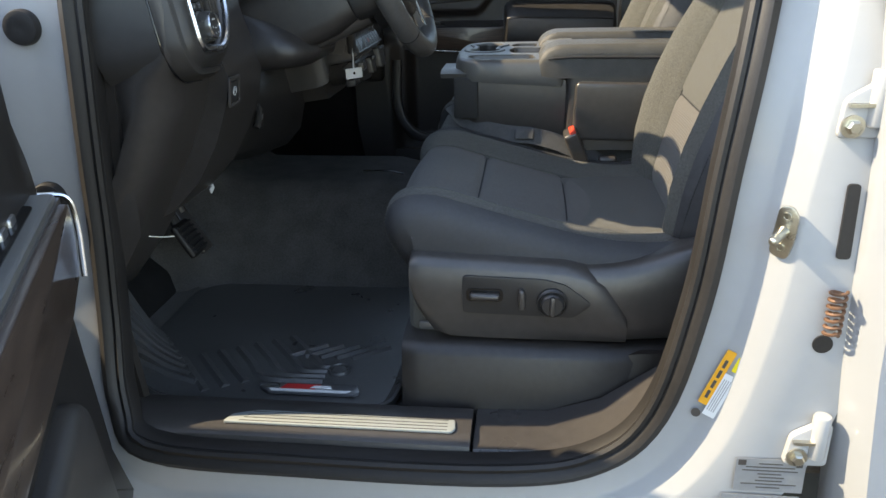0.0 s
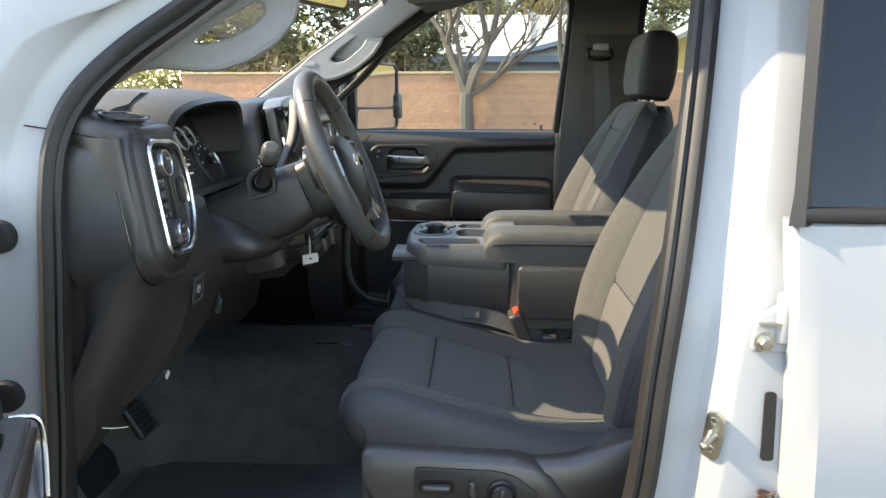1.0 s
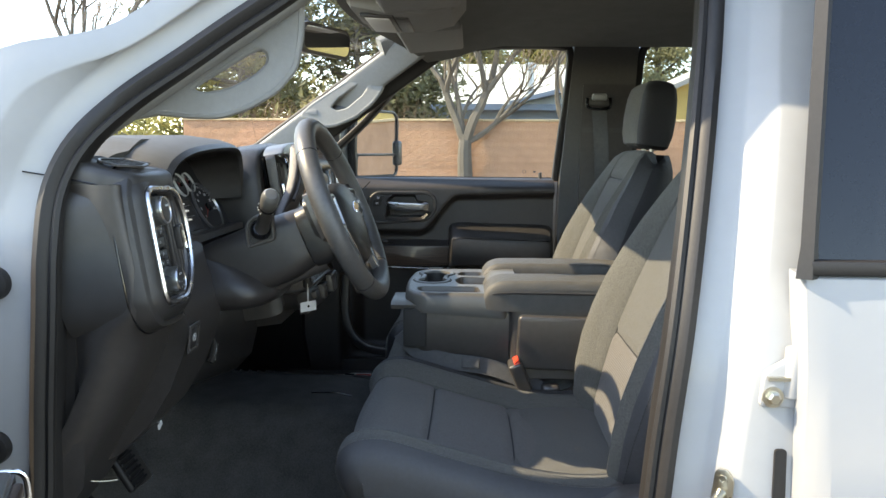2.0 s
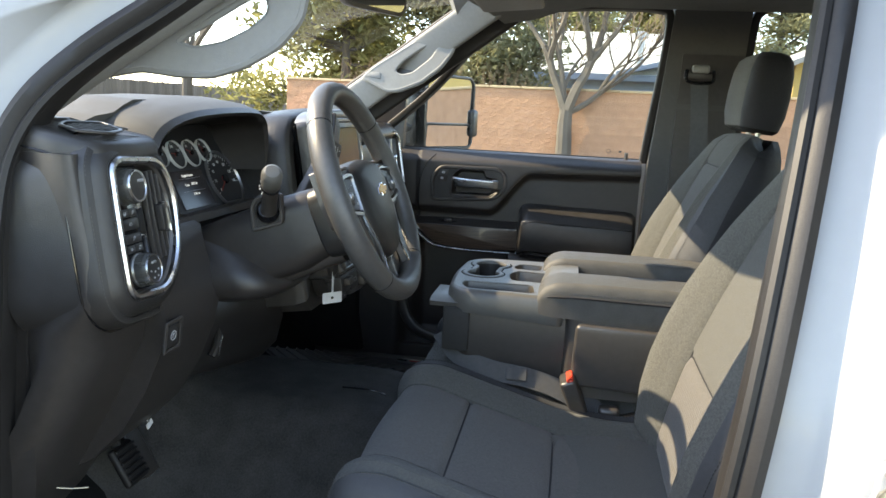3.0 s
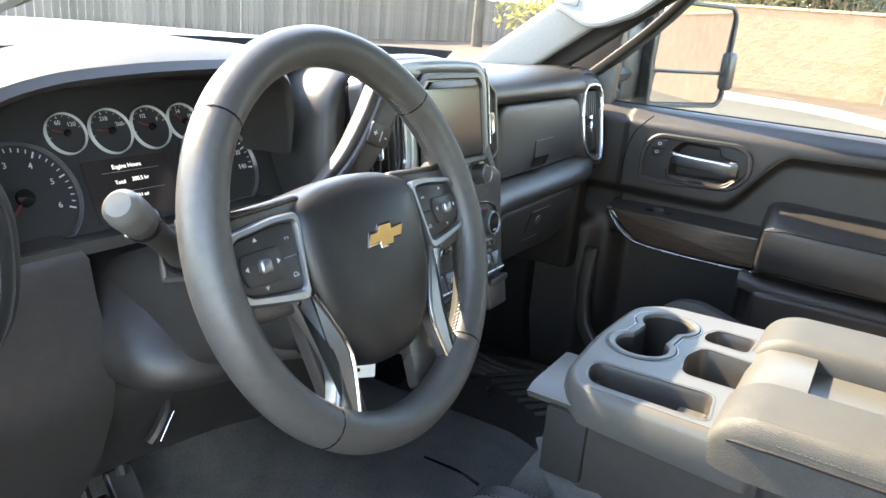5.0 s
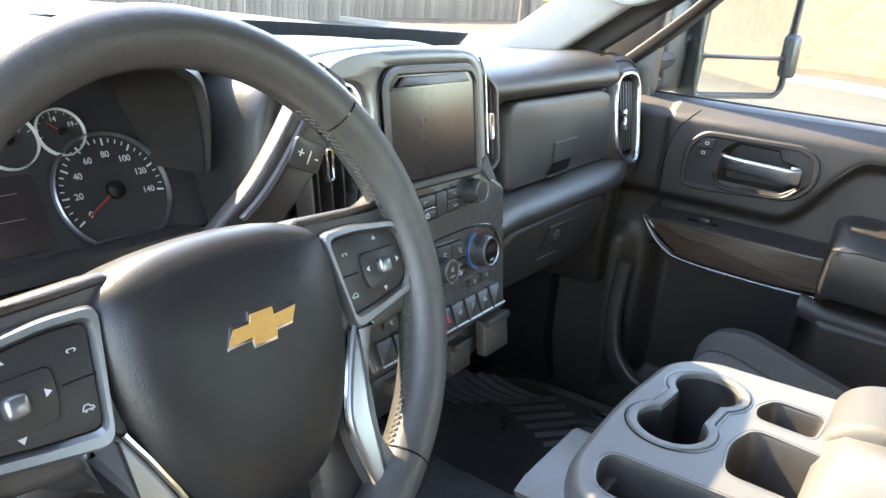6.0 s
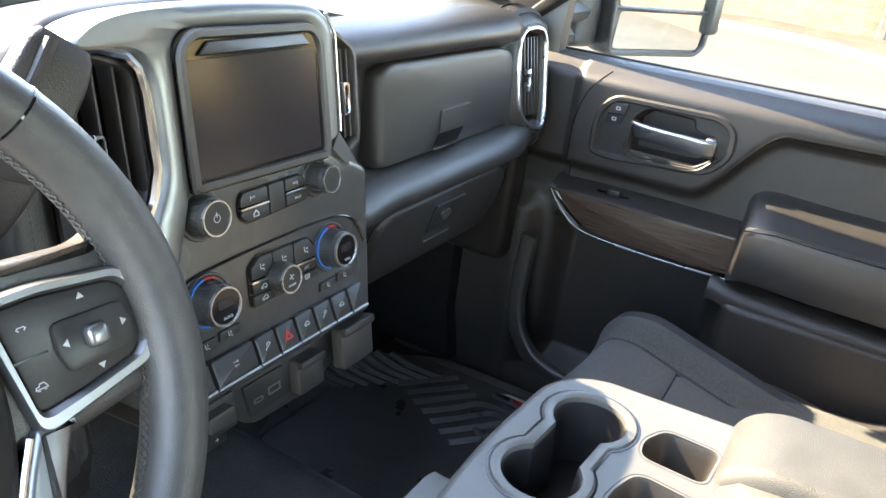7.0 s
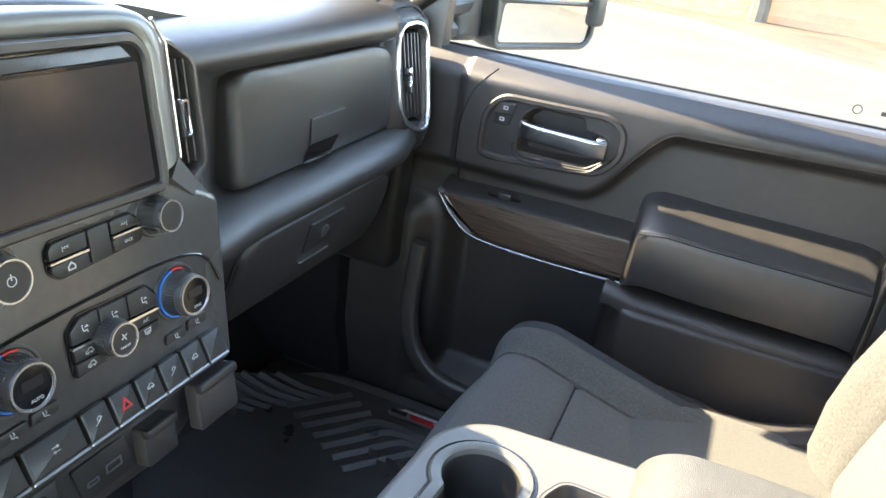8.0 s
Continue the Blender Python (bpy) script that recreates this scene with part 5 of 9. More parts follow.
def cover_in(z):
    return min(-0.150, cover_out(z) - 0.02)


rows = []
for z in (0.78, 0.82, 0.86, 0.89, 0.918, 0.945, 0.97, 1.0, 1.024, 1.06, 1.105, 1.14, 1.165, 1.18, 1.20, 1.24, 1.30, 1.34, 1.355):
    r = lerp(0.055, 0.012, smooth01((z - 1.13) / 0.06))
    xo = cover_out(z) + 0.008 * smooth01((1.16 - z) / 0.05)
    back = 0.055 * smooth01((z - 1.165) / 0.03)
    arc = [(xo - r + r * math.sin(a), 0.810 + r - r * math.cos(a), z) for a in (i * math.pi / 16 for i in range(9))]
    rows.append([(cover_in(z), 0.870, z), (cover_in(z) + 0.045, 0.822, z)] + arc + [(xo + 0.004 - back, 0.93, z), (xo + 0.004 - back, 0.985, z), (cover_in(z), 0.985, z)])
endcap = part("end_cover", loft(rows), KNEE, dash, "black plastic end cover with a broad rounded edge", 60)
part("cover_line", tube([(-0.165, 0.817, 1.372), (-0.11, 0.8165, 1.364), (-0.036, 0.818, 1.349)], 0.0012, 6), GLOSSY, endcap)
# corner of the dashboard: a padded top with the demister grille let into it
part("corner_pad", loft([[(-0.095 + (x + 0.095) * k, 0.905 + (y - 0.905) * k, z + 0.004 - 0.22 * max(0.0, x + 0.105) * (z > 1.36)) for x, y in rpoly([(-0.200, 0.850), (-0.130, 0.823), (-0.052, 0.820), (-0.020, 0.845), (-0.014, 0.905), (-0.020, 0.985), (-0.21, 1.000)], 0.02, 4)] for k, z in ((1.0, 1.347), (1.0, 1.364), (0.990, 1.373), (0.965, 1.380), (0.91, 1.3845), (0.5, 1.388), (0.1, 1.389))]), SOFT, dash, "", 60)
DG = F((-0.080, 0.890, 1.3850), (0.15, -0.03, 1), (1, 0, 0))
GRO = rpoly([(0.040, 0.030), (0.028, 0.000), (0.004, -0.012), (-0.047, 0.002), (-0.024, 0.046), (0.010, 0.052)], 0.006, 4)
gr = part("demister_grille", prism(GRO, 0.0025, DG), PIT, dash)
part("grille_rim", collar(offset(GRO, 0.003), offset(GRO, -0.002), 0.0032, DG, 0, 0.0012), PLASTIC_B, gr)
for i in range(6):
    u = 0.027 - i * 0.0125
    part("grille_bar", rbox(0.0026, 0.050 - 0.006 * abs(i - 2.5), 0.0030, 0.0008, 1, DG @ Matrix.Translation((u, 0.022 + 0.001 * i, 0.0018)) @ Matrix.Rotation(radians(24), 4, "Z")), PLASTIC_B, gr)

# knee panel: from below the cluster down, rounding under
def knee(y):
    e = smooth01((0.99 - y) / 0.10)
    c = smooth01((y - 1.40) / 0.08)
    return [(-0.12, 1.250), (-0.035, 1.252), (-0.012, 1.240), (-0.004, 1.205), (0.010, 1.165), (0.018 + 0.004 * e, 1.13), (0.010, 1.09), (-0.014, 1.03 ), (-0.05, 0.97), (-0.10, 0.92), (-0.17, 0.885), (-0.24, 0.89), (-0.30, 1.0), (-0.30, 1.25)]


part("knee_panel", loft([[(x - 0.006, y, z) for x, z in knee(y)] for y in (0.93, 0.96, 1.0, 1.05, 1.074, 1.082)]), KNEE, dash, "", 60)
# recess behind the column, the bowl-shaped column cover and the panel below it
part("column_recess", loft([[(-0.11, y, 1.25), (-0.09, y, 1.20), (-0.085, y, 1.12), (-0.10, y, 1.06), (-0.30, y, 1.06), (-0.30, y, 1.25)] for y in (1.081, 1.20, 1.40, 1.47)]), DARKPLASTIC, dash)
rows = []
for z, nose, h in ((1.235, -0.03, 0.074), (1.215, 0.015, 0.086), (1.195, 0.055, 0.102), (1.172, 0.088, 0.115), (1.150, 0.102, 0.119), (1.134, 0.098, 0.115), (1.122, 0.076, 0.105), (1.116, 0.030, 0.090)):
    rows.append([(x, 1.190 + y, z) for x, y in rpoly([(-0.14, -h), (nose - 0.035, -h), (nose, -h + 0.05), (nose, h - 0.05), (nose - 0.035, h), (-0.14, h)], [0.005, 0.03, 0.04, 0.04, 0.03, 0.005], 5)])
part("column_cover", loft(rows), DARKPLASTIC, dash, "", 60)
part("lower_knee_panel", loft([[(-0.16, y, 1.125), (-0.085, y, 1.125), (-0.052, y, 1.10), (-0.036, y, 1.055 - k), (-0.050, y, 1.0 - k), (-0.085, y, 0.962 - k), (-0.17, y, 0.93 - k), (-0.28, y, 0.95)] for y, k in ((1.080, 0.0), (1.18, 0.005), (1.30, 0.025), (1.40, 0.05), (1.46, 0.06))]), DARKPLASTIC, dash, "", 60)
tl = part("tilt_lever", tube(curve([(-0.045, 1.180, 1.050), (-0.036, 1.172, 1.036), (-0.034, 1.158, 1.018), (-0.036, 1.150, 1.008)], 4), 0.0065, 8), DARKPLASTIC, dash, "column tilt lever")
part("bright_edge", tube([(-0.030, 1.178, 1.036), (-0.028, 1.158, 1.008)], 0.0010, 6), PULL, tl)
part("park_brake_bezel", collar(rrect(0.044, 0.046, 0.006), rrect(0.032, 0.034, 0.004), 0.003, F((0.016, 0.938, 1.112), (1, 0, -0.12)), 0, 0.001), PLASTIC_B, dash)
pbs = part("park_brake_switch", prism(rrect(0.028, 0.030, 0.003), 0.003, F((0.0145, 0.938, 1.112), (1, 0, -0.12)), 0.001), BUTTON, dash)
words("P", 0.010, F((0.0179, 0.938, 1.112), (1, 0, -0.12)), DIALTXT, pbs)
part("symbol", collar(circle(0.0068, 24), circle(0.0058, 24), 0.0004, F((0.0178, 0.938, 1.112), (1, 0, -0.12))), DIALTXT, pbs)
hood_rel = thing("bonnet_release_tag", (-0.104, 1.068, 0.916), "small white tag hanging beneath the knee panel", "tag")
part("tag", rbox(0.003, 0.016, 0.010, 0.001, 1, Matrix.Translation((-0.10, 1.068, 0.916)) @ Matrix.Rotation(radians(25), 4, "X")), PAPER, hood_rel)
part("cable", tube(curve([(-0.10, 1.065, 0.92), (-0.12, 1.06, 0.95), (-0.15, 1.05, 0.98)], 5), 0.002, 6), PLASTIC, hood_rel)

# ---- instrument cluster ----
CL = F((-0.085, 1.19, 1.30), (math.cos(radians(27)), 0, math.sin(radians(27))))
arch = [(0.968, 1.300), (0.978, 1.345), (1.005, 1.381), (1.06, 1.400), (1.13, 1.408), (1.20, 1.411), (1.27, 1.411), (1.320, 1.406), (1.347, 1.392), (1.357, 1.368), (1.362, 1.34), (1.364, 1.305)]
ar = curve([(0, y, z) for y, z in arch], 5)
rows = []
for i, p in enumerate(ar):
    t = i / (len(ar) - 1)
    d = (ar[min(i + 1, len(ar) - 1)] - ar[max(i - 1, 0)]).normalized()
    n = Vector((0, p.y - 1.19, p.z - 1.25)).normalized() * 0.5 + Vector((0, -d.z, d.y)) * 0.5
    lip = -0.016 - 0.010 * abs((p.y - 1.19) / 0.18) ** 2 - 0.12 * max(0, (1.36 - p.z)) 
    rows.append([Vector((-0.34, p.y, p.z)) + n * -0.004, Vector((-0.20, p.y, p.z)) + n * 0.016, Vector((-0.10, p.y, p.z)) + n * 0.017, Vector((lip - 0.03, p.y, p.z)) + n * 0.010, Vector((lip - 0.008, p.y, p.z)) + n * 0.002, Vector((lip, p.y, p.z)) - n * 0.006,
                 Vector((lip - 0.004, p.y, p.z)) - n * 0.012, Vector((lip - 0.03, p.y, p.z)) - n * 0.014, Vector((-0.115, p.y, p.z)) - n * 0.030, Vector((-0.16, p.y, p.z)) - n * 0.03])
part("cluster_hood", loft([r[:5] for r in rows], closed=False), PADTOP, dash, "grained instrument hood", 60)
part("hood_lip", loft([r[4:] for r in rows], closed=False), SOFT, dash, "dark rolled lip of the instrument hood", 60)
rows2 = []
for i, p in enumerate(ar):
    n = Vector((0, p.y - 1.19, p.z - 1.27)).normalized()
    rows2.append([Vector((-0.030, p.y, p.z)) - n * 0.0145, Vector((-0.07, p.y, p.z)) - n * 0.020, Vector((-0.12, p.y, p.z)) - n * 0.034])
part("hood_lining", loft(rows2, closed=False), DARKPLASTIC, dash, "", 60)
cluster = part("gauge_panel", prism(rpoly([(-0.205, -0.062), (0.20, -0.062), (0.195, 0.03), (0.13, 0.092), (-0.13, 0.092), (-0.20, 0.035)], 0.02), 0.012, CL @ Matrix.Translation((0, 0, -0.018))), DIALFACE, dash, "black instrument cluster with round dials")
part("cluster_shelf", loft([[(-0.075, y, 1.245), (-0.028, y, 1.252), (-0.028, y, 1.240), (-0.075, y, 1.230)] for y in (1.02, 1.10, 1.2, 1.35)]), PLASTIC_B, dash)


def dial(u, v, r, name, start, end, n, minor, labels, needle, lab_r=0.62, size=0.008, gap=None):
    """A dial: bright ring, ticks, figures and a red needle."""
    m = CL @ Matrix.Translation((u, v, -0.005))
    d = part(name, lathe([(r * 0.985, -0.001), (r * 0.985, 0.0005), (0.001, 0.0006)], 40, m), DIALFACE, dash)
    flat = 0.80 if r > 0.03 else 1.1
    part("rim", moved(loft([[(q * math.cos(2 * math.pi * i / 48), max(q * math.sin(2 * math.pi * i / 48), -flat * q), z) for i in range(48)] for q, z in ((r * 1.03, 0), (r * 1.02, 0.004), (r * 0.99, 0.005), (r * 0.955, 0.001))], around=True, caps=False), m), RIMPRINT if r < 0.03 else SATIN, d)
    bm = bmesh.new()
    for i in range(n * minor + 1):
        a = radians(lerp(start, end, i / (n * minor)))
        L = r * (0.12 if i % minor == 0 else 0.07)
        bm = join(bm, rbox(L, r * (0.028 if i % minor == 0 else 0.018), 0.0004, 0, 1, m @ Matrix.Rotation(a, 4, "Z") @ Matrix.Translation((r * 0.90 - L / 2, 0, 0.0012))))
    part("ticks", bm, DIALTXT, d, smooth=0)
    for f, t in labels:
        a = radians(lerp(start, end, f))
        words(t, size, m @ Matrix.Translation((r * lab_r * math.cos(a), r * lab_r * math.sin(a), 0.0012)), DIALTXT, d, name="figure")
    a = radians(lerp(start, end, needle))
    nd = part("needle", join(rbox(r * 0.66, r * 0.035, 0.001, 0, 1, m @ Matrix.Rotation(a, 4, "Z") @ Matrix.Translation((r * 0.36, 0, 0.0035))), lathe([(r * 0.15, 0.001), (r * 0.14, 0.005), (0.001, 0.0055)], 20, m)), NEEDLE, d, "red needle")
    part("hub", lathe([(r * 0.16, 0.002), (r * 0.15, 0.006), (0.001, 0.0065)], 20, m), GLOSSY, nd)
    return d


dial(-0.126, -0.014, 0.053, "tachometer", 225, -20, 6, 5, [(1 / 6, "1"), (2 / 6, "2"), (0.5, "3"), (4 / 6, "4"), (5 / 6, "5"), (1, "6")], 0.0)
dial(0.104, -0.014, 0.053, "speedometer", 212, -8, 7, 4, [(0, "0"), (1 / 7, "20"), (2 / 7, "40"), (3 / 7, "60"), (4 / 7, "80"), (5 / 7, "100"), (6 / 7, "120"), (1, "140")], 0.0)
for i, (labs, nd) in enumerate((([(0.45, "60"), (0.85, "120")], 0.15), ([(0.5, "210"), (0.95, "260")], 0.1), ([(0.45, "1/2"), (0.9, "F")], 0.2), ([(0.5, "14"), (0.95, "19")], 0.3))):
    dial((-0.066, -0.018, 0.030, 0.074)[i], (0.042, 0.040, 0.040, 0.043)[i], 0.0235 if i in (1, 2) else 0.0205, "small_dial", 190, 20, 2, 4, labs, nd, 0.6, 0.0062)
disp = part("display", prism(rrect(0.100, 0.064, 0.003, cx=-0.012, cy=-0.020), 0.003, CL @ Matrix.Translation((0, 0, -0.007))), SCREEN, dash, "lit information display")
TX = CL @ Matrix.Translation((-0.014, 0.006, -0.0036)) @ Matrix.Scale(0.8, 4)
words("Engine Hours", 0.0078, TX @ Matrix.Translation((0, -0.004, 0)), LCDTXT, disp)
words("Total", 0.0070, TX @ Matrix.Translation((-0.016, -0.024, 0)), LCDTXT, disp)
words("300.5 hr", 0.0074, TX @ Matrix.Translation((0.014, -0.0225, 0)), LCDTXT, disp)
words("11261 mi", 0.0066, TX @ Matrix.Translation((0.006, -0.044, 0)), LCDTXT, disp)
part("rule", join(prism(rrect(0.084, 0.0005, 0, cx=0.004, cy=-0.0105), 0.0003, TX), prism(rrect(0.084, 0.0005, 0, cx=0.004, cy=-0.037), 0.0003, TX)), GREYP, disp)

# ---- centre stack ----
CS = F((0.055, 1.596, 1.256), (math.cos(radians(9)), 0, math.sin(radians(9))))


def cs(u, v, w=0.0):
    return CS @ Matrix.Translation((u, v, w))


body_out = rpoly([(-0.140, -0.175), (0.140, -0.175), (0.148, -0.03), (0.150, -0.012), (0.092, 0.02), (0.088, 0.145), (-0.112, 0.145), (-0.112, 0.020), (-0.140, -0.010), (-0.150, -0.08)], 0.012)
part("stack_face", prism(body_out, 0.18, cs(0, 0, -0.18), 0.006, 3), STACKFACE, dash, "black centre stack face")
# padded surround with stitching, behind and above the screen
rows = []
ARCH2 = curve([(0, a, b) for a, b in ((-0.205, -0.20), (-0.208, -0.05), (-0.205, 0.06), (-0.192, 0.115), (-0.165, 0.145), (-0.12, 0.158), (0.0, 0.164), (0.085, 0.160), (0.130, 0.146), (0.157, 0.112), (0.174, 0.05), (0.184, -0.05), (0.172, -0.20))], 5)
for p in ARCH2:
    n = Vector((p.y, p.z - 0.02)).normalized()
    q = lambda k, w: CS @ Vector((p.y + n.x * k, p.z + n.y * k, w))
    rows.append([q(0.010, -0.25), q(0.010, -0.10), q(0.009, -0.070), q(0.004, -0.052), q(0.0, -0.047), q(-0.008, -0.044), q(-0.012, -0.045), q(-0.020, -0.042), q(-0.03, -0.046), q(-0.034, -0.06)])
pad = part("stack_surround", loft(rows, closed=False), SOFT, dash, "padded surround with stitching", 60)
part("stitching", stitches([r[6] + (r[5] - r[6]) * 0.3 for r in rows], 0.006, 0.0006), THREAD_D, pad)
# satin bezel round the screen
OUTER = [(-0.138, -0.034), (-0.1355, -0.015), (-0.130, 0.004), (-0.119, 0.026), (-0.1142, 0.045), (-0.1138, 0.080), (-0.1142, 0.106), (-0.118, 0.122), (-0.128, 0.1315), (-0.146, 0.1355), (-0.174, 0.1370), (-0.168, 0.1455), (-0.150, 0.1540), (-0.115, 0.1600), (-0.054, 0.1630), (0.010, 0.1625), (0.062, 0.1590), (0.085, 0.1500), (0.0965, 0.1310), (0.0970, 0.080), (0.0965, 0.0368)]
INNER = [(-0.112, -0.034), (-0.104, -0.010), (-0.097, 0.010), (-0.0945, 0.024), (-0.0945, 0.045), (-0.0945, 0.080), (-0.0945, 0.106), (-0.0945, 0.122), (-0.093, 0.130), (-0.090, 0.136), (-0.087, 0.1395), (-0.084, 0.1415), (-0.080, 0.1432), (-0.070, 0.1437), (-0.045, 0.1436), (0.008, 0.1428), (0.055, 0.1420), (0.067, 0.1370), (0.0748, 0.1250), (0.0755, 0.080), (0.0755, 0.0280)]
rows = []
for a, b in zip(curve([(x, y, 0) for x, y in OUTER], 4), curve([(x, y, 0) for x, y in INNER], 4)):
    e = min(0.2, 0.005 / (b - a).length)
    rows.append([CS @ (a + (b - a) * k + Vector((0, 0, w))) for k, w in ((0.0, -0.035), (0.0, 0.002), (e * 0.3, 0.006), (e, 0.0088), (0.5, 0.0102), (1 - e, 0.0092), (1 - e * 0.3, 0.0075), (1.0, 0.004), (1.0, -0.02))])
bezel = part("screen_bezel", loft(rows, closed=False), BEZEL, dash, "satin gunmetal bezel", 40)
part("bezel_hook", loft([[CS @ Vector((a, b, w)) for (a, b), w in zip(((0.0965, 0.0365), (0.1405, -0.006), (0.1465, -0.046), (0.1435, -0.046), (0.131, -0.014), (0.0845, 0.0215)), ws_row)] for ws_row in ((-0.035,) * 6, (0.004, -0.010, -0.020, -0.020, -0.006, 0.005), (0.0075, -0.006, -0.018, -0.018, -0.003, 0.008))]), BEZEL, bezel, "", 50)
sb = rpoly([(-0.096, 0.017), (0.072, 0.015), (0.077, 0.025), (0.076, 0.128), (0.062, 0.143), (-0.080, 0.145), (-0.096, 0.130)], [0.005, 0.006, 0.006, 0.012, 0.012, 0.012, 0.012], 5)
part("screen_frame", collar(sb, offset(sb, -0.010), 0.008, cs(0, 0, 0.0075), 0, 0.004), PLASTIC, dash)
part("screen_back", prism(sb, 0.004, cs(0, 0, 0.0085)), GLOSSY, dash)
part("touch_screen", prism(rrect(0.149, 0.092, 0.003, cx=-0.0145, cy=0.0745), 0.002, cs(0, 0, 0.0125)), SCREEN, dash, "dark switched-off touch screen")
part("screen_brow", prism(rpoly([(-0.076, 0.1235), (0.054, 0.1235), (0.044, 0.1335), (-0.064, 0.1335)], 0.002), 0.003, cs(0, 0, 0.0135), 0.001), PLASTIC_B, dash)


def tall_vent(u0, u1, v0, v1, w, tab_side):
    o = rpoly([(u0, v0), (u1, v0 + 0.012), (u1, v1 - 0.02), (u0, v1)], 0.008)
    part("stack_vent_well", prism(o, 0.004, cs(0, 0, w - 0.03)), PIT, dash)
    f = part("stack_vent_frame", collar(offset(o, 0.006), o, 0.02, cs(0, 0, w - 0.02), 0, 0.003), PLASTIC, dash)
    for i in range(3):
        u = lerp(u0, u1, (i + 0.6) / 3.2)
        part("stack_vent_blade", rbox(0.002, v1 - v0 - 0.03, 0.02, 0.0008, 1, cs(u, (v0 + v1) / 2, w - 0.014)), PLASTIC_B, f)
    part("tab", collar(rrect(0.010, 0.034, 0.004), rrect(0.005, 0.026, 0.002), 0.006, cs(lerp(u0, u1, 0.35), (v0 + v1) / 2 - 0.004, w - 0.001), 0, 0.002), CHROME, f)


tall_vent(0.106, 0.136, 0.010, 0.130, 0.000, 1)
tall_vent(-0.176, -0.120, -0.012, 0.136, -0.010, -1)
part("vent_chrome", tube([CS @ Vector((a, b, 0.0)) for a, b in ((-0.176, 0.1355), (-0.150, 0.134), (-0.130, 0.129), (-0.120, 0.118), (-0.1165, 0.10), (-0.1165, 0.042), (-0.124, 0.020), (-0.138, -0.004), (-0.160, -0.010), (-0.174, -0.010))], 0.0045, 8), CHROME, dash)
part("bezel_edge", tube([CS @ Vector((a, b, 0.009)) for a, b in ((0.086, 0.150), (0.0975, 0.130), (0.097, 0.037))], 0.0016, 8), PULL, dash)

kk = knob(cs(-0.082, -0.004), 0.0165, 0.020, dash, BUTTON, PULL, label="power and volume knob")
part("symbol", join(collar(circle(0.0036, 20), circle(0.0030, 20), 0.0003, cs(-0.082, -0.004, 0.0204)), prism(rrect(0.0008, 0.0045, 0, cx=0, cy=0.003), 0.0003, cs(-0.082, -0.004, 0.0205))), DIALTXT, kk)
part("knob_well", collar(circle(0.0225, 36), circle(0.0185, 36), 0.002, cs(-0.082, -0.004), 0, 0.0012), PLASTIC_B, dash)
kk = knob(cs(0.065, -0.004), 0.0145, 0.020, dash, BUTTON, PULL, label="menu selector knob")
part("knob_well", collar(circle(0.0200, 36), circle(0.0165, 36), 0.002, cs(0.065, -0.004), 0, 0.0012), PLASTIC_B, dash)
# seek and home buttons in one rounded panel, bright strips between them
SEEK = rpoly([(-0.041, -0.002), (-0.036, 0.005), (0.038, 0.0055), (0.051, -0.007), (0.047, -0.0205), (-0.033, -0.0245), (-0.041, -0.018)], 0.004, 4)
part("button_well", prism(offset(SEEK, 0.001), 0.002, cs(0, 0, -0.0005)), GLOSSY, dash)
for pts, t_ in (([(-0.040, -0.0085), (-0.0065, -0.0085), (-0.0065, 0.0040), (-0.036, 0.0040), (-0.040, -0.001)], "|<<"), ([(-0.040, -0.0125), (-0.0065, -0.0125), (-0.0065, -0.0225), (-0.033, -0.0235), (-0.040, -0.018)], ""), ([(-0.0045, -0.0225), (0.0150, -0.0215), (0.0150, 0.0045), (-0.0045, 0.0045)], ""),
                ([(0.017, -0.0070), (0.0485, -0.0065), (0.038, 0.0045), (0.017, 0.0042)], ">>|"), ([(0.017, -0.0110), (0.0490, -0.0105), (0.0460, -0.0200), (0.017, -0.0212)], "BACK")):
    b = part("button", prism(rpoly(pts, 0.002, 3), 0.0045, cs(0, 0, 0), 0.001), BUTTON, dash)
    if t_:
        c = (sum(p[0] for p in pts) / len(pts), sum(p[1] for p in pts) / len(pts))
        words(t_, 0.0046 if t_ != "BACK" else 0.0034, cs(c[0], c[1], 0.0047), DIALTXT, b)
part("symbol", collar([(-0.027, -0.020), (-0.020, -0.020), (-0.020, -0.0168), (-0.0235, -0.0135), (-0.027, -0.0168)], [(-0.026, -0.019), (-0.021, -0.019), (-0.021, -0.0172), (-0.0235, -0.0149), (-0.026, -0.0172)], 0.0003, cs(0, 0, 0.0047)), DIALTXT, dash)
for a, b, v in ((-0.041, -0.006, -0.0105), (0.0165, 0.0495, -0.0090)):
    part("bright_strip", moved(bounds(a, b, v - 0.0011, v + 0.0011, 0.002, 0.0056, 0.0005, 1), CS), CHROME, dash)

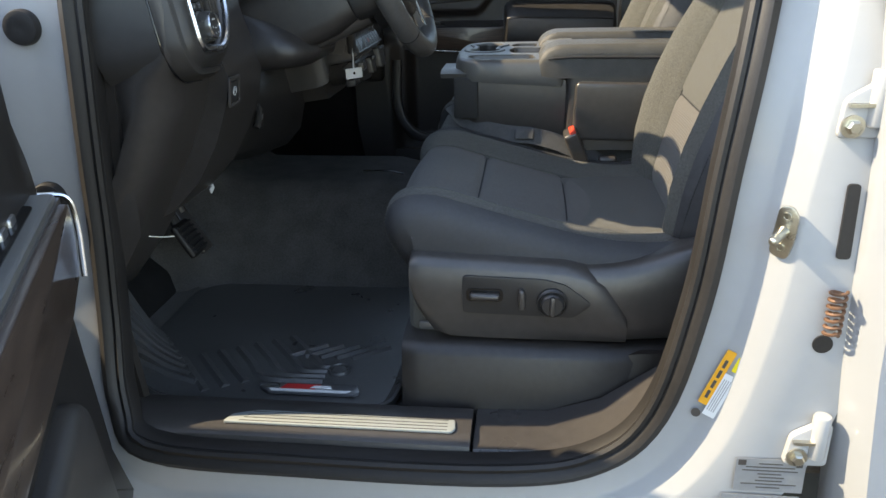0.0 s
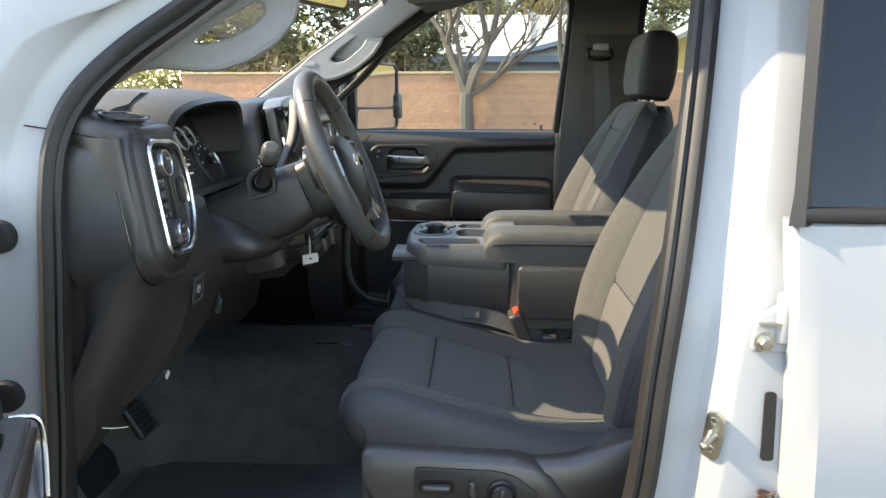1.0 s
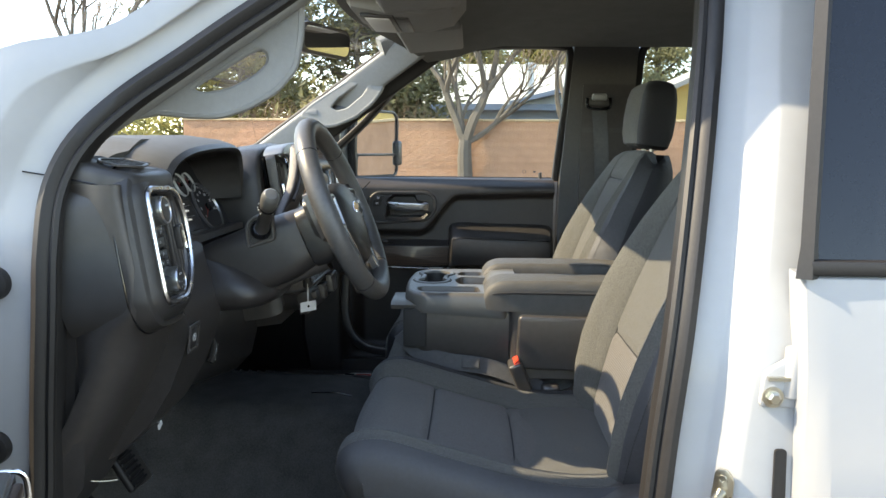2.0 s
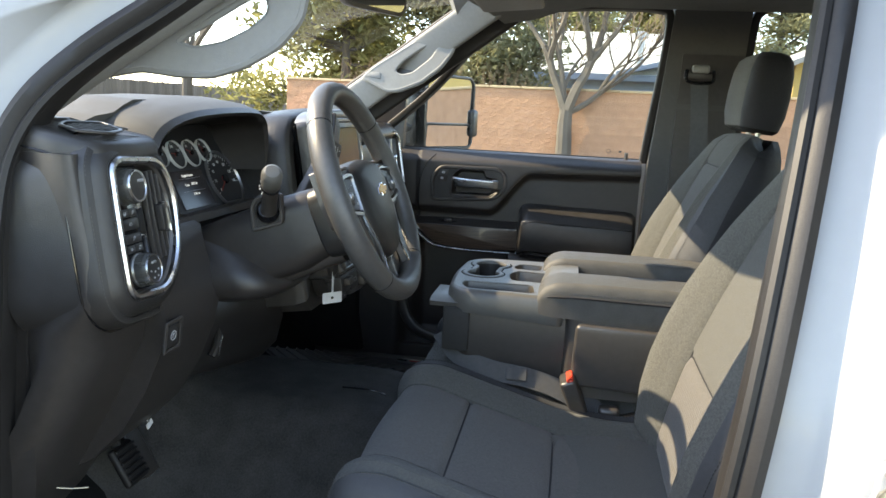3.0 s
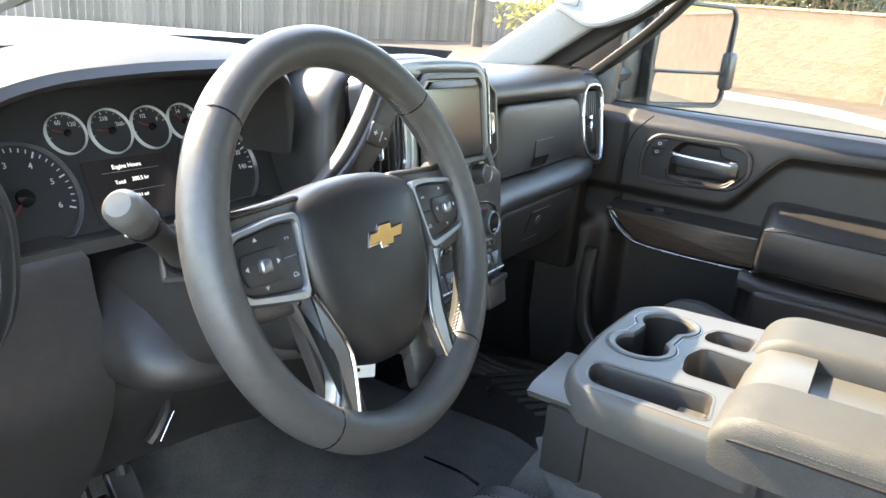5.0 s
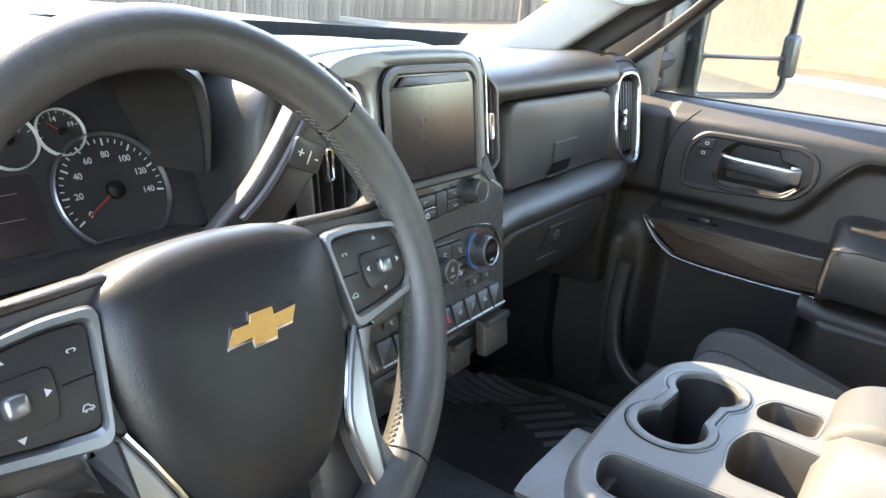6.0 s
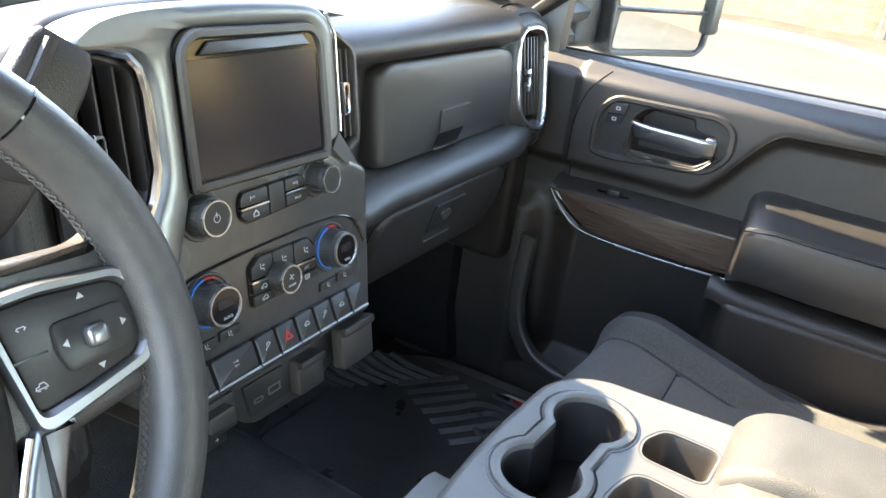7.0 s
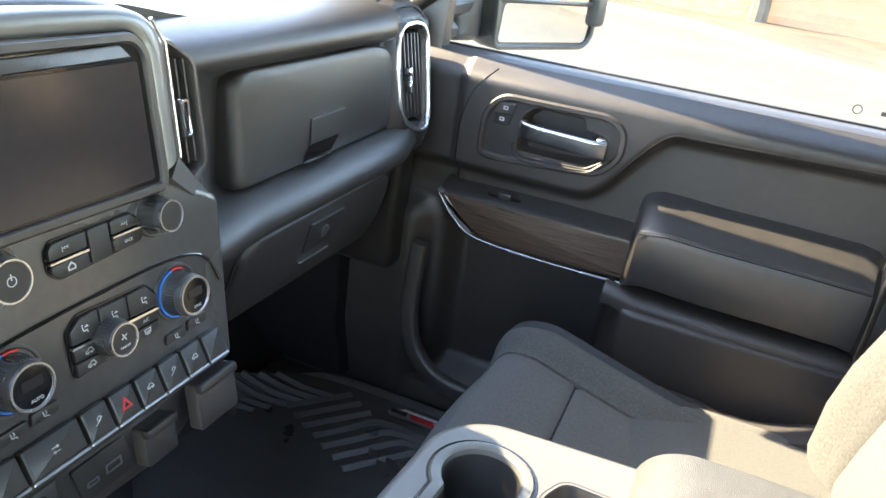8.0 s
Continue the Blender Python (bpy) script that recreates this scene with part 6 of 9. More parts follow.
# climate controls
part("climate_groove", tube([CS @ Vector((p.x, p.y, 0.0008)) for p in curve([(-0.135, -0.090, 0), (-0.122, -0.066, 0), (-0.10, -0.0545, 0), (-0.06, -0.051, 0), (0.0, -0.049, 0), (0.06, -0.0485, 0), (0.10, -0.053, 0), (0.122, -0.066, 0), (0.134, -0.090, 0)], 5)], 0.0015, 6), GLOSSY, dash)
for u, t_ in ((-0.086, "AUTO"), (0.077, "SYNC")):
    k = knob(cs(u, -0.080), 0.0190, 0.022, dash, GLOSSY, PULL, 48, "temperature_knob", "large temperature knob with blue and red ring")
    words(t_, 0.0036, cs(u + 0.001, -0.090, 0.0226), DIALTXT, k)
    part("display", prism(rrect(0.017, 0.008, 0.002), 0.0003, cs(u, -0.077, 0.0223)), SCREEN, k)
    arcs = [(BLUEP, 100, 262, "blue_arc"), (REDP, 66, 98, "red_arc")]
    for material, a0, a1, nm in arcs:
        rows = []
        for i in range(21):
            a = radians(lerp(a0, a1, i / 20))
            rows.append([CS @ Vector((u + q * math.cos(a), -0.080 + q * math.sin(a), z)) for q, z in ((0.0228, 0.0), (0.0228, 0.0035), (0.0211, 0.0035), (0.0211, 0.0))])
        part(nm, loft(rows), material, k)
    part("knob_well", collar(circle(0.0262, 40), circle(0.0232, 40), 0.002, cs(u, -0.080), 0, 0.001), PLASTIC_B, k)
    for i in (-1, 1):
        b = part("seat_heat_button", prism(rpoly([(-0.0125, -0.0050), (0.0125, -0.0040), (0.0125, 0.0050), (-0.0110, 0.0045)], 0.002), 0.0035, cs(u + i * 0.0135 + 0.004, -0.117 + 0.001 * i), 0.001), BUTTON, dash)
        part("symbol", icon("seat", cs(u + i * 0.0135 + 0.004, -0.117 + 0.001 * i, 0.0036), 0.8, 0.8), DIALTXT, b)
CLIM = rpoly([(-0.038, -0.066), (-0.026, -0.0570), (0.042, -0.0590), (0.052, -0.0700), (0.050, -0.1020), (-0.038, -0.1045)], 0.004, 4)
part("button_well", prism(offset(CLIM, 0.001), 0.002, cs(0, 0, -0.0005)), GLOSSY, dash)
for pts, t_ in (([(-0.0365, -0.0775), (-0.0095, -0.0785), (-0.0095, -0.0585), (-0.0255, -0.0585), (-0.0365, -0.0665)], "vent"), ([(-0.0080, -0.0785), (0.0190, -0.0795), (0.0190, -0.0597), (-0.0080, -0.0590)], "vent"), ([(0.0205, -0.0795), (0.0500, -0.0805), (0.0500, -0.0708), (0.0415, -0.0602), (0.0205, -0.0598)], "vent"),
                ([(-0.0365, -0.0815), (-0.0100, -0.0825), (-0.0100, -0.0925), (-0.0365, -0.0920)], "car"), ([(-0.0365, -0.0932), (-0.0100, -0.0937), (-0.0100, -0.1032), (-0.0365, -0.1038)], "car"), ([(0.0060, -0.0835), (0.0495, -0.0845), (0.0490, -0.0925), (0.0060, -0.0925)], "A/C"), ([(0.0060, -0.0937), (0.0490, -0.0937), (0.0488, -0.1012), (0.0060, -0.1028)], "screen")):
    b = part("button", prism(rpoly(pts, 0.0015, 3), 0.0045, CS, 0.001), BUTTON, dash)
    cx, cy = sum(p[0] for p in pts) / len(pts), sum(p[1] for p in pts) / len(pts)
    if t_ == "A/C":
        words("A/C", 0.0042, cs(cx + 0.008, cy, 0.0047), DIALTXT, b)
    else:
        part("symbol", icon(t_, cs(cx + (0.008 if t_ == "screen" else 0), cy, 0.0046), 0.95, 0.8), DIALTXT, b)
part("bright_strip", prism([(-0.0380, -0.0788), (0.0515, -0.0818), (0.0515, -0.0838), (-0.0380, -0.0808)], 0.0058, CS), CHROME, dash)
k = knob(cs(-0.003, -0.0845), 0.0148, 0.020, dash, BUTTON, PULL, label="fan speed knob")
words("ON/OFF", 0.0028, cs(-0.003, -0.0905, 0.0204), DIALTXT, k)
part("symbol", icon("fan", cs(-0.003, -0.082, 0.0204), 0.9, 1.2), DIALTXT, k)

# row of toggles with a bright edge
TG = CS @ Matrix.Translation((0, -0.147, 0.0)) @ Matrix.Rotation(radians(-24), 4, "X")
part("toggle_shelf", moved(rbox(0.262, 0.040, 0.05, 0.006, 3, Matrix.Translation((-0.003, 0.0, -0.021))), TG), PLASTIC_B, dash)
widths = [0.028, 0.052, 0.0275, 0.0275, 0.0275, 0.0275, 0.0275, 0.0275]
u = -0.126
for i, w in enumerate(widths):
    b = part("toggle", prism(rrect(w - 0.0025, 0.026, 0.002, 3, u + w / 2, 0.0), 0.011, TG @ Matrix.Rotation(radians(7), 4, "X"), 0.0025), BUTTON, dash)
    part("bright_edge", moved(rbox(w - 0.002, 0.0028, 0.0035, 0.0006, 1, Matrix.Translation((u + w / 2, -0.0145, 0.0085 if i % 2 else 0.0080))), TG), SATIN, b)
    m = TG @ Matrix.Rotation(radians(7), 4, "X") @ Matrix.Translation((u + w / 2, 0.001, 0.0112))
    if i == 3:
        part("symbol", collar([(-0.006, -0.005), (0.006, -0.005), (0.0, 0.006)], [(-0.0028, -0.0032), (0.0028, -0.0032), (0.0, 0.0018)], 0.0003, m), REDP, b, "red hazard triangle")
    elif i in (1, 2, 4, 5, 6):
        part("symbol", icon({1: "arrows", 2: "hill", 4: "car", 5: "hill", 6: "car"}[i], m, 0.9), DIALTXT, b)
    u += w
# lower part: sockets and covers
low = part("lower_panel", prism(rpoly([(-0.074, -0.162), (0.130, -0.162), (0.122, -0.205), (0.070, -0.222), (0.050, -0.235), (-0.044, -0.230), (-0.064, -0.210)], 0.012), 0.075, cs(0, 0, -0.085), 0.006, 3), PLASTIC_B, dash)
usb = part("usb_panel", prism(rpoly([(-0.053, -0.183), (0.002, -0.183), (0.009, -0.217), (-0.046, -0.219)], 0.003), 0.003, cs(0, 0, -0.010), 0.001), BUTTON, low)
part("usb_port_small", collar(rrect(0.013, 0.0055, 0.0027, cx=-0.036, cy=-0.203), rrect(0.009, 0.0022, 0.001, cx=-0.036, cy=-0.203), 0.001, cs(0, 0, -0.0068)), SATIN, usb)
part("usb_port_large", collar(rrect(0.0175, 0.009, 0.001, cx=-0.014, cy=-0.201), rrect(0.0135, 0.0050, 0.0006, cx=-0.014, cy=-0.201), 0.001, cs(0, 0, -0.0068)), SATIN, usb)
for cx, cy, w, h in ((0.031, -0.203, 0.038, 0.038), (0.097, -0.194, 0.054, 0.048)):
    c = part("socket_cover", prism(rrect(w, h, 0.005, 4, cx, cy), 0.014, cs(0, 0, -0.010 if w < 0.04 else 0.0), 0.003), PLASTIC_B, low)
    part("cover_hinge", moved(rbox(w * 0.98, 0.010, 0.010, 0.003, 2, Matrix.Translation((cx, cy + h / 2 - 0.004, 0.004 if w < 0.04 else 0.014))), CS), BUTTON, c)
bc = part("trailer_brake_control", prism(rrect(0.058, 0.036, 0.004, cx=-0.098, cy=-0.192), 0.03, cs(0, 0, -0.03), 0.003), BUTTON, dash)
part("slider", prism(rrect(0.030, 0.016, 0.003, cx=-0.096, cy=-0.188), 0.012, cs(0, 0, 0.0), 0.002), PLASTIC, bc)
bc2 = part("trailer_gain_button", prism(rrect(0.050, 0.014, 0.002, cx=-0.100, cy=-0.220), 0.02, cs(0, 0, -0.03), 0.002), BUTTON, dash)
words("+", 0.008, cs(-0.088, -0.220, -0.0098), DIALTXT, bc2)
part("stack_body", loft([[(CS @ Vector((u, v, w)))[:] for u, v in ((-0.150, -0.175), (-0.08, -0.250), (0.09, -0.250), (0.140, -0.175), (0.150, 0.1), (-0.150, 0.1))] for w in (-0.09, -0.30)]), PLASTIC, dash)

# ---- steering column and wheel ----
col = thing("steering_column", (0.05, 1.19, 1.20), "black plastic steering column shroud with levers", "steering column")
NW = Vector((math.cos(radians(23)), 0, math.sin(radians(23))))
WC = Vector((0.215, 1.181, 1.295))
WH = F(WC, NW)
rows = []
for d, w, h, dz in ((-0.055, 0.060, 0.046, -0.018), (-0.07, 0.068, 0.054, -0.020), (-0.12, 0.074, 0.060, -0.022), (-0.18, 0.076, 0.060, -0.022), (-0.26, 0.078, 0.060, -0.022)):
    rows.append([WH @ Vector((x, y + dz, d)) for x, y in rrect(2 * w, 2 * h, 0.032, 6)])
part("shroud", loft(rows), DARKPLASTIC, col)
part("lower_shroud", loft([[WH @ Vector((x, y - 0.06, d)) for x, y in rrect(0.11, 0.06, 0.025, 5)] for d in (-0.06, -0.09, -0.16, -0.24)]), PLASTIC, col)
# left lever on its square bezel
LB = rpoly([(0.056, 1.230), (0.106, 1.246), (0.104, 1.293), (0.068, 1.290), (0.051, 1.272)], [0.006, 0.008, 0.008, 0.012, 0.012], 4)
part("lever_bezel", collar(LB, offset(LB, -0.006), 0.005, F((0, 1.1052, 0), (0, -1, 0)), 0, 0.002), PLASTIC, col)
part("lever_plate", prism(offset(LB, -0.004), 0.0015, F((0, 1.1054, 0), (0, -1, 0))), BUTTON, col)
part("lever_boot", lathe([(0.019, 0.0), (0.018, 0.004), (0.012, 0.010)], 24, F((0.080, 1.1045, 1.264), (0.2, -1, 0.35))), GLOSSY, col)
base, tip = Vector((0.080, 1.106, 1.262)), Vector((0.122, 1.018, 1.330))
ax = (tip - base)
lv = part("turn_lever", lathe([(0.016, 0.0), (0.0135, 0.008), (0.0115, 0.02), (0.011, ax.length * 0.55), (0.0130, ax.length * 0.60), (0.0138, ax.length * 0.72), (0.0142, ax.length * 0.92), (0.0135, ax.length * 0.98), (0.010, ax.length * 1.02), (0.001, ax.length * 1.025)], 24, F(base, ax)), PLASTIC_B, col, "turn signal and wiper lever")
part("lever_end", lathe([(0.0145, ax.length * 0.80), (0.0148, ax.length * 0.93), (0.0138, ax.length * 0.99), (0.0095, ax.length * 1.03), (0.001, ax.length * 1.035)], 24, F(base, ax)), TRAY, lv)
part("lever_ring", lathe([(0.0138, ax.length * 0.66), (0.0144, ax.length * 0.67), (0.0144, ax.length * 0.70), (0.0138, ax.length * 0.71)], 24, F(base, ax)), GLOSSY, lv)
part("print", join(*[rbox(0.002, 0.0012, 0.004, 0, 1, F(base, ax) @ Matrix.Rotation(a, 4, "Z") @ Matrix.Translation((0.0156, 0, ax.length * 0.64 + 0.003 * (i % 2)))) for i, a in enumerate((2.2, 2.6, 3.0, 3.4, 3.8))]), DIALTXT, lv)
# gear lever at the right
gl = curve([(0.075, 1.262, 1.262), (0.082, 1.292, 1.290), (0.088, 1.318, 1.315), (0.090, 1.342, 1.345), (0.086, 1.370, 1.380), (0.081, 1.389, 1.405)], 6)
gsec = rpoly([(-0.018, -0.009), (0.018, -0.009), (0.018, 0.009), (-0.018, 0.009)], 0.005, 4)
gs = part("gear_lever", sweep(gl, gsec, up=(1, -0.3, 0), scale=[1.0 + 0.22 * smooth01(i / 20) - 0.08 * smooth01((i - 24) / 5) - 0.35 * smooth01((i - len(gl) + 3) / 3) for i in range(len(gl))]), DOORTRIM, col, "column gear lever")
GB = F((0.1070, 1.341, 1.348), (1, -0.25, 0.05), (0, 0.42, 1))
part("gear_button", prism(rrect(0.028, 0.024, 0.004), 0.003, GB, 0.001), BUTTON, gs)
words("+ | -", 0.012, GB @ Matrix.Translation((0, 0, 0.0032)), DIALTXT, gs)
part("gear_edge", sweep([p + Vector((0.010, -0.012, 0.004)) for p in gl[8:]], circle(0.004, 8)), DOORTRIM, gs)
# ignition with key and paper tag
part("ignition", lathe([(0.020, 0), (0.020, 0.012), (0.016, 0.014), (0.014, 0.02), (0.002, 0.02)], 24, F((0.08, 1.268, 1.215), (0.6, 0.75, 0.1))), PLASTIC_B, col)
key = thing("key_with_tag", (0.11, 1.31, 1.15), "keys with a white paper tag hanging from the ignition", "keys")
part("key", rbox(0.05, 0.006, 0.022, 0.002, 2, Matrix.Translation((0.105, 1.305, 1.205))), STEEL, key)
part("fob", rbox(0.014, 0.032, 0.055, 0.006, 3, Matrix.Translation((0.108, 1.335, 1.145)) @ Matrix.Rotation(radians(12), 4, "X")), BUTTON, key)
part("ring", tube([(0.11, 1.315 + 0.013 * math.cos(a), 1.180 + 0.013 * math.sin(a)) for a in (2 * math.pi * i / 20 for i in range(20))], 0.0012, 6, True), CHROME, key)
part("tag_strip", rbox(0.0008, 0.010, 0.075, 0, 1, Matrix.Translation((0.112, 1.328, 1.125)) @ Matrix.Rotation(radians(-4), 4, "X")), PAPER, key)
part("paper_tag", prism(rrect(0.040, 0.020, 0.002), 0.0006, F((0.114, 1.318, 1.081), (0.75, -0.65, 0.05))), PAPER, key)
part("tag_hole", lathe([(0.0026, 0), (0.0026, 0.0011), (0.0003, 0.0011)], 14, F((0.114, 1.318, 1.081), (0.75, -0.65, 0.05))), GLOSSY, key)

wheel = thing("steering_wheel", WC, "black leather steering wheel with silver spokes", "steering wheel")
R = 0.161


N = 96
rows = []
for i in range(N):
    a = 2 * math.pi * i / N
    rows.append([WH @ Vector(((R + x) * math.cos(a), (R + x) * math.sin(a), y)) for x, y in ((0.0168 * math.cos(b), 0.0182 * math.sin(b)) for b in (2 * math.pi * j / 16 for j in range(16)))])
part("rim", loft(rows, around=True, caps=False), LEATHER, wheel, "black leather rim")
for deg in (138, 42, 232, 308):
    a = radians(deg)
    rows = [[WH @ Vector(((R + x) * math.cos(a + da), (R + x) * math.sin(a + da), y)) for x, y in ((0.0171 * math.cos(b), 0.0185 * math.sin(b)) for b in (2 * math.pi * j / 20 for j in range(20)))] for da in (-0.004, 0.004)]
    part("rim_seam", loft(rows), GLOSSY, wheel)
# cross stitching on the inner side of the rim
for a0, a1 in ((-52, 50), (130, 232)):
    bm = bmesh.new()
    for i in range(62):
        a = radians(lerp(a0, a1, i / 61))
        for s in (1, -1):
            p = WH @ Vector(((R - 0.0171) * math.cos(a), (R - 0.0171) * math.sin(a), 0.0030 * s))
            q = WH @ Vector(((R - 0.0171) * math.cos(a + 0.028), (R - 0.0171) * math.sin(a + 0.028), -0.0030 * s))
            bm = join(bm, tube([p, q], 0.0005, 4))
    tagged(part("stitching", bm, THREAD, wheel), kind="stuff")
part("hub_back", loft([[WH @ Vector((x, y - 0.004, d)) for x, y in rrect(2 * w, 2 * h, 0.034, 6, 0, -0.018)] for d, w, h in ((-0.082, 0.064, 0.050), (-0.074, 0.073, 0.056), (-0.050, 0.076, 0.058), (-0.034, 0.072, 0.056), (-0.026, 0.060, 0.050))]), HUBSKIN, wheel, "dark cover behind the hub")
# airbag cover: a domed shield
HUB = rpoly([(-0.078, 0.040), (-0.046, 0.051), (0.0, 0.055), (0.046, 0.051), (0.078, 0.040), (0.082, 0.012), (0.079, -0.024), (0.070, -0.056), (0.052, -0.086), (0.026, -0.107), (-0.026, -0.107), (-0.052, -0.086), (-0.070, -0.056), (-0.079, -0.024), (-0.082, 0.012)], [0.014, 0.03, 0.03, 0.03, 0.014, 0.02, 0.03, 0.03, 0.03, 0.02, 0.02, 0.03, 0.03, 0.03, 0.02], 4)
loops = [[(x * k, -0.02 + (y + 0.02) * k, z) for x, y in HUB] for k, z in ((0.97, -0.052), (1.0, -0.026), (1.0, -0.012), (0.985, -0.003), (0.95, 0.004), (0.88, 0.0095), (0.74, 0.0145), (0.5, 0.0185), (0.25, 0.0200), (0.04, 0.0203))]
part("airbag_cover", moved(loft(loops), WH), HUBSKIN, wheel, "soft black hub cover", 60)
BT = WH @ Matrix.Translation((0.002, -0.003, 0.0188)) @ Matrix.Scale(0.80, 4)
tie = [(-0.031, -0.0062), (-0.0245, 0.0050), (-0.0105, 0.0050), (-0.0085, 0.0108), (0.0105, 0.0108), (0.0105, 0.0050), (0.031, 0.0062), (0.0245, -0.0050), (0.0105, -0.0050), (0.0085, -0.0108), (-0.0105, -0.0108), (-0.0105, -0.0050)]
em = part("emblem_frame", prism(offset(tie, 0.002), 0.003, BT, 0.001), CHROME, wheel)
part("emblem", prism(offset(tie, -0.0006), 0.0012, BT @ Matrix.Translation((0, 0, 0.003))), GOLD, em, "plain gold cross-shaped emblem")
# side spokes with switches, and the two lower spokes
for s in (-1, 1):
    W = WH @ Matrix.Diagonal((s, 1, 1, 1))
    arm = part("spoke", prism(rpoly([(0.058, 0.048), (0.100, 0.046), (0.140, 0.044), (0.158, 0.052), (0.160, 0.0), (0.152, -0.034), (0.100, -0.040), (0.070, -0.034)], 0.008), 0.026, W @ Matrix.Translation((0, 0, -0.026)), 0.006, 3), PLASTIC_B, wheel)
    OUTP = rpoly([(0.073, 0.0345), (0.100, 0.0350), (0.144, 0.0300), (0.1535, 0.018), (0.152, -0.012), (0.146, -0.022), (0.112, -0.0285), (0.084, -0.034)], 0.008)
    INP = rpoly([(0.080, 0.028), (0.101, 0.0285), (0.140, 0.0240), (0.147, 0.013), (0.145, -0.008), (0.139, -0.0155), (0.110, -0.0205), (0.086, -0.0230)], 0.006)
    part("silver_trim", collar(OUTP, INP, 0.008, W @ Matrix.Translation((0, 0, -0.001)), 0, 0.003), SATIN, wheel, "satin silver spoke trim")
    sp = part("switch_pod", prism(offset(INP, -0.0008), 0.005, W @ Matrix.Translation((0, 0, -0.001)), 0.001), BUTTON, wheel)
    part("switch_divider", prism(rpoly([(0.083, 0.0035), (0.099, 0.0035), (0.099, 0.0025), (0.083, 0.0025)], 0), 0.0003, W @ Matrix.Translation((0, 0, 0.0041))), GLOSSY, sp)
    part("switch_pad", prism(rpoly([(0.103, 0.014), (0.139, 0.013), (0.142, 0.002), (0.138, -0.010), (0.105, -0.011), (0.102, 0.0)], 0.004), 0.0025, W @ Matrix.Translation((0, 0, 0.004)), 0.001), BUTTON, sp)
    part("roller", rbox(0.011, 0.011, 0.009, 0.003, 3, W @ Matrix.Translation((0.121, 0.002, 0.007))), SATIN, sp)
    for du, dv, tri in ((0.0, 0.0195, 0), (0.0, -0.0155, 2), (0.0155, 0.001, 3), (-0.0145, 0.001, 1)):
        part("symbol", prism([(-0.002, -0.0012), (0.002, -0.0012), (0.0, 0.0018)], 0.0003, W @ Matrix.Translation((0.121 + du, 0.002 + dv, 0.0042 if dv in (0.0195, -0.0155) else 0.0066)) @ Matrix.Rotation(tri * math.pi / 2, 4, "Z")), DIALTXT, sp)
    for v in (0.016, -0.011):
        part("symbol", icon("phone" if v > 0 else "car", W @ Matrix.Translation((0.091, v, 0.0042)), 0.7), DIALTXT, sp)
    # lower spoke: a boomerang from the side spoke down to the rim, its inner edge bright
    LS = [(0.082, -0.0275), (0.068, -0.054), (0.057, -0.082), (0.061, -0.112), (0.072, -0.149), (0.084, -0.146), (0.098, -0.133), (0.085, -0.112), (0.077, -0.088), (0.086, -0.060), (0.101, -0.0290)]
    part("lower_spoke", prism(rpoly(LS, [0.001, 0.02, 0.012, 0.02, 0.002, 0.002, 0.004, 0.012, 0.012, 0.02, 0.001], 4), 0.014, W @ Matrix.Translation((0, 0, -0.0085)), 0.004, 3), SATIN, wheel, "satin silver lower spoke")
    part("spoke_edge", sweep([W @ Vector((p.x - 0.001, p.y, 0.0035)) for p in curve([(0.080, -0.030, 0), (0.068, -0.054, 0), (0.0575, -0.082, 0), (0.0615, -0.112, 0), (0.072, -0.148, 0)], 6)], circle(0.0017, 6)), CHROME, wheel)
    part("spoke_back", prism(rpoly([(0.045, -0.04), (0.085, -0.03), (0.072, -0.145), (0.035, -0.152)], 0.01), 0.012, W @ Matrix.Translation((0, 0, -0.026)), 0.003), PLASTIC, wheel)


# ---- seats ----
def patch(pos, i0, i1, j0, j1, ring=0):
    """A piece of upholstery from a grid of places, its border sunk into the seam."""
    rows = []
    for i in range(i0, i1 + 1):
        rows.append([pos(i, j, 0.0065 if (i in (i0, i1) or j in (j0, j1)) else 0.0) for j in range(j0, j1 + 1)])
    return loft(rows, closed=False)


CUSH = [(0.285, 0.800), (0.262, 0.825), (0.246, 0.865), (0.247, 0.903), (0.268, 0.930), (0.305, 0.934), (0.345, 0.924), (0.39, 0.911), (0.46, 0.892), (0.53, 0.874), (0.60, 0.863), (0.67, 0.862), (0.73, 0.872), (0.76, 0.885)]
CPATH = curve([(x, 0, z) for x, z in CUSH], 5)
CYS = [-0.262, -0.264, -0.262, -0.256, -0.246, -0.234, -0.220, -0.205, -0.190, -0.175, -0.162, -0.152, -0.147, -0.1445, -0.142, -0.136, -0.12, -0.09, -0.06, -0.03, 0.0]
CYS = CYS + [-y for y in CYS[-2::-1]]
CSINK = {0: 0.105, 1: 0.060, 2: 0.036, 3: 0.020, 4: 0.009, 5: 0.002}


def near(path, key, value):
    return min(range(len(path)), key=lambda i: abs(key(path[i]) - value) + (1 if path[i].z < 0.84 else 0))


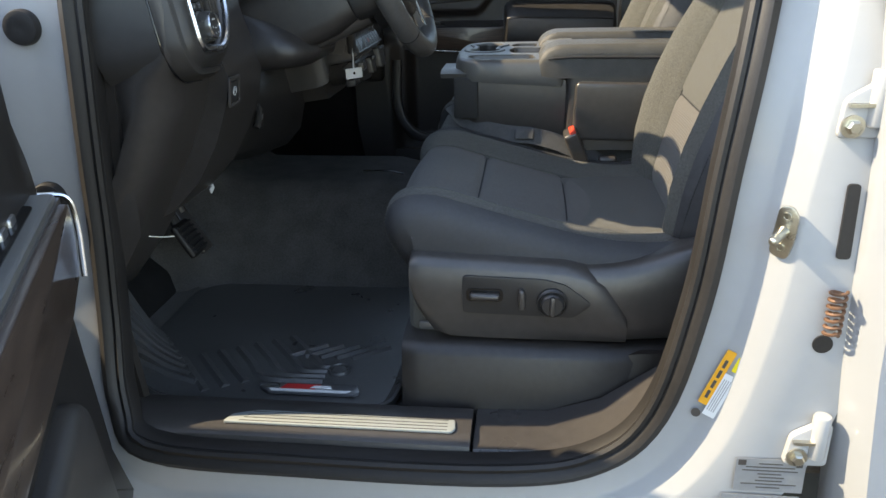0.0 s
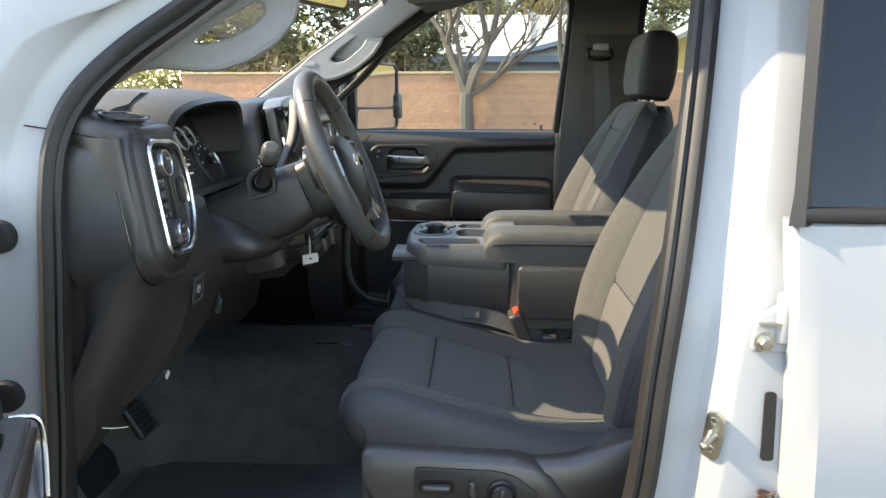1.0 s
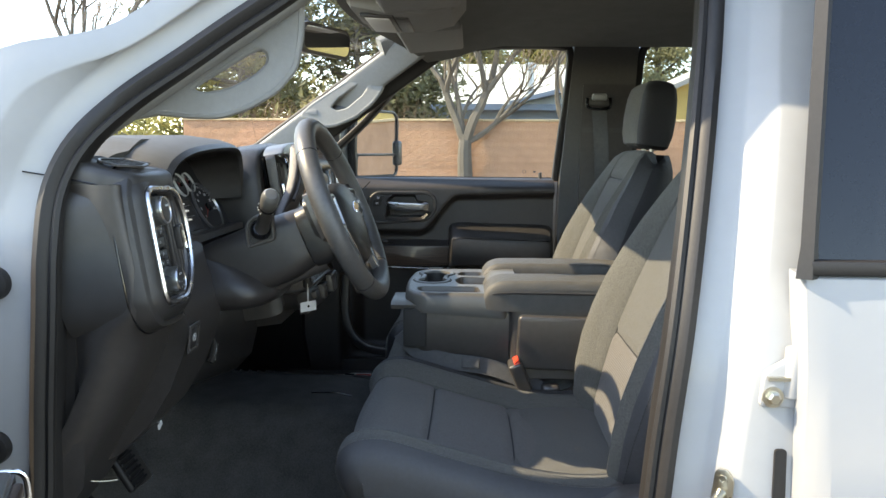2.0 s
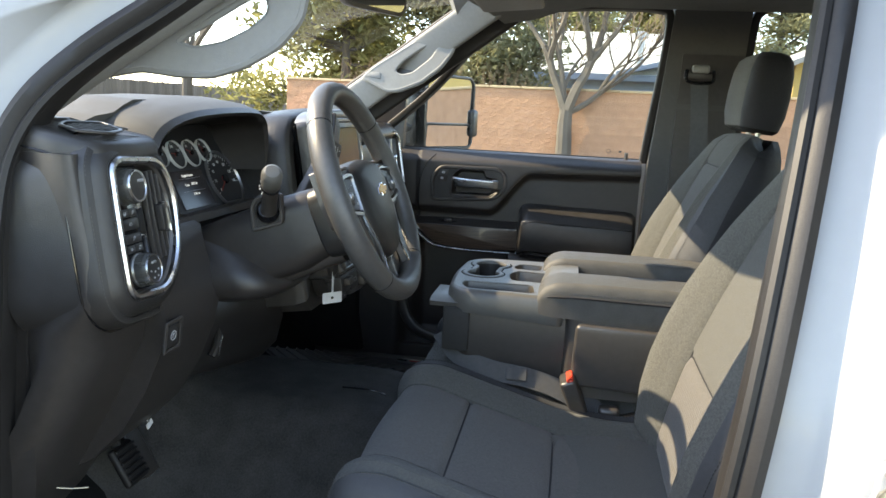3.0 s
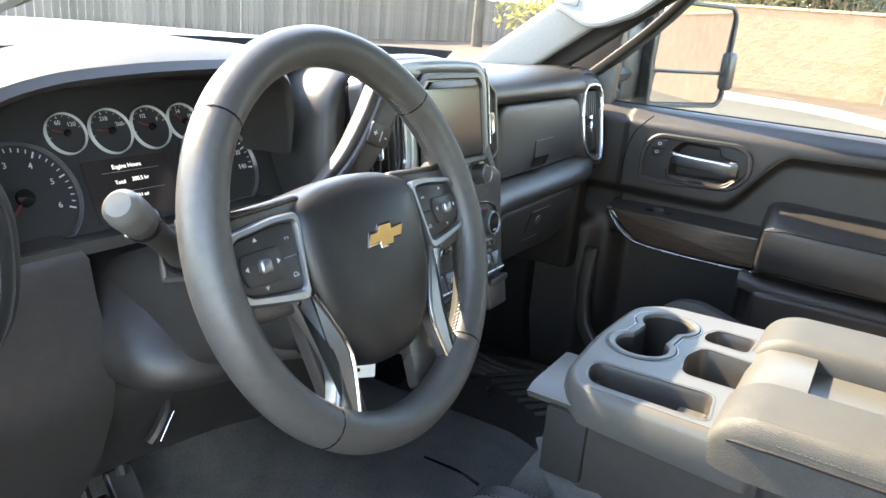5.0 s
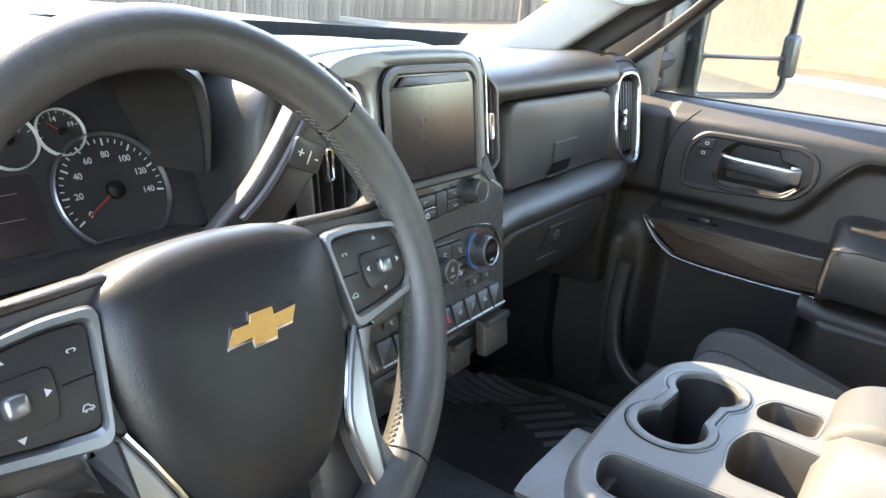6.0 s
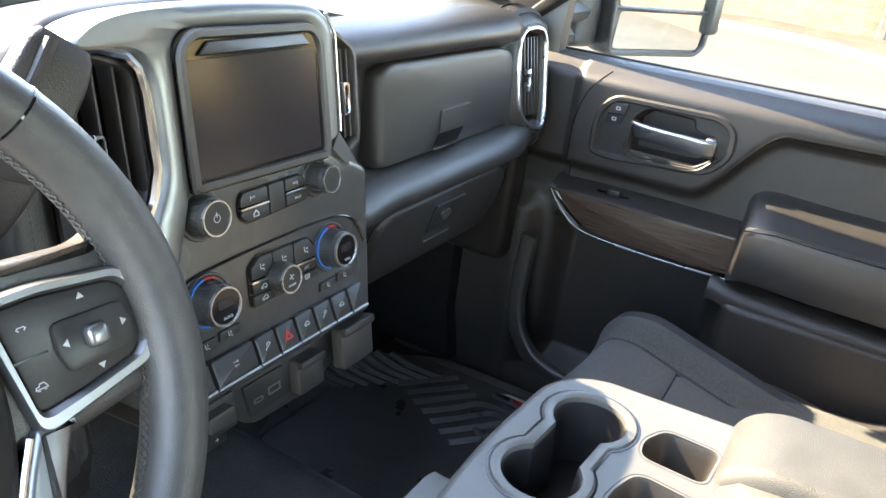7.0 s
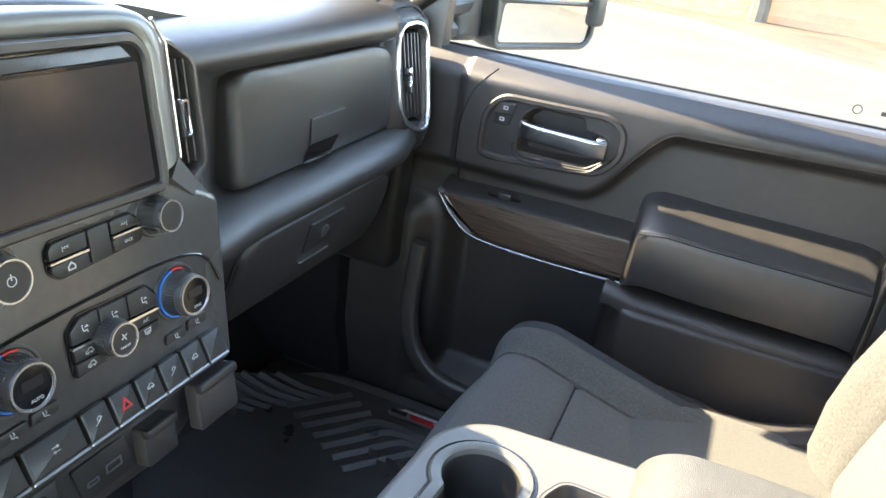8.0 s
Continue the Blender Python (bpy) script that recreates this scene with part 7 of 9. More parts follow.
def seat(name, cy, label, outer, slide=0.0):
    """A front seat round the middle cy. outer: -1 or +1, the side towards its door."""
    s = thing(name, (0.5, cy, 0.63), label, "car seat", "front seats")
    n = len(CPATH)
    last = len(CYS) - 1

    def pos(i, j, sink):
        p = CPATH[i]
        d = (CPATH[min(i + 1, n - 1)] - CPATH[max(i - 1, 0)]).normalized()
        nn = Vector((-d.z, 0, d.x))
        y = CYS[j]
        jj = min(j, last - j)
        t = i / (n - 1)
        bol = 0.024 * smooth01((abs(y) - 0.13) / 0.07) * smooth01((t - 0.10) / 0.2)
        crown = 0.006 * (1 - (y / 0.15) ** 2) if abs(y) < 0.15 else 0
        narrow = 1 - 0.07 * smooth01((0.30 - t) / 0.3) 
        q = Vector((p.x, y * narrow, p.z)) + nn * (bol + crown - CSINK.get(jj, 0) - sink)
        if slide < 0:
            q.x -= 0.038 * smooth01((0.24 - t) / 0.14)
        # the nose bows forward in the middle
        q.x += slide + 0.022 * (y / 0.26) ** 2 * smooth01((0.35 - t) / 0.3)
        q.z -= (0.014 + 0.012 * (slide < 0)) * smooth01((abs(y) - 0.13) / 0.1) * smooth01((0.45 - t) / 0.35) + 0.020 * (slide < 0)
        if jj <= 2:
            q.z = max(q.z, 0.79)
        return Vector((q.x, cy + q.y, q.z))

    a, b = CYS.index(-0.1445), last - CYS.index(-0.1445)
    ia, ib = near(CPATH, lambda p: p.x, 0.378), near(CPATH, lambda p: p.x, 0.525)
    ic = near(CPATH, lambda p: p.x, 0.655)
    for j0, j1, material, what in ((0, 6, BOLSTER, "bolster_side"), (6, a, CLOTH, "cushion_bolster"), (b, last - 6, CLOTH, "cushion_bolster"), (last - 6, last, BOLSTER, "bolster_side")):
        part(what, patch(pos, 0, n - 1, j0, j1), material, s)
    part("cushion_insert", patch(pos, 4, ia, a, b), INSERT, s)
    part("cushion_insert", patch(pos, ia, ib, a, b), INSERT, s)
    part("cushion_insert", patch(pos, ib, ic, a, b), INSERT, s)
    part("cushion_rear", patch(pos, ic, n - 1, a, b), CLOTH, s)
    part("cushion_front", patch(pos, 0, 4, a, b), CLOTH, s)
    part("cushion_core", bounds(0.272 + slide, 0.74, cy - 0.256, cy + 0.256, 0.70, 0.872, 0.03, 3), CLOTH, s)
    for jj in (5, 7, last - 7, last - 5):
        line = [pos(i, jj, -0.0006) for i in range(10, n - 6)]
        part("top_stitching", stitches(line, 0.006, 0.0006), THREAD if outer * (jj - last / 2) > 0 else THREAD_D, s)
    for line in ([pos(i, a, 0.006) for i in range(4, ic + 1)], [pos(i, b, 0.006) for i in range(4, ic + 1)], [pos(ia, j, 0.006) for j in range(a, b + 1)], [pos(ib, j, 0.006) for j in range(a, b + 1)], [pos(ic, j, 0.006) for j in range(a, b + 1)]):
        part("seam", tube(line, 0.0015, 6), SIDECLOTH, s)
    # backrest
    ST = [(0.712, 0.845, 0.225, 0.02, 0.11), (0.708, 0.89, 0.252, 0.035, 0.13), (0.722, 0.95, 0.262, 0.046, 0.135), (0.738, 1.01, 0.268, 0.050, 0.135), (0.758, 1.07, 0.270, 0.050, 0.13), (0.780, 1.13, 0.266, 0.047, 0.125), (0.804, 1.19, 0.256, 0.041, 0.12),
          (0.828, 1.25, 0.238, 0.033, 0.11), (0.850, 1.30, 0.228, 0.024, 0.10), (0.868, 1.345, 0.214, 0.014, 0.09), (0.884, 1.378, 0.198, 0.008, 0.075), (0.902, 1.396, 0.178, 0.004, 0.055), (0.925, 1.404, 0.150, 0.0, 0.03)]
    fine = []
    for k in range(len(ST) - 1):
        for m in range(4):
            fine.append([lerp(u, v, m / 4) for u, v in zip(ST[k], ST[k + 1])])
    fine.append(list(ST[-1]))
    fr = [-1.0, -0.995, -0.97, -0.92, -0.86, -0.79, -0.72, -0.66, -0.60, -0.56, -0.54, -0.52, -0.49, -0.4, -0.2, 0.0]
    fr = fr + [-v for v in fr[-2::-1]]
    m2 = len(fr) - 1
    N2 = len(fine)

    def bpos(i, j, sink):
        x, z, hw, bol, th = fine[i]
        f = fr[j]
        dx = fine[min(i + 1, N2 - 1)][0] - fine[max(i - 1, 0)][0]
        dz = fine[min(i + 1, N2 - 1)][1] - fine[max(i - 1, 0)][1]
        d = Vector((dx, 0, dz)).normalized()
        nn = Vector((-d.z, 0, d.x))
        e = abs(f)
        out = bol * smooth01((e - 0.5) / 0.28) * (1 - 0.9 * smooth01((e - 0.80) / 0.2)) - 0.03 * smooth01((e - 0.92) / 0.08)
        q = Vector((x, cy + f * hw, z)) + nn * (out - sink + 0.005 * (1 - f * f))
        return q

    def sidepos(sign):
        rows = []
        for i in range(N2):
            x, z, hw, bol, th = fine[i]
            p = bpos(i, 0 if sign < 0 else m2, 0.004)
            back = Vector((x, cy, z)) + Vector((0.92, 0, -0.38)) * th
            rows.append([p, Vector((lerp(p.x, back.x, 0.15), cy + sign * (hw + 0.004), lerp(p.z, back.z, 0.15))), Vector((lerp(p.x, back.x, 0.55), cy + sign * (hw + 0.006), lerp(p.z, back.z, 0.55))), Vector((back.x, cy + sign * (hw - 0.004), back.z)), Vector((back.x + 0.02, cy + sign * (hw - 0.03), back.z)), Vector((back.x + 0.025, cy, back.z))])
        return loft(rows, closed=False)

    a2, b2 = fr.index(-0.54), m2 - fr.index(-0.54)
    k1, k2 = 14, 34
    for j0, j1, material, what in ((0, 4, BOLSTER, "backrest_edge"), (4, a2, CLOTH, "backrest_bolster"), (b2, m2 - 4, CLOTH, "backrest_bolster"), (m2 - 4, m2, BOLSTER, "backrest_edge")):
        part(what, patch(bpos, 0, N2 - 1, j0, j1), material, s)
    part("backrest_insert", patch(bpos, 0, k1, a2, b2), INSERT, s)
    part("backrest_insert", patch(bpos, k1, k2, a2, b2), CLOTH, s)
    part("backrest_top", patch(bpos, k2, N2 - 1, a2, b2), CLOTH, s)
    part("backrest_side", sidepos(-1), SIDECLOTH, s, "black seat side")
    part("backrest_side", sidepos(1), SIDECLOTH, s, "black seat side")
    for line in ([bpos(i, a2, 0.006) for i in range(N2)], [bpos(i, b2, 0.006) for i in range(N2)], [bpos(k1, j, 0.006) for j in range(a2, b2 + 1)], [bpos(k2, j, 0.006) for j in range(a2, b2 + 1)]):
        part("seam", tube(line, 0.0015, 6), SIDECLOTH, s)
    for j in (3, m2 - 3):
        part("top_stitching", stitches([bpos(i, j, -0.0008) for i in range(2, N2 - 4)], 0.006, 0.0006), THREAD_D, s)
    # head restraint on two posts
    H = Matrix.Translation((0.945, cy, 1.502)) @ Matrix.Rotation(radians(8), 4, "Y")
    rows = []
    for zz, w, t, dx in ((-0.092, 0.080, 0.02, 0.01), (-0.092, 0.100, 0.034, 0.004), (-0.084, 0.116, 0.044, 0.0), (-0.05, 0.126, 0.050, -0.002), (0.0, 0.130, 0.051, -0.004), (0.05, 0.126, 0.048, -0.006), (0.078, 0.118, 0.042, -0.006), (0.092, 0.104, 0.032, -0.004), (0.097, 0.08, 0.016, 0.0)):
        rows.append([H @ Vector((dx + px, py, zz)) for px, py in rrect(2 * t, 2 * w, min(t * 0.9, 0.030), 6)])
    full = loft(rows)
    hr = part("head_restraint", full, SIDECLOTH, s, "cloth-faced head restraint")
    rows = []
    for zz, w, t, dx in ((-0.090, 0.098, 0.034, 0.004), (-0.082, 0.112, 0.044, 0.0), (-0.05, 0.121, 0.050, -0.002), (0.0, 0.125, 0.051, -0.004), (0.05, 0.121, 0.048, -0.006), (0.078, 0.113, 0.042, -0.006), (0.090, 0.100, 0.032, -0.004)):
        rows.append([H @ Vector((dx - t - 0.0035 + 0.022 * max(0, (abs(f) - 0.72) / 0.28) ** 2, w * f, zz)) for f in (-1, -0.93, -0.86, -0.72, -0.4, 0, 0.4, 0.72, 0.86, 0.93, 1)])
    part("front_cloth", loft(rows, closed=False), CLOTH, hr)
    for dy in (-0.05, 0.05):
        part("post", tube([(0.935, cy + dy, 1.36), (0.945, cy + dy, 1.43)], 0.007, 10), STEEL, hr)
    part("post_guide", bounds(0.90, 0.95, cy - 0.075, cy + 0.075, 1.385, 1.398, 0.005), PLASTIC, s)
    # seat frame on its runners
    for dy in (-0.19, 0.19):
        part("runner", bounds(0.30, 0.80, cy + dy - 0.02, cy + dy + 0.02, 0.640, 0.725, 0.006), STEEL, s)
    return s


dseat = seat("car_seat", 1.165, "charcoal cloth driver seat with stitched bolsters", -1)
pseat = seat("car_seat", MIR(1.175), "charcoal cloth passenger seat with stitched bolsters", 1, -0.035)


def shield(cy, side, s, controls):
    """Plastic cover on the outer side of a seat."""
    y = cy + side * 0.272
    m = F((0, y, 0), (0, side, 0)) if side < 0 else F((0, y, 0), (0, 1, 0)) @ Matrix.Diagonal((-1, 1, 1, 1))
    XS = [(0.284, 0.866, 0.815), (0.290, 0.870, 0.790), (0.300, 0.8705, 0.772), (0.320, 0.870, 0.742), (0.345, 0.869, 0.733), (0.40, 0.867, 0.731), (0.46, 0.864, 0.731), (0.52, 0.861, 0.731), (0.555, 0.853, 0.731), (0.580, 0.838, 0.731), (0.600, 0.812, 0.731), (0.616, 0.785, 0.731)]
    sec = lambda zt, zb, o: [(-0.055, zt + 0.002), (-0.014, zt + 0.003), (0.002, zt), (0.011 + o, zt - 0.006), (0.017 + o, zt - 0.016), (0.019 + o, lerp(zt, zb, 0.45)), (0.017 + o, lerp(zt, zb, 0.8)), (0.010 + o, zb + 0.004), (0.0, zb), (-0.055, zb)]
    sh = part("side_shield", loft([[(x, y + side * d, z) for d, z in sec(zt, zb, 0.0)] for x, zt, zb in XS]), PLASTIC_B, s, "black plastic side shield", 50)
    EAR = [(0.50, 0.856, 0.735), (0.56, 0.853, 0.735), (0.60, 0.856, 0.735), (0.625, 0.861, 0.735), (0.65, 0.869, 0.737), (0.68, 0.881, 0.740), (0.71, 0.892, 0.745), (0.76, 0.900, 0.75), (0.80, 0.902, 0.75)]
    part("shield_ear", loft([[(x, y + side * d, z) for d, z in sec(zt, zb, -0.005)] for x, zt, zb in EAR]), PLASTIC_B, sh, "", 50)
    if controls:
        w = m @ Matrix.Translation((0, 0, 0.0195))
        plate = part("control_plate", prism(rpoly([(0.366, 0.846), (0.366, 0.784), (0.535, 0.780), (0.562, 0.803), (0.522, 0.834), (0.49, 0.842)], 0.008, 4), 0.003, w, 0.001), BUTTON, sh)
        part("long_switch", rbox(0.046, 0.011, 0.014, 0.005, 3, w @ Matrix.Translation((0.400, 0.815, 0.008))), PLASTIC, plate)
        part("switch_well", collar(rrect(0.056, 0.021, 0.008, cx=0.400, cy=0.815), rrect(0.048, 0.013, 0.006, cx=0.400, cy=0.815), 0.0045, w), GLOSSY, plate)
        part("upright_switch", rbox(0.010, 0.034, 0.014, 0.0045, 3, w @ Matrix.Translation((0.4565, 0.811, 0.008)) @ Matrix.Rotation(radians(4), 4, "Z")), PLASTIC, plate)
        kb = part("lumbar_knob", lathe([(0.0235, 0), (0.0235, 0.006), (0.0205, 0.009), (0.019, 0.006), (0.018, 0.006), (0.0175, 0.014), (0.015, 0.017), (0.001, 0.0172)], 32, w @ Matrix.Translation((0.502, 0.806, 0.002))), BUTTON, plate)
        part("knob_grip", rbox(0.008, 0.032, 0.012, 0.003, 2, w @ Matrix.Translation((0.502, 0.806, 0.018))), PLASTIC, kb)
    return sh


shield(1.165, -1, dseat, True)
shield(MIR(1.175), 1, pseat, False)
shield(1.165, 1, dseat, False)
shield(MIR(1.175), -1, pseat, False)
pseat.location.x += 0.022
bx = thing("seat_riser_cover", (0.5, 0.88, 0.63), "black plastic cover box under the driver seat", "cover")
part("cover", loft([[(x, 0.846 + k, 0.592), (x, 0.852 + k, 0.632), (x, 0.862 + k, 0.708), (x, 0.868 + k, 0.719), (x, 0.880 + k, 0.727), (x, 0.91, 0.731), (x, 1.40, 0.731), (x, 1.42, 0.592)] for x, k in ((0.268, 0.006), (0.285, 0.0), (0.30, 0.0), (0.60, 0.0), (0.64, 0.006), (0.80, 0.006))]), DARKPLASTIC, bx)
part("cover_crease", loft([[(x, 0.840 + a, 0.600), (x, 0.856 + a, 0.668), (x, 0.868 + a, z), (x, 0.90, z), (x, 0.90, 0.600)] for x, a, z in ((0.56, 0.012, 0.70), (0.60, 0.006, 0.715), (0.64, 0.0, 0.724), (0.80, 0.0, 0.728))]), DARKPLASTIC, bx)
part("rail_end", bounds(0.292, 0.345, 0.905, 0.935, 0.733, 0.748, 0.004), SATIN, dseat, "bright seat rail end")
copy_thing(bx, Matrix.Translation((0.5, 1.80, 0.63)))

# ---- centre seat and console ----
cseat = thing("car_seat", (0.5, 1.61, 0.63), "grey cloth centre seat cushion below the folded console", "car seat")
rows = []
for x, z0, z1 in ((0.262, 0.76, 0.80), (0.250, 0.74, 0.87), (0.258, 0.72, 0.92), (0.285, 0.71, 0.945), (0.32, 0.70, 0.95), (0.45, 0.69, 0.93), (0.60, 0.69, 0.90), (0.74, 0.69, 0.89)):
    rows.append([(x, 1.61 + a, lerp(z0, z1, b)) for a, b in ((-0.165, 0), (-0.172, 0.5), (-0.168, 0.85), (-0.14, 0.97), (-0.08, 1.0), (0, 1.0), (0.08, 1.0), (0.14, 0.97), (0.168, 0.85), (0.172, 0.5), (0.165, 0))])
part("cushion", loft(rows), CLOTH, cseat)
part("base", bounds(0.30, 0.76, 1.48, 1.74, 0.64, 0.72, 0.02), PLASTIC, cseat)

cons = thing("centre_console", (0.5, 1.61, 0.95), "grey folding centre console with cup holders and armrest", "console")
ZT = 1.089


def eight(grow=0.0):
    """Outline of the two joined cup holders."""
    c1, c2, r = Vector((0.357, 1.601)), Vector((0.364, 1.696)), 0.0345 + grow
    ax = (c2 - c1).normalized()
    out = []
    base, wide = math.atan2(ax.y, ax.x), math.pi - math.asin(min(1, (0.0225 + grow) / r))
    for c, s in ((c1, math.pi), (c2, 0.0)):
        for i in range(25):
            a = base + s - wide + 2 * wide * i / 24
            out.append((c.x + r * math.cos(a), c.y + r * math.sin(a)))
    return out


OUT = rpoly([(0.335, 1.446), (0.52, 1.444), (0.52, 1.780), (0.345, 1.768), (0.312, 1.735), (0.303, 1.60), (0.312, 1.480)], [0.035, 0.005, 0.005, 0.03, 0.03, 0.1, 0.04], 6)
BIN1 = rpoly([(0.338, 1.457), (0.474, 1.457), (0.466, 1.524), (0.330, 1.516), (0.326, 1.496)], [0.02, 0.012, 0.012, 0.012, 0.01], 4)
BIN2 = rpoly([(0.420, 1.556), (0.500, 1.556), (0.500, 1.645), (0.424, 1.652), (0.411, 1.61)], [0.014, 0.008, 0.008, 0.014, 0.02], 4)
BIN3 = rpoly([(0.419, 1.676), (0.475, 1.674), (0.478, 1.727), (0.428, 1.728), (0.415, 1.70)], 0.010, 4)
part("tray", holed_plate(OUT, [eight(), BIN1, BIN2, BIN3], 0.02, Matrix.Translation((0, 0, ZT))), TRAY, cons, "grey console tray", 30)
rows = []
for k, z in ((0.0, ZT - 0.0005), (0.004, ZT - 0.0015), (0.0075, ZT - 0.005), (0.010, ZT - 0.012), (0.012, 1.052), (0.010, 1.045), (-0.004, 1.043)):
    rows.append([(x, y, z - 0.012 * smooth01((x - 0.3) / 0.25) * (z < 1.06)) for x, y in offset(OUT, k)])
part("tray_rim", loft(rows, caps=False), TRAY, cons, "", 50)
part("cup_groove", collar(eight(0.0125), eight(0.0105), 0.0008, Matrix.Translation((0, 0, ZT - 0.0002))), GLOSSY, cons)
cup = part("cup_insert", loft([[(x, y, z) for x, y in eight(k)] for k, z in ((0.0100, ZT + 0.0002), (0.0085, ZT + 0.0022), (0.003, ZT + 0.0026), (0.0, ZT + 0.001), (-0.001, ZT - 0.004))], caps=False), TRAY, cons, "", 40)
# walls darker than the tray: the holders' inner shade is in the colour
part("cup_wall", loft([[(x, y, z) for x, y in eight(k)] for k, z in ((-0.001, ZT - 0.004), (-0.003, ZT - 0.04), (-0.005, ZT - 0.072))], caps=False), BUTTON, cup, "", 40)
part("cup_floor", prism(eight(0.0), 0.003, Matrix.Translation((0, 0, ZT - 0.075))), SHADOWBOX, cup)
# bin walls and floors are darkened the same way for depth
for o, dp in ((BIN1, 0.060), (BIN2, 0.055), (BIN3, 0.045)):
    b = part("bin", loft([[(x, y, z) for x, y in offset(o, k)] for k, z in ((0.003, ZT + 0.0004), (0.0005, ZT - 0.0008), (-0.001, ZT - 0.006), (-0.005, ZT - dp))], caps=False), PLASTIC, cons, "", 40)
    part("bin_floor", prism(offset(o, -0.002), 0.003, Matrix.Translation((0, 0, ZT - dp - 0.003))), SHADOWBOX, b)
part("bin_step", bounds(0.432, 0.466, 1.462, 1.518, ZT - 0.058, ZT - 0.022, 0.004), TRAY, cons)
# body below the tray
bm = loft([[(x + 0.030 * (x > 0.5), y, z) for x, y in offset(OUT, k)] for k, z in ((0.0, 1.046), (0.002, 1.02), (0.0, 0.975), (-0.006, 0.945), (-0.016, 0.90))], caps=False)
part("console_body", bm, PLASTIC_B, cons, "dark console body")
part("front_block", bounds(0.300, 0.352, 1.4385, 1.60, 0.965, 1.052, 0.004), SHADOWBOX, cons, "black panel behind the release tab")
part("release_tab", loft([[(x, y, z) for y, z in ((1.448, 1.050), (1.442, 1.060), (1.46, 1.066), (1.56, 1.066), (1.575, 1.060), (1.57, 1.050))] for x in (0.272, 0.277, 0.34)]), TRAY, cons, "grey release tab")
# armrest part
bm = loft([[(x, y, z) for x, y in rpoly([(0.535, 1.432), (0.97, 1.432), (0.97, 1.79), (0.535, 1.79)], 0.02)] for z in (0.90, 0.95, 1.03, 1.052)])
part("bin_body", bm, PLASTIC_B, cons)
part("bin_panel", prism(rpoly([(0.552, 0.925), (0.95, 0.915), (0.95, 1.038), (0.556, 1.046)], 0.014), 0.014, F((0, 1.432, 0), (0, -1, 0)), 0.006, 3), PLASTIC_B, cons)


def pad(y0, y1, crown):
    """A padded lid half: a rolled front and rounded long edges."""
    rows = []
    yc, hw = (y0 + y1) / 2, (y1 - y0) / 2
    prof = [(0.0, 0.0)] + [(1 - 0.22 * (1 - math.cos(a)), 0.55 + 0.45 * math.sin(a)) for a in (math.pi / 2 * i / 8 for i in range(9))]
    for i in range(12):
        a = math.pi / 2 * i / 11
        x = 0.477 + 0.055 * (1 - math.cos(a))
        up, k = math.sin(a) ** 0.7, 0.80 + 0.20 * math.sin(a) ** 0.8
        rows.append((x, k, lerp(1.066, crown, up), lerp(1.064, 1.052, up)))
    rows += [(0.56, 1, crown + 0.0005, 1.052), (0.6, 1, crown + 0.001, 1.052), (0.7, 1, crown + 0.001, 1.052), (0.85, 1, crown - 0.001, 1.052), (0.95, 1, crown - 0.004, 1.052)]
    out = []
    for x, k, zt, zb in rows:
        ring = [(x, yc - hw * k, zb)] + [(x, yc - hw * k * f, lerp(zb, zt, b)) for f, b in prof[1:]] + [(x, yc + hw * k * f, lerp(zb, zt, b)) for f, b in prof[:0:-1]] + [(x, yc + hw * k, zb)]
        out.append(ring)
    return loft(out)


lidm = part("armrest_lid", pad(1.428, 1.548, 1.119), VINYL, cons, "grained grey vinyl armrest pad")
part("armrest_lid", moved(pad(1.428, 1.548, 1.119), Matrix.Translation((0, 2 * 1.612, 0)) @ Matrix.Diagonal((1, -1, 1, 1))), VINYL, cons, "grained grey vinyl armrest pad")
part("lid_centre", loft([[(x, y, z) for y, z in ((1.540, 1.05), (1.540, zz), (1.55, zz + 0.004), (1.674, zz + 0.004), (1.684, zz), (1.684, 1.05))] for x, zz in ((0.480, 1.072), (0.487, 1.088), (0.50, 1.099), (0.53, 1.103), (0.556, 1.103))]), TRAY, cons)
part("lid_channel", loft([[(x, y, z) for y, z in ((1.540, 1.05), (1.540, 1.089), (1.684, 1.089), (1.684, 1.05))] for x in (0.5561, 0.86)]), TRAY, cons)
part("lid_rear", loft([[(x, y, z) for y, z in ((1.540, 1.05), (1.540, 1.104), (1.684, 1.104), (1.684, 1.05))] for x in (0.845, 0.95)]), TRAY, cons)
part("channel_clip", rbox(0.05, 0.05, 0.014, 0.006, 3, Matrix.Translation((0.815, 1.612, 1.093))), PLASTIC, cons)
part("pad_piping", tube(curve([(0.483, 1.440, 1.070), (0.490, 1.436, 1.084), (0.505, 1.4305, 1.091), (0.53, 1.4272, 1.093), (0.56, 1.4270, 1.094), (0.72, 1.4270, 1.093), (0.93, 1.4270, 1.091)], 8), 0.0024, 6), SIDECLOTH, lidm)
part("pad_stitching", stitches([(x, 1.4290, 1.1015) for x in (0.545, 0.7, 0.93)], 0.006, 0.0006), THREAD, lidm)

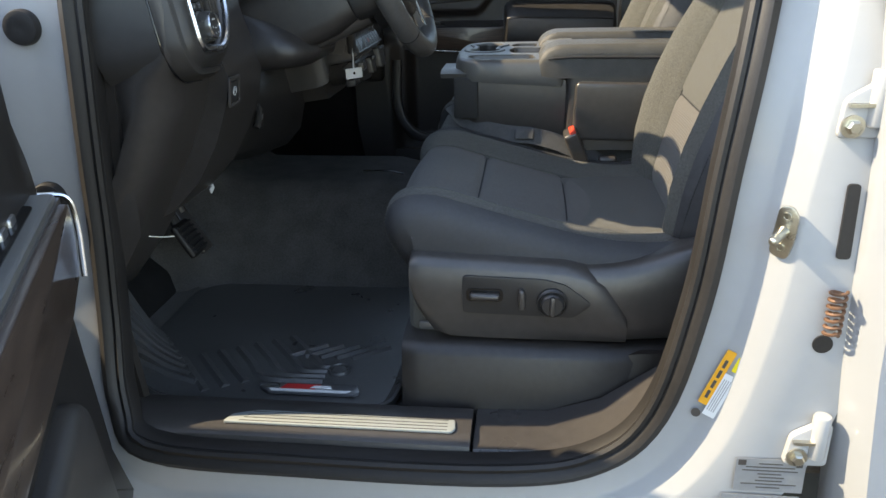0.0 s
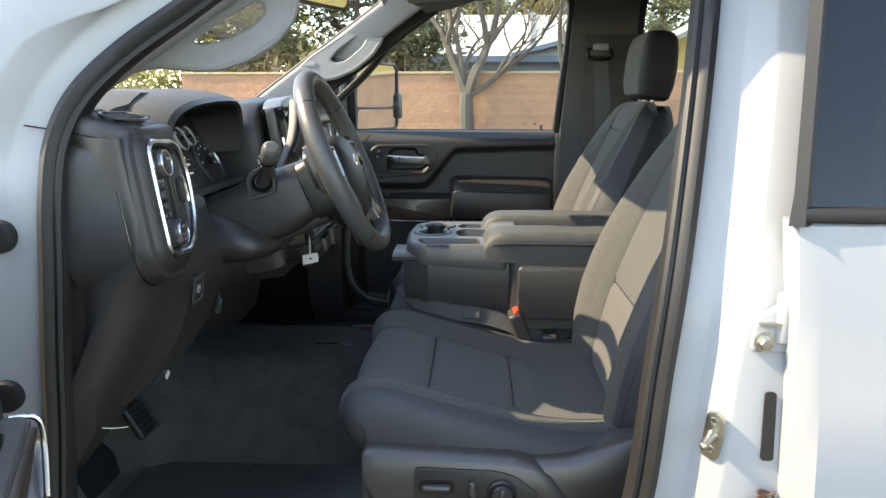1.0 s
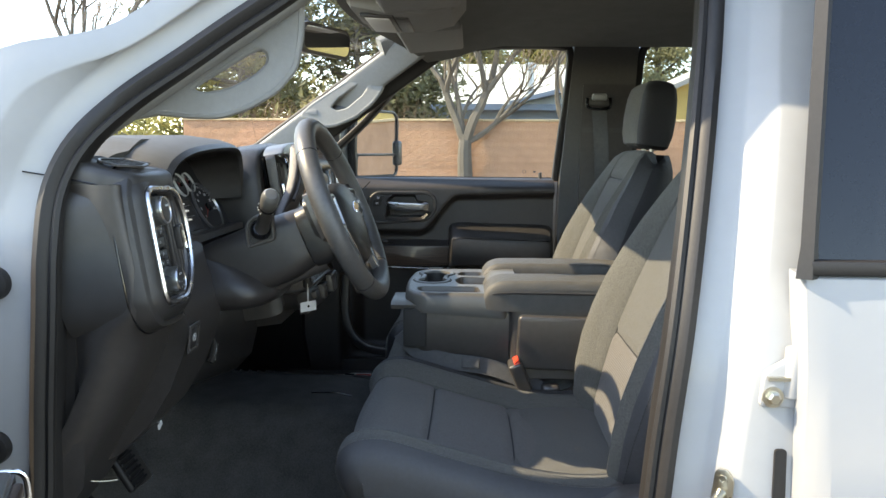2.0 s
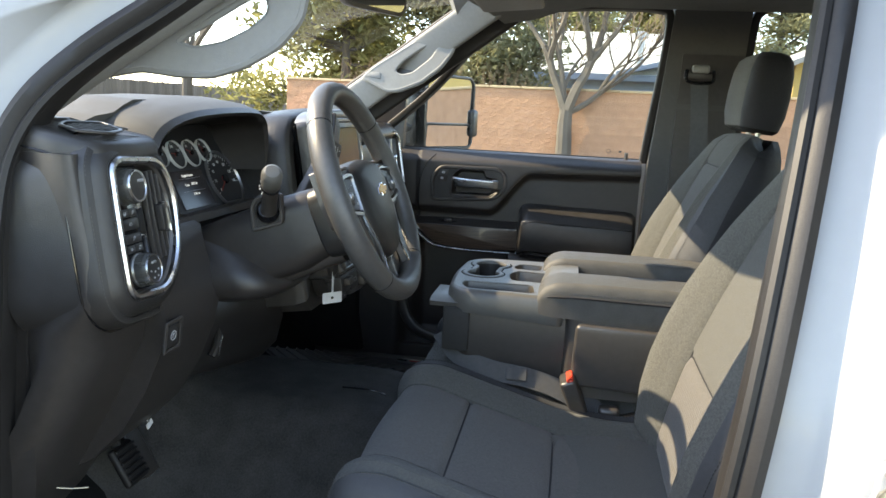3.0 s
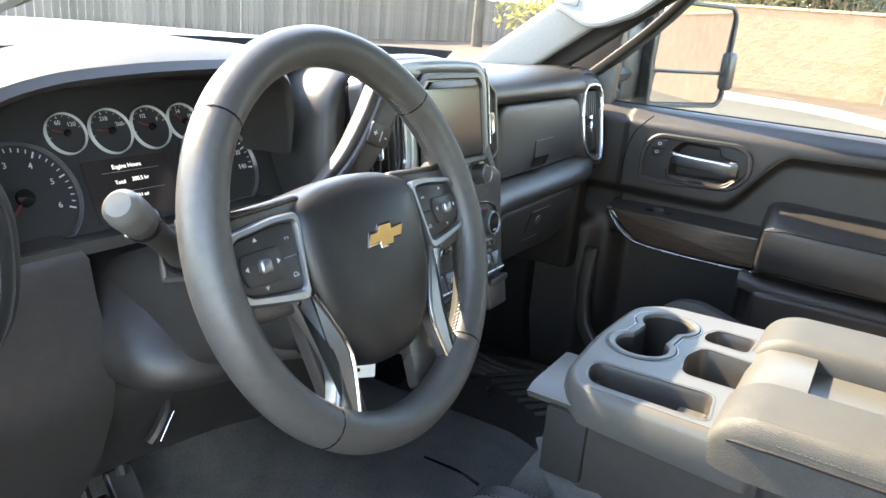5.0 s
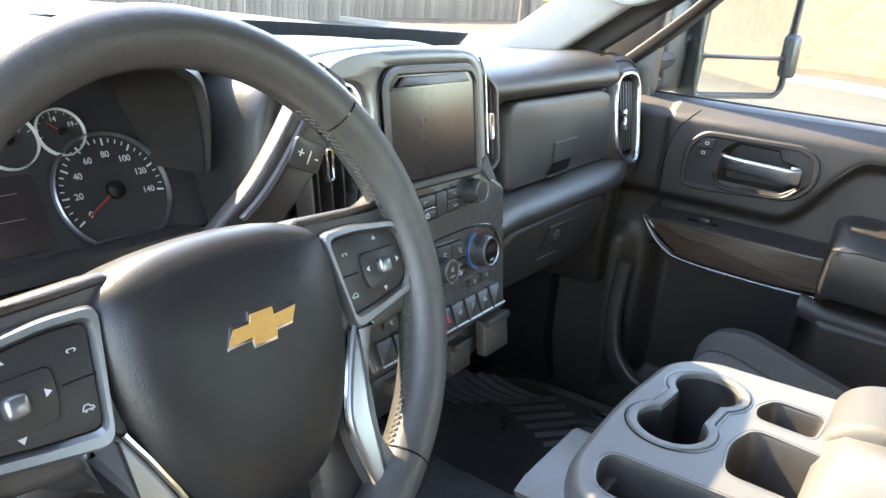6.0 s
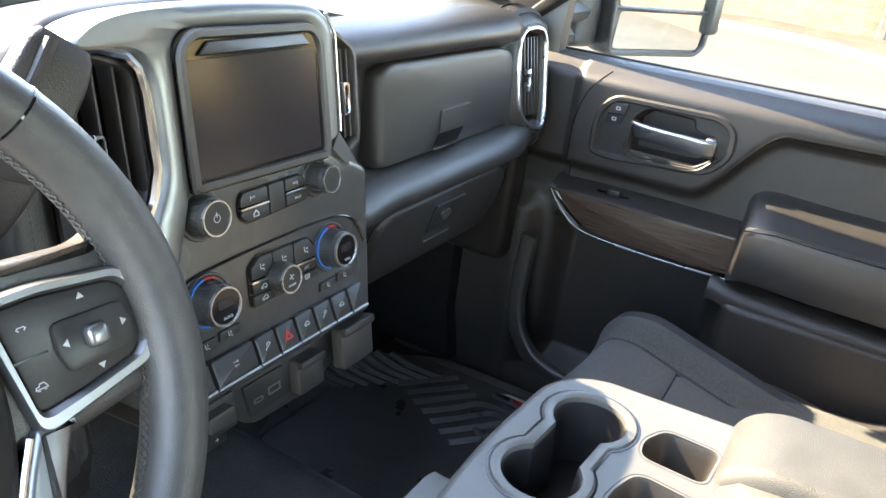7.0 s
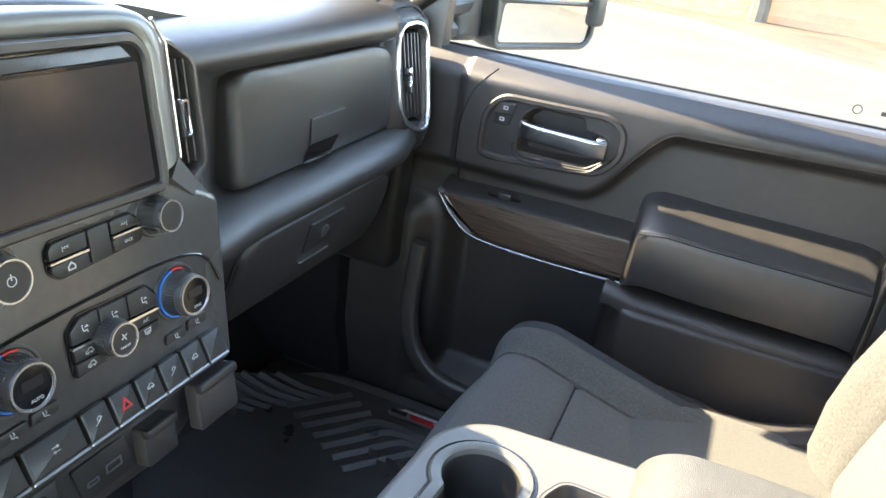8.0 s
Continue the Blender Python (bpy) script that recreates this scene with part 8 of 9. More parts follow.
# ---- belts ----
belt = thing("driver_belt_buckle", (0.56, 1.41, 0.86), "black seat belt buckle with a red button", "buckle")
BK = F((0.562, 1.410, 0.908), (-0.42, -0.18, 1), (0, 1, 0))
part("buckle_body", rbox(0.030, 0.045, 0.085, 0.006, 3, BK @ Matrix.Translation((0, 0, -0.0))), PLASTIC, belt)
part("red_button", rbox(0.013, 0.040, 0.010, 0.003, 2, BK @ Matrix.Translation((0.006, 0, 0.0400))), REDBTN, belt, "red release button")
part("stalk", rbox(0.010, 0.03, 0.10, 0.004, 2, BK @ Matrix.Translation((0, 0, -0.08))), WEB, belt)
lap = thing("centre_lap_belt", (0.45, 1.43, 0.93), "dark webbing lap belt across the centre seat", "seat belt")
wp = curve([(0.292, 1.49, 0.985), (0.335, 1.452, 0.952), (0.40, 1.427, 0.938), (0.47, 1.420, 0.932), (0.53, 1.425, 0.915), (0.60, 1.43, 0.88), (0.66, 1.43, 0.85)], 6)
part("webbing", sweep(wp, [(-0.02, -0.001), (0.02, -0.001), (0.02, 0.001), (-0.02, 0.001)], up=(0.1, -0.75, 0.65)), WEB, lap)
part("adjuster", rbox(0.040, 0.024, 0.006, 0.003, 2, Matrix.Translation((0.452, 1.416, 0.937)) @ Matrix.Rotation(radians(52), 4, "X")), WEB, lap)
b2b = thing("centre_belt_buckle", (0.60, 1.43, 0.93), "grey belt tongue standing beside the buckle", "buckle")
part("tongue", rbox(0.030, 0.006, 0.05, 0.002, 2, Matrix.Translation((0.612, 1.425, 0.955)) @ Matrix.Rotation(radians(8), 4, "Y")), WEB, b2b)
part("anchor", rbox(0.04, 0.03, 0.03, 0.008, 3, Matrix.Translation((0.63, 1.425, 0.875))), PLASTIC, b2b)

# ---- floor mats and pedals ----
def floor_mat(name, flip, label):
    m = thing(name, (0.0, 1.1 if not flip else MIR(1.1), 0.65), label, "floor mat", "rubber floor mats")
    Y = (lambda y: MIR(y)) if flip else (lambda y: y)
    OUTL = curve([(0.240, 0.858, 0), (0.20, 0.845, 0), (0.10, 0.842, 0), (0.0, 0.842, 0), (-0.10, 0.846, 0), (-0.165, 0.862, 0), (-0.22, 0.92, 0), (-0.28, 1.02, 0), (-0.33, 1.12, 0), (-0.33, 1.30, 0), (-0.30, 1.355, 0), (-0.10, 1.36, 0), (0.15, 1.36, 0), (0.235, 1.33, 0), (0.258, 1.20, 0), (0.258, 1.0, 0), (0.254, 0.90, 0)], 4, True)
    pts = [(p.x, Y(p.y)) for p in OUTL]
    rows = [[(x, y, z) for x, y in offset(pts, k)] for k, z in ((0.0, 0.645), (0.001, 0.660), (-0.003, 0.662), (-0.008, 0.660), (-0.016, 0.653))]
    part("mat_tray", loft(rows), MATRUB, m, "", 40)
    # raised ribs: slanted ones that bend towards the seat, short counter-ribs and those on the side wall
    def ribs(name, lines, r):
        bm = bmesh.new()
        for line in lines:
            bm = join(bm, tube([(q.x, Y(q.y), q.z) for q in curve(line, 3)], r, 6))
        part(name, bm, MATRUB, m, "", 40)
    slant = []
    for i in range(7):
        x0, y0 = -0.165 + 0.030 * i, 0.985 + 0.016 * i
        line = [(x0, y0, 0.6470), (x0 + 0.045, y0 - 0.054, 0.6470), (x0 + 0.086, y0 - 0.102, 0.6470)]
        slant.append(line + ([(0.116, y0 - 0.104, 0.6470)] if 3 <= i else []))
    ribs("slanted_ribs", slant, 0.0112)
    ribs("counter_ribs", [[(0.030 + 0.030 * i, 1.008, 0.6470), (0.062 + 0.030 * i, 1.032, 0.6470), (0.092 + 0.030 * i, 1.054, 0.6470)] for i in range(5)], 0.0108)
    side = lambda i: [(-0.105 - 0.021 * i, 0.908 + 0.024 * i, 0.651), (-0.165 - 0.020 * i, 0.922 + 0.027 * i, 0.658 + 0.003 * i), (-0.222 - 0.020 * i, 0.935 + 0.030 * i, 0.676 + 0.010 * i)]
    ribs("side_ribs", [side(i) for i in range(7)], 0.0095)
    part("side_wall", loft([[(x, Y(y), z + 0.002) for x, y, z in side(i)] + [(x - 0.004 * k, Y(y), z - 0.012) for k, (x, y, z) in enumerate(side(i)[::-1])] for i in (-2.2, -1, 0, 1, 2, 3, 4, 5, 6, 7, 8)]), MATRUB, m, "", 50)
    part("foot_rise", loft([[(x, Y(y), z) for y in (0.97, 1.1, 1.3, 1.36)] for x, z in ((-0.26, 0.657), (-0.32, 0.675), (-0.38, 0.73), (-0.44, 0.82))], closed=False), MATRUB, m)
    part("fixing_ring", collar(circle(0.0205, 28, 0.136, Y(0.966)), circle(0.015, 28, 0.136, Y(0.966)), 0.006, Matrix.Translation((0, 0, 0.652)), 0, 0.002), MATRUB, m)
    part("fixing_knob", lathe([(0.013, 0), (0.012, 0.004), (0.001, 0.0045)], 20, Matrix.Translation((0.136, Y(0.966), 0.652))), MATRUB, m)
    flat = lambda pts, h, z, b=0.0: prism([(x, Y(y)) for x, y in pts], h, Matrix.Translation((0, 0, z)), b)
    lg = part("badge", flat(rpoly([(0.034, 0.879), (0.182, 0.879), (0.190, 0.886), (0.182, 0.906), (0.014, 0.903), (0.012, 0.897)], 0.002), 0.006, 0.656, 0.001), SATIN, m, "silver badge plate with a red bar")
    part("badge_edge", flat([(0.040, 0.8795), (0.168, 0.8795), (0.176, 0.8860), (0.034, 0.8860)], 0.0012, 0.6619), PAPER, lg)
    part("badge_bar", flat([(0.054, 0.888), (0.112, 0.888), (0.120, 0.902), (0.062, 0.902)], 0.001, 0.6620), REDP, lg)
    part("badge_bar", flat([(0.104, 0.890), (0.142, 0.890), (0.138, 0.898), (0.110, 0.898)], 0.0012, 0.6622), PAPER, lg)
    part("badge_end", flat([(0.016, 0.890), (0.050, 0.888), (0.050, 0.901), (0.018, 0.899)], 0.001, 0.6620), PEWTER, lg)
    m.location.z -= 0.04
    return m


floor_mat("floor_mat", False, "black ribbed rubber floor mat with a small badge")
floor_mat("floor_mat", True, "black ribbed rubber floor mat on the passenger side")

ped = thing("brake_pedal", (-0.18, 1.19, 0.78), "black ribbed rubber brake pedal on a steel arm", "pedal")
PM = F((-0.225, 1.200, 0.768), (0.85, 0, 0.5))
part("pad", rbox(0.062, 0.076, 0.016, 0.007, 3, PM), RUBBER, ped)
for i in range(6):
    part("pad_rib", rbox(0.054, 0.005, 0.005, 0.001, 1, PM @ Matrix.Translation((0, -0.029 + i * 0.0116, 0.010))), RUBBER, ped)
part("arm", tube(curve([(-0.24, 1.200, 0.78), (-0.29, 1.205, 0.90), (-0.31, 1.205, 1.02)], 5), 0.010, 8), RUBBER, ped)
ped2 = thing("accelerator_pedal", (-0.2, 1.30, 0.75), "black plastic accelerator pedal", "pedal")
part("pad", rbox(0.045, 0.11, 0.014, 0.005, 3, F((-0.25, 1.27, 0.76), (0.85, 0, 0.5))), PLASTIC, ped2)
part("arm", tube(curve([(-0.265, 1.27, 0.80), (-0.30, 1.275, 0.90), (-0.32, 1.28, 1.0)], 5), 0.008, 8), PLASTIC, ped2)
fr_ = thing("foot_rest_trim", (-0.2, 0.90, 0.75), "bright trim edge beneath the dashboard end", "trim")
part("edge", tube(curve([(-0.145, 0.905, 0.886), (-0.13, 0.92, 0.879), (-0.115, 0.935, 0.875)], 5), 0.0013, 6), PEWTER, fr_)
# kick panels
shape("kick_panel_driver", loft([[(-0.45, 0.83, z), (-0.16 + k, 0.835, z), (-0.15 + k, 0.85, z), (-0.45, 0.86, z)] for z, k in ((0.59, -0.08), (0.70, -0.08), (0.80, -0.07), (1.0, -0.03))]), DARKPLASTIC, "black kick panel at the driver footwell", "panel", "structure")
shape("kick_panel_passenger", loft([[(-0.45, 2.35, z), (-0.14 + k, 2.35, z), (-0.13 + k, 2.40, z), (-0.45, 2.40, z)] for z, k in ((0.63, 0.02), (0.75, 0.0), (0.9, 0.0), (1.1, 0.0))]), TOEBOARD, "carpeted kick panel, coloured near-black for the passenger footwell shade", "panel", "structure")

# ---- passenger door ----
pd = thing("passenger_door", (0.4, 2.45, 0.6), "closed black-trimmed passenger door with wood strip and chrome handle", "car door")
PD = F((0, 2.415, 0), (0, -1, 0))     # local x along the cab, y up, z towards the cabin


def at_pd(a, b, c=0.0):
    return PD @ Matrix.Translation((a, b, c))


part("skin", loft([[(x, 2.53, 0.50), (x, 2.56, 0.52), (x, 2.56, 1.28), (x, 2.53, 1.29)] for x in (-0.18, 0.86)]), PAINT, pd)
# trim: height field towards the cabin
def pad_edge(x):
    """Height of the lower edge of the raised upper pad, which carries the stitched seam behind the handle."""
    return 1.117 + 0.126 * smooth01((x - 0.272) / 0.136) + 0.009 * smooth01((x - 0.38) / 0.36)


HANDLE = rpoly([(0.092, 1.150), (0.092, 1.222), (0.118, 1.255), (0.300, 1.257), (0.327, 1.238), (0.328, 1.195), (0.298, 1.160), (0.128, 1.147)], [0.016, 0.02, 0.02, 0.016, 0.016, 0.016, 0.02, 0.02], 5)
CUP = rpoly([(0.158, 1.172), (0.160, 1.228), (0.180, 1.246), (0.258, 1.245), (0.263, 1.226), (0.300, 1.222), (0.302, 1.188), (0.276, 1.168), (0.170, 1.164)], 0.008, 4)


def trim_depth(x, z):
    raised = smooth01((z - pad_edge(x) + 0.016) / 0.026)
    d = 0.006 + 0.030 * raised
    d += 0.010 * smooth01((1.12 - z) / 0.06) * smooth01((x - 0.36) / 0.05)            # the scooped panel swells towards the armrest
    d -= 0.040 * smooth01((z - 1.268) / 0.042)                                       # rolls over to the window
    d -= 0.006 * smooth01((0.050 - x) / 0.008) * smooth01((z - 1.05) / 0.02)           # step at the front seam
    d -= 0.050 * smooth01((1.012 - z) / 0.014) * smooth01((0.372 - x) / 0.03) * smooth01((z - 0.66) / 0.05) * smooth01((x - 0.03) / 0.04)   # dark bay below the wood strip
    d += 0.060 * smooth01((0.986 - z) / 0.030) * smooth01((x - 0.352) / 0.04)          # lower door swells out again
    d += 0.030 * smooth01((0.030 - x) / 0.05) * smooth01((1.05 - z) / 0.05)
    if 0.112 < x < 0.300 and 1.170 < z < 1.246:
        d -= 0.05                                                                      # room for the handle well
    return d


def trim(u, v):
    x, z = lerp(-0.16, 0.735, v), lerp(0.56, 1.300, u)
    p = at_pd(x, z, trim_depth(x, z)).translation
    return tuple(p)


part("trim_panel", sheet(trim, 148, 128), DOORTRIM, pd, "charcoal door trim", 70)
part("sill_top", loft([[(x, 2.424, 1.276), (x, 2.4185, 1.290), (x, 2.421, 1.299), (x, 2.432, 1.304), (x, 2.47, 1.305), (x, 2.47, 1.28)] for x in (-0.16, 0.3, 0.735)]), DOORTRIM, pd)
part("belt_strip", bounds(-0.14, 0.735, 2.462, 2.470, 1.29, 1.308, 0.002), RUBBER, pd)
seam_line = [(0.331 + 0.404 * i / 60) for i in range(61)]
part("seam_stitching", stitches([PD @ Vector((x, pad_edge(x) + 0.008, trim_depth(x, pad_edge(x) + 0.008) + 0.0006)) for x in seam_line], 0.005, 0.0006), THREAD, pd)
part("seam_line", tube([PD @ Vector((x, pad_edge(x) + 0.004, trim_depth(x, pad_edge(x) + 0.004))) for x in seam_line], 0.0009, 5), GLOSSY, pd)
part("front_seam", tube([PD @ Vector((p.x, p.y, trim_depth(p.x, p.y) + 0.0002)) for p in curve([(0.098, 1.290, 0), (0.067, 1.250, 0), (0.052, 1.194, 0), (0.052, 1.129, 0), (0.052, 1.08, 0)], 10)], 0.0011, 5), GLOSSY, pd)
part("handle_bezel", collar(offset(HANDLE, 0.004), offset(HANDLE, -0.008), 0.008, at_pd(0, 0, 0.0335), 0, 0.004), DOORTRIM, pd)
hbx = part("handle_plate", holed_plate(offset(HANDLE, -0.007), [CUP], 0.004, at_pd(0, 0, 0.0375)), BUTTON, pd, "black handle plate")
part("handle_well", loft([[PD @ Vector((x, z, c)) for x, z in offset(CUP, k)] for k, c in ((0.004, 0.0372), (0.002, 0.0392), (0.0, 0.0375), (-0.003, 0.020), (-0.008, 0.006))], caps=False), DOORTRIM, hbx, "", 50)
part("well_floor", prism(offset(CUP, -0.006), 0.002, at_pd(0, 0, 0.0045)), BUTTON, hbx)
part("well_lip", tube([PD @ Vector((p.x, p.y, 0.0395)) for p in curve([(0.150, 1.182, 0), (0.156, 1.164, 0), (0.180, 1.155, 0), (0.270, 1.159, 0), (0.298, 1.176, 0), (0.309, 1.190, 0)], 6)], 0.003, 6), DOORTRIM, hbx)
hpath = [PD @ Vector(p) for p in curve([(0.164, 1.209, 0.040), (0.171, 1.209, 0.052), (0.20, 1.2075, 0.056), (0.24, 1.2065, 0.057), (0.28, 1.2055, 0.056), (0.302, 1.205, 0.050)], 5)]
part("door_handle", sweep(hpath, rpoly([(-0.014, -0.007), (0.014, -0.007), (0.014, 0.005), (-0.014, 0.008)], 0.005, 4), up=(0, -1, 0)), PULL, pd, "bright chrome pull handle")
part("handle_pivot", rbox(0.020, 0.030, 0.026, 0.006, 3, at_pd(0.294, 1.207, 0.038)), PULL, pd)
lk = part("lock_switch", prism(rpoly([(0.108, 1.206), (0.116, 1.243), (0.146, 1.246), (0.138, 1.208)], 0.004), 0.003, at_pd(0, 0, 0.0372), 0.001), BUTTON, pd)
part("switch_split", prism([(0.112, 1.2245), (0.142, 1.2265), (0.142, 1.2255), (0.112, 1.2235)], 0.0004, at_pd(0, 0, 0.0402)), GLOSSY, lk)
for dx, dy in ((0.002, 0.0105), (-0.002, -0.0085)):
    part("symbol", collar(rrect(0.008, 0.006, 0.001, cx=0.127 + dx, cy=1.225 + dy), rrect(0.005, 0.003, 0.0006, cx=0.127 + dx, cy=1.225 + dy), 0.0004, at_pd(0, 0, 0.0402)), DIALTXT, lk)
ws_ = rpoly([(0.046, 1.069), (0.378, 1.070), (0.386, 1.004), (0.30, 1.002), (0.18, 1.003), (0.120, 1.008), (0.078, 1.034)], [0.004, 0.004, 0.004, 0.02, 0.05, 0.03, 0.02], 5)
wd = part("wood_strip", prism(ws_, 0.020, at_pd(0, 0, 0.030), 0.001, 2), WOOD, pd, "dark wood-look trim strip")
part("silver_edge", sweep([PD @ Vector(p) for p in curve([(0.036, 1.066, 0.047), (0.056, 1.040, 0.049), (0.090, 1.011, 0.050), (0.125, 1.000, 0.050), (0.2, 0.995, 0.050), (0.300, 0.994, 0.050), (0.388, 0.996, 0.050)], 6)], rpoly([(-0.0017, -0.002), (0.0017, -0.002), (0.0017, 0.002), (-0.0017, 0.002)], 0.001), up=(0, -1, 0)), PULL, wd)
part("silver_corner", prism(rpoly([(0.030, 1.072), (0.046, 1.071), (0.074, 1.034), (0.112, 1.009), (0.088, 1.006), (0.052, 1.034)], 0.004), 0.020, at_pd(0, 0, 0.028), 0.003), BEZEL, wd)
part("strip_end", prism(rpoly([(0.379, 1.072), (0.392, 1.071), (0.398, 1.000), (0.387, 1.000)], 0.002), 0.021, at_pd(0, 0, 0.030), 0.002), DOORTRIM, wd)
# ledge over the strip, rising to a shallow alcove with the window switch
part("strip_top", loft([[PD @ Vector((x, z + k, c)) for z, c in ((1.090, 0.0), (1.086, 0.012), (1.0745, 0.036), (1.0725, 0.046), (1.0700, 0.0495), (1.064, 0.047), (1.058, 0.0))] for x, k in ((0.034, -0.003), (0.1, 0.0), (0.22, 0.001), (0.378, 0.001))]), DOORTRIM, pd, "", 50)
wsw = part("window_switch_well", prism(rpoly([(0.118, 0.014), (0.118, 0.032), (0.178, 0.032), (0.178, 0.014)], 0.004), 0.0022, PD @ Matrix(((1, 0, 0, 0), (0, 0, 1, 1.0790), (0, 1, 0, 0), (0, 0, 0, 1)))), GLOSSY, pd)
part("window_switch", rbox(0.024, 0.012, 0.014, 0.003, 2, at_pd(0.150, 1.083, 0.026)), BUTTON, wsw)
# armrest: a wide pad, its top sloping to the stitched edge
rows = []
for x, k, dz in ((0.372, 0.50, -0.022), (0.376, 0.80, -0.010), (0.386, 0.96, -0.002), (0.404, 1.0, 0.003), (0.43, 1.0, 0.003), (0.50, 1.0, 0.0), (0.60, 1.0, -0.001), (0.70, 0.99, -0.003), (0.722, 0.95, -0.008), (0.732, 0.75, -0.02)):
    rows.append([PD @ Vector((x, z + dz, c * k)) for z, c in ((1.150, 0.0), (1.146, 0.018), (1.138, 0.032), (1.124, 0.052), (1.110, 0.068), (1.1035, 0.0755), (1.098, 0.0785), (1.088, 0.0805), (1.05, 0.082), (1.022, 0.081), (1.008, 0.076), (1.002, 0.064), (1.002, 0.0))])
ar_ = part("armrest", loft(rows), SOFT, pd, "padded armrest", 40)
part("armrest_stitching", stitches([PD @ Vector((x, 1.1045 + dz, 0.0763)) for x, dz in ((0.388, -0.002), (0.43, 0.003), (0.50, 0.0), (0.60, -0.001), (0.715, -0.004))], 0.005, 0.0006), THREAD, ar_)
part("armrest_seam", tube([PD @ Vector((x, 1.0995 + dz, 0.0782)) for x, dz in ((0.384, -0.003), (0.43, 0.003), (0.50, 0.0), (0.60, -0.001), (0.72, -0.004))], 0.0009, 5), GLOSSY, ar_)
part("shelf_lip", loft([[PD @ Vector((x, z + k, c)) for z, c in ((1.000, 0.0), (0.998, 0.052), (0.990, 0.066), (0.978, 0.070), (0.960, 0.067), (0.955, 0.0))] for x, k in ((0.352, -0.002), (0.362, 0.0), (0.40, -0.010), (0.50, -0.014), (0.735, -0.016))]), DOORTRIM, pd, "", 50)
part("pocket_edge", sweep(curve([(0.020, 2.350, 0.97), (0.016, 2.345, 0.88), (0.022, 2.340, 0.81), (0.045, 2.335, 0.755), (0.10, 2.33, 0.715), (0.22, 2.33, 0.70), (0.5, 2.33, 0.695), (0.72, 2.33, 0.695)], 6), rpoly([(-0.016, -0.012), (0.016, -0.012), (0.016, 0.012), (-0.016, 0.012)], 0.008, 3), up=(0, -1, 0)), PLASTIC_B, pd)
part("lock_pin", lathe([(0.006, 0), (0.006, 0.02), (0.004, 0.022)], 12, Matrix.Translation((0.69, 2.452, 1.303))), PLASTIC, pd)
pane = part("window_pane", loft([[(-0.15, 2.472, 1.295), (0.745, 2.472, 1.295), (0.745, 2.477, 1.295), (-0.15, 2.477, 1.295)], [(0.24, 2.385, 1.76), (0.80, 2.385, 1.76), (0.80, 2.39, 1.76), (0.24, 2.39, 1.76)]]), GLASS, pd, "clear glass")
pane.visible_shadow = False
part("window_sticker", collar(circle(0.007, 20), circle(0.0055, 20), 0.0005, F((0.635, 2.462, 1.327), (0, -1, 0.19))), BUTTON, pd)
part("window_sticker", prism(rrect(0.008, 0.006, 0.001), 0.0005, F((0.671, 2.462, 1.327), (0, -1, 0.19))), BUTTON, pd)
# window surround
wr = curve([(-0.15, 2.45, 1.30), (0.06, 2.41, 1.475), (0.20, 2.375, 1.62), (0.30, 2.362, 1.705), (0.42, 2.355, 1.738), (0.60, 2.352, 1.748), (0.735, 2.354, 1.745), (0.770, 2.36, 1.72), (0.768, 2.385, 1.60), (0.752, 2.425, 1.42), (0.742, 2.45, 1.30)], 6)
part("window_frame", sweep(wr, rpoly([(-0.010, -0.02), (0.012, -0.02), (0.012, 0.02), (-0.010, 0.02)], 0.006, 3), up=(0, -1, 0.1)), RUBBER, pd, "black rubber window surround")
part("sail_panel", prism(rpoly([(-0.30, 1.285), (-0.016, 1.285), (-0.014, 1.505), (-0.045, 1.505), (-0.30, 1.330)], [0.002, 0.004, 0.006, 0.01, 0.002]), 0.03, F((0, 2.452, 1.29), (0, -1, 0.10)) @ Matrix.Translation((0, -1.29, 0)), 0.004), PLASTIC, pd, "black corner panel before the window")
shape("roof_rail_passenger", sweep(curve([(0.16, 2.26, 1.70), (0.30, 2.30, 1.765), (0.6, 2.305, 1.79), (1.2, 2.305, 1.79), (2.2, 2.305, 1.78)], 6), rpoly([(-0.06, -0.02), (0.05, -0.02), (0.05, 0.02), (-0.06, 0.03)], 0.015, 3), up=(0, -1, -0.6)), HEADL, "dark headliner edge above the passenger door", "ceiling trim", "structure")
shape("roof_rail_driver", sweep(curve([(0.16, 0.96, 1.70), (0.30, 0.94, 1.765), (0.6, 0.93, 1.80), (1.2, 0.93, 1.80), (2.2, 0.93, 1.79)], 6), rpoly([(-0.03, -0.02), (0.05, -0.02), (0.05, 0.02), (-0.03, 0.02)], 0.012, 3), up=(0, 1, -0.6)), HEADL, "dark headliner edge above the driver door", "ceiling trim", "structure")

# centre pillar on the passenger side
bm = loft([[(0.745, 2.38, 0.58), (1.02, 2.38, 0.58), (1.02, 2.46, 0.58), (0.745, 2.46, 0.58)], [(0.748, 2.385, 1.1), (1.01, 2.385, 1.1), (1.01, 2.46, 1.1), (0.748, 2.46, 1.1)], [(0.752, 2.39, 1.29), (1.0, 2.39, 1.29), (1.0, 2.46, 1.29), (0.752, 2.46, 1.29)], [(0.765, 2.37, 1.48), (0.985, 2.37, 1.48), (0.985, 2.44, 1.48), (0.765, 2.44, 1.48)], [(0.785, 2.315, 1.80), (0.99, 2.315, 1.80), (0.99, 2.40, 1.80), (0.785, 2.40, 1.80)]])
shape("centre_pillar_passenger", bm, PILLAR_DARK, "charcoal centre pillar trim on the passenger side", "pillar", "structure")
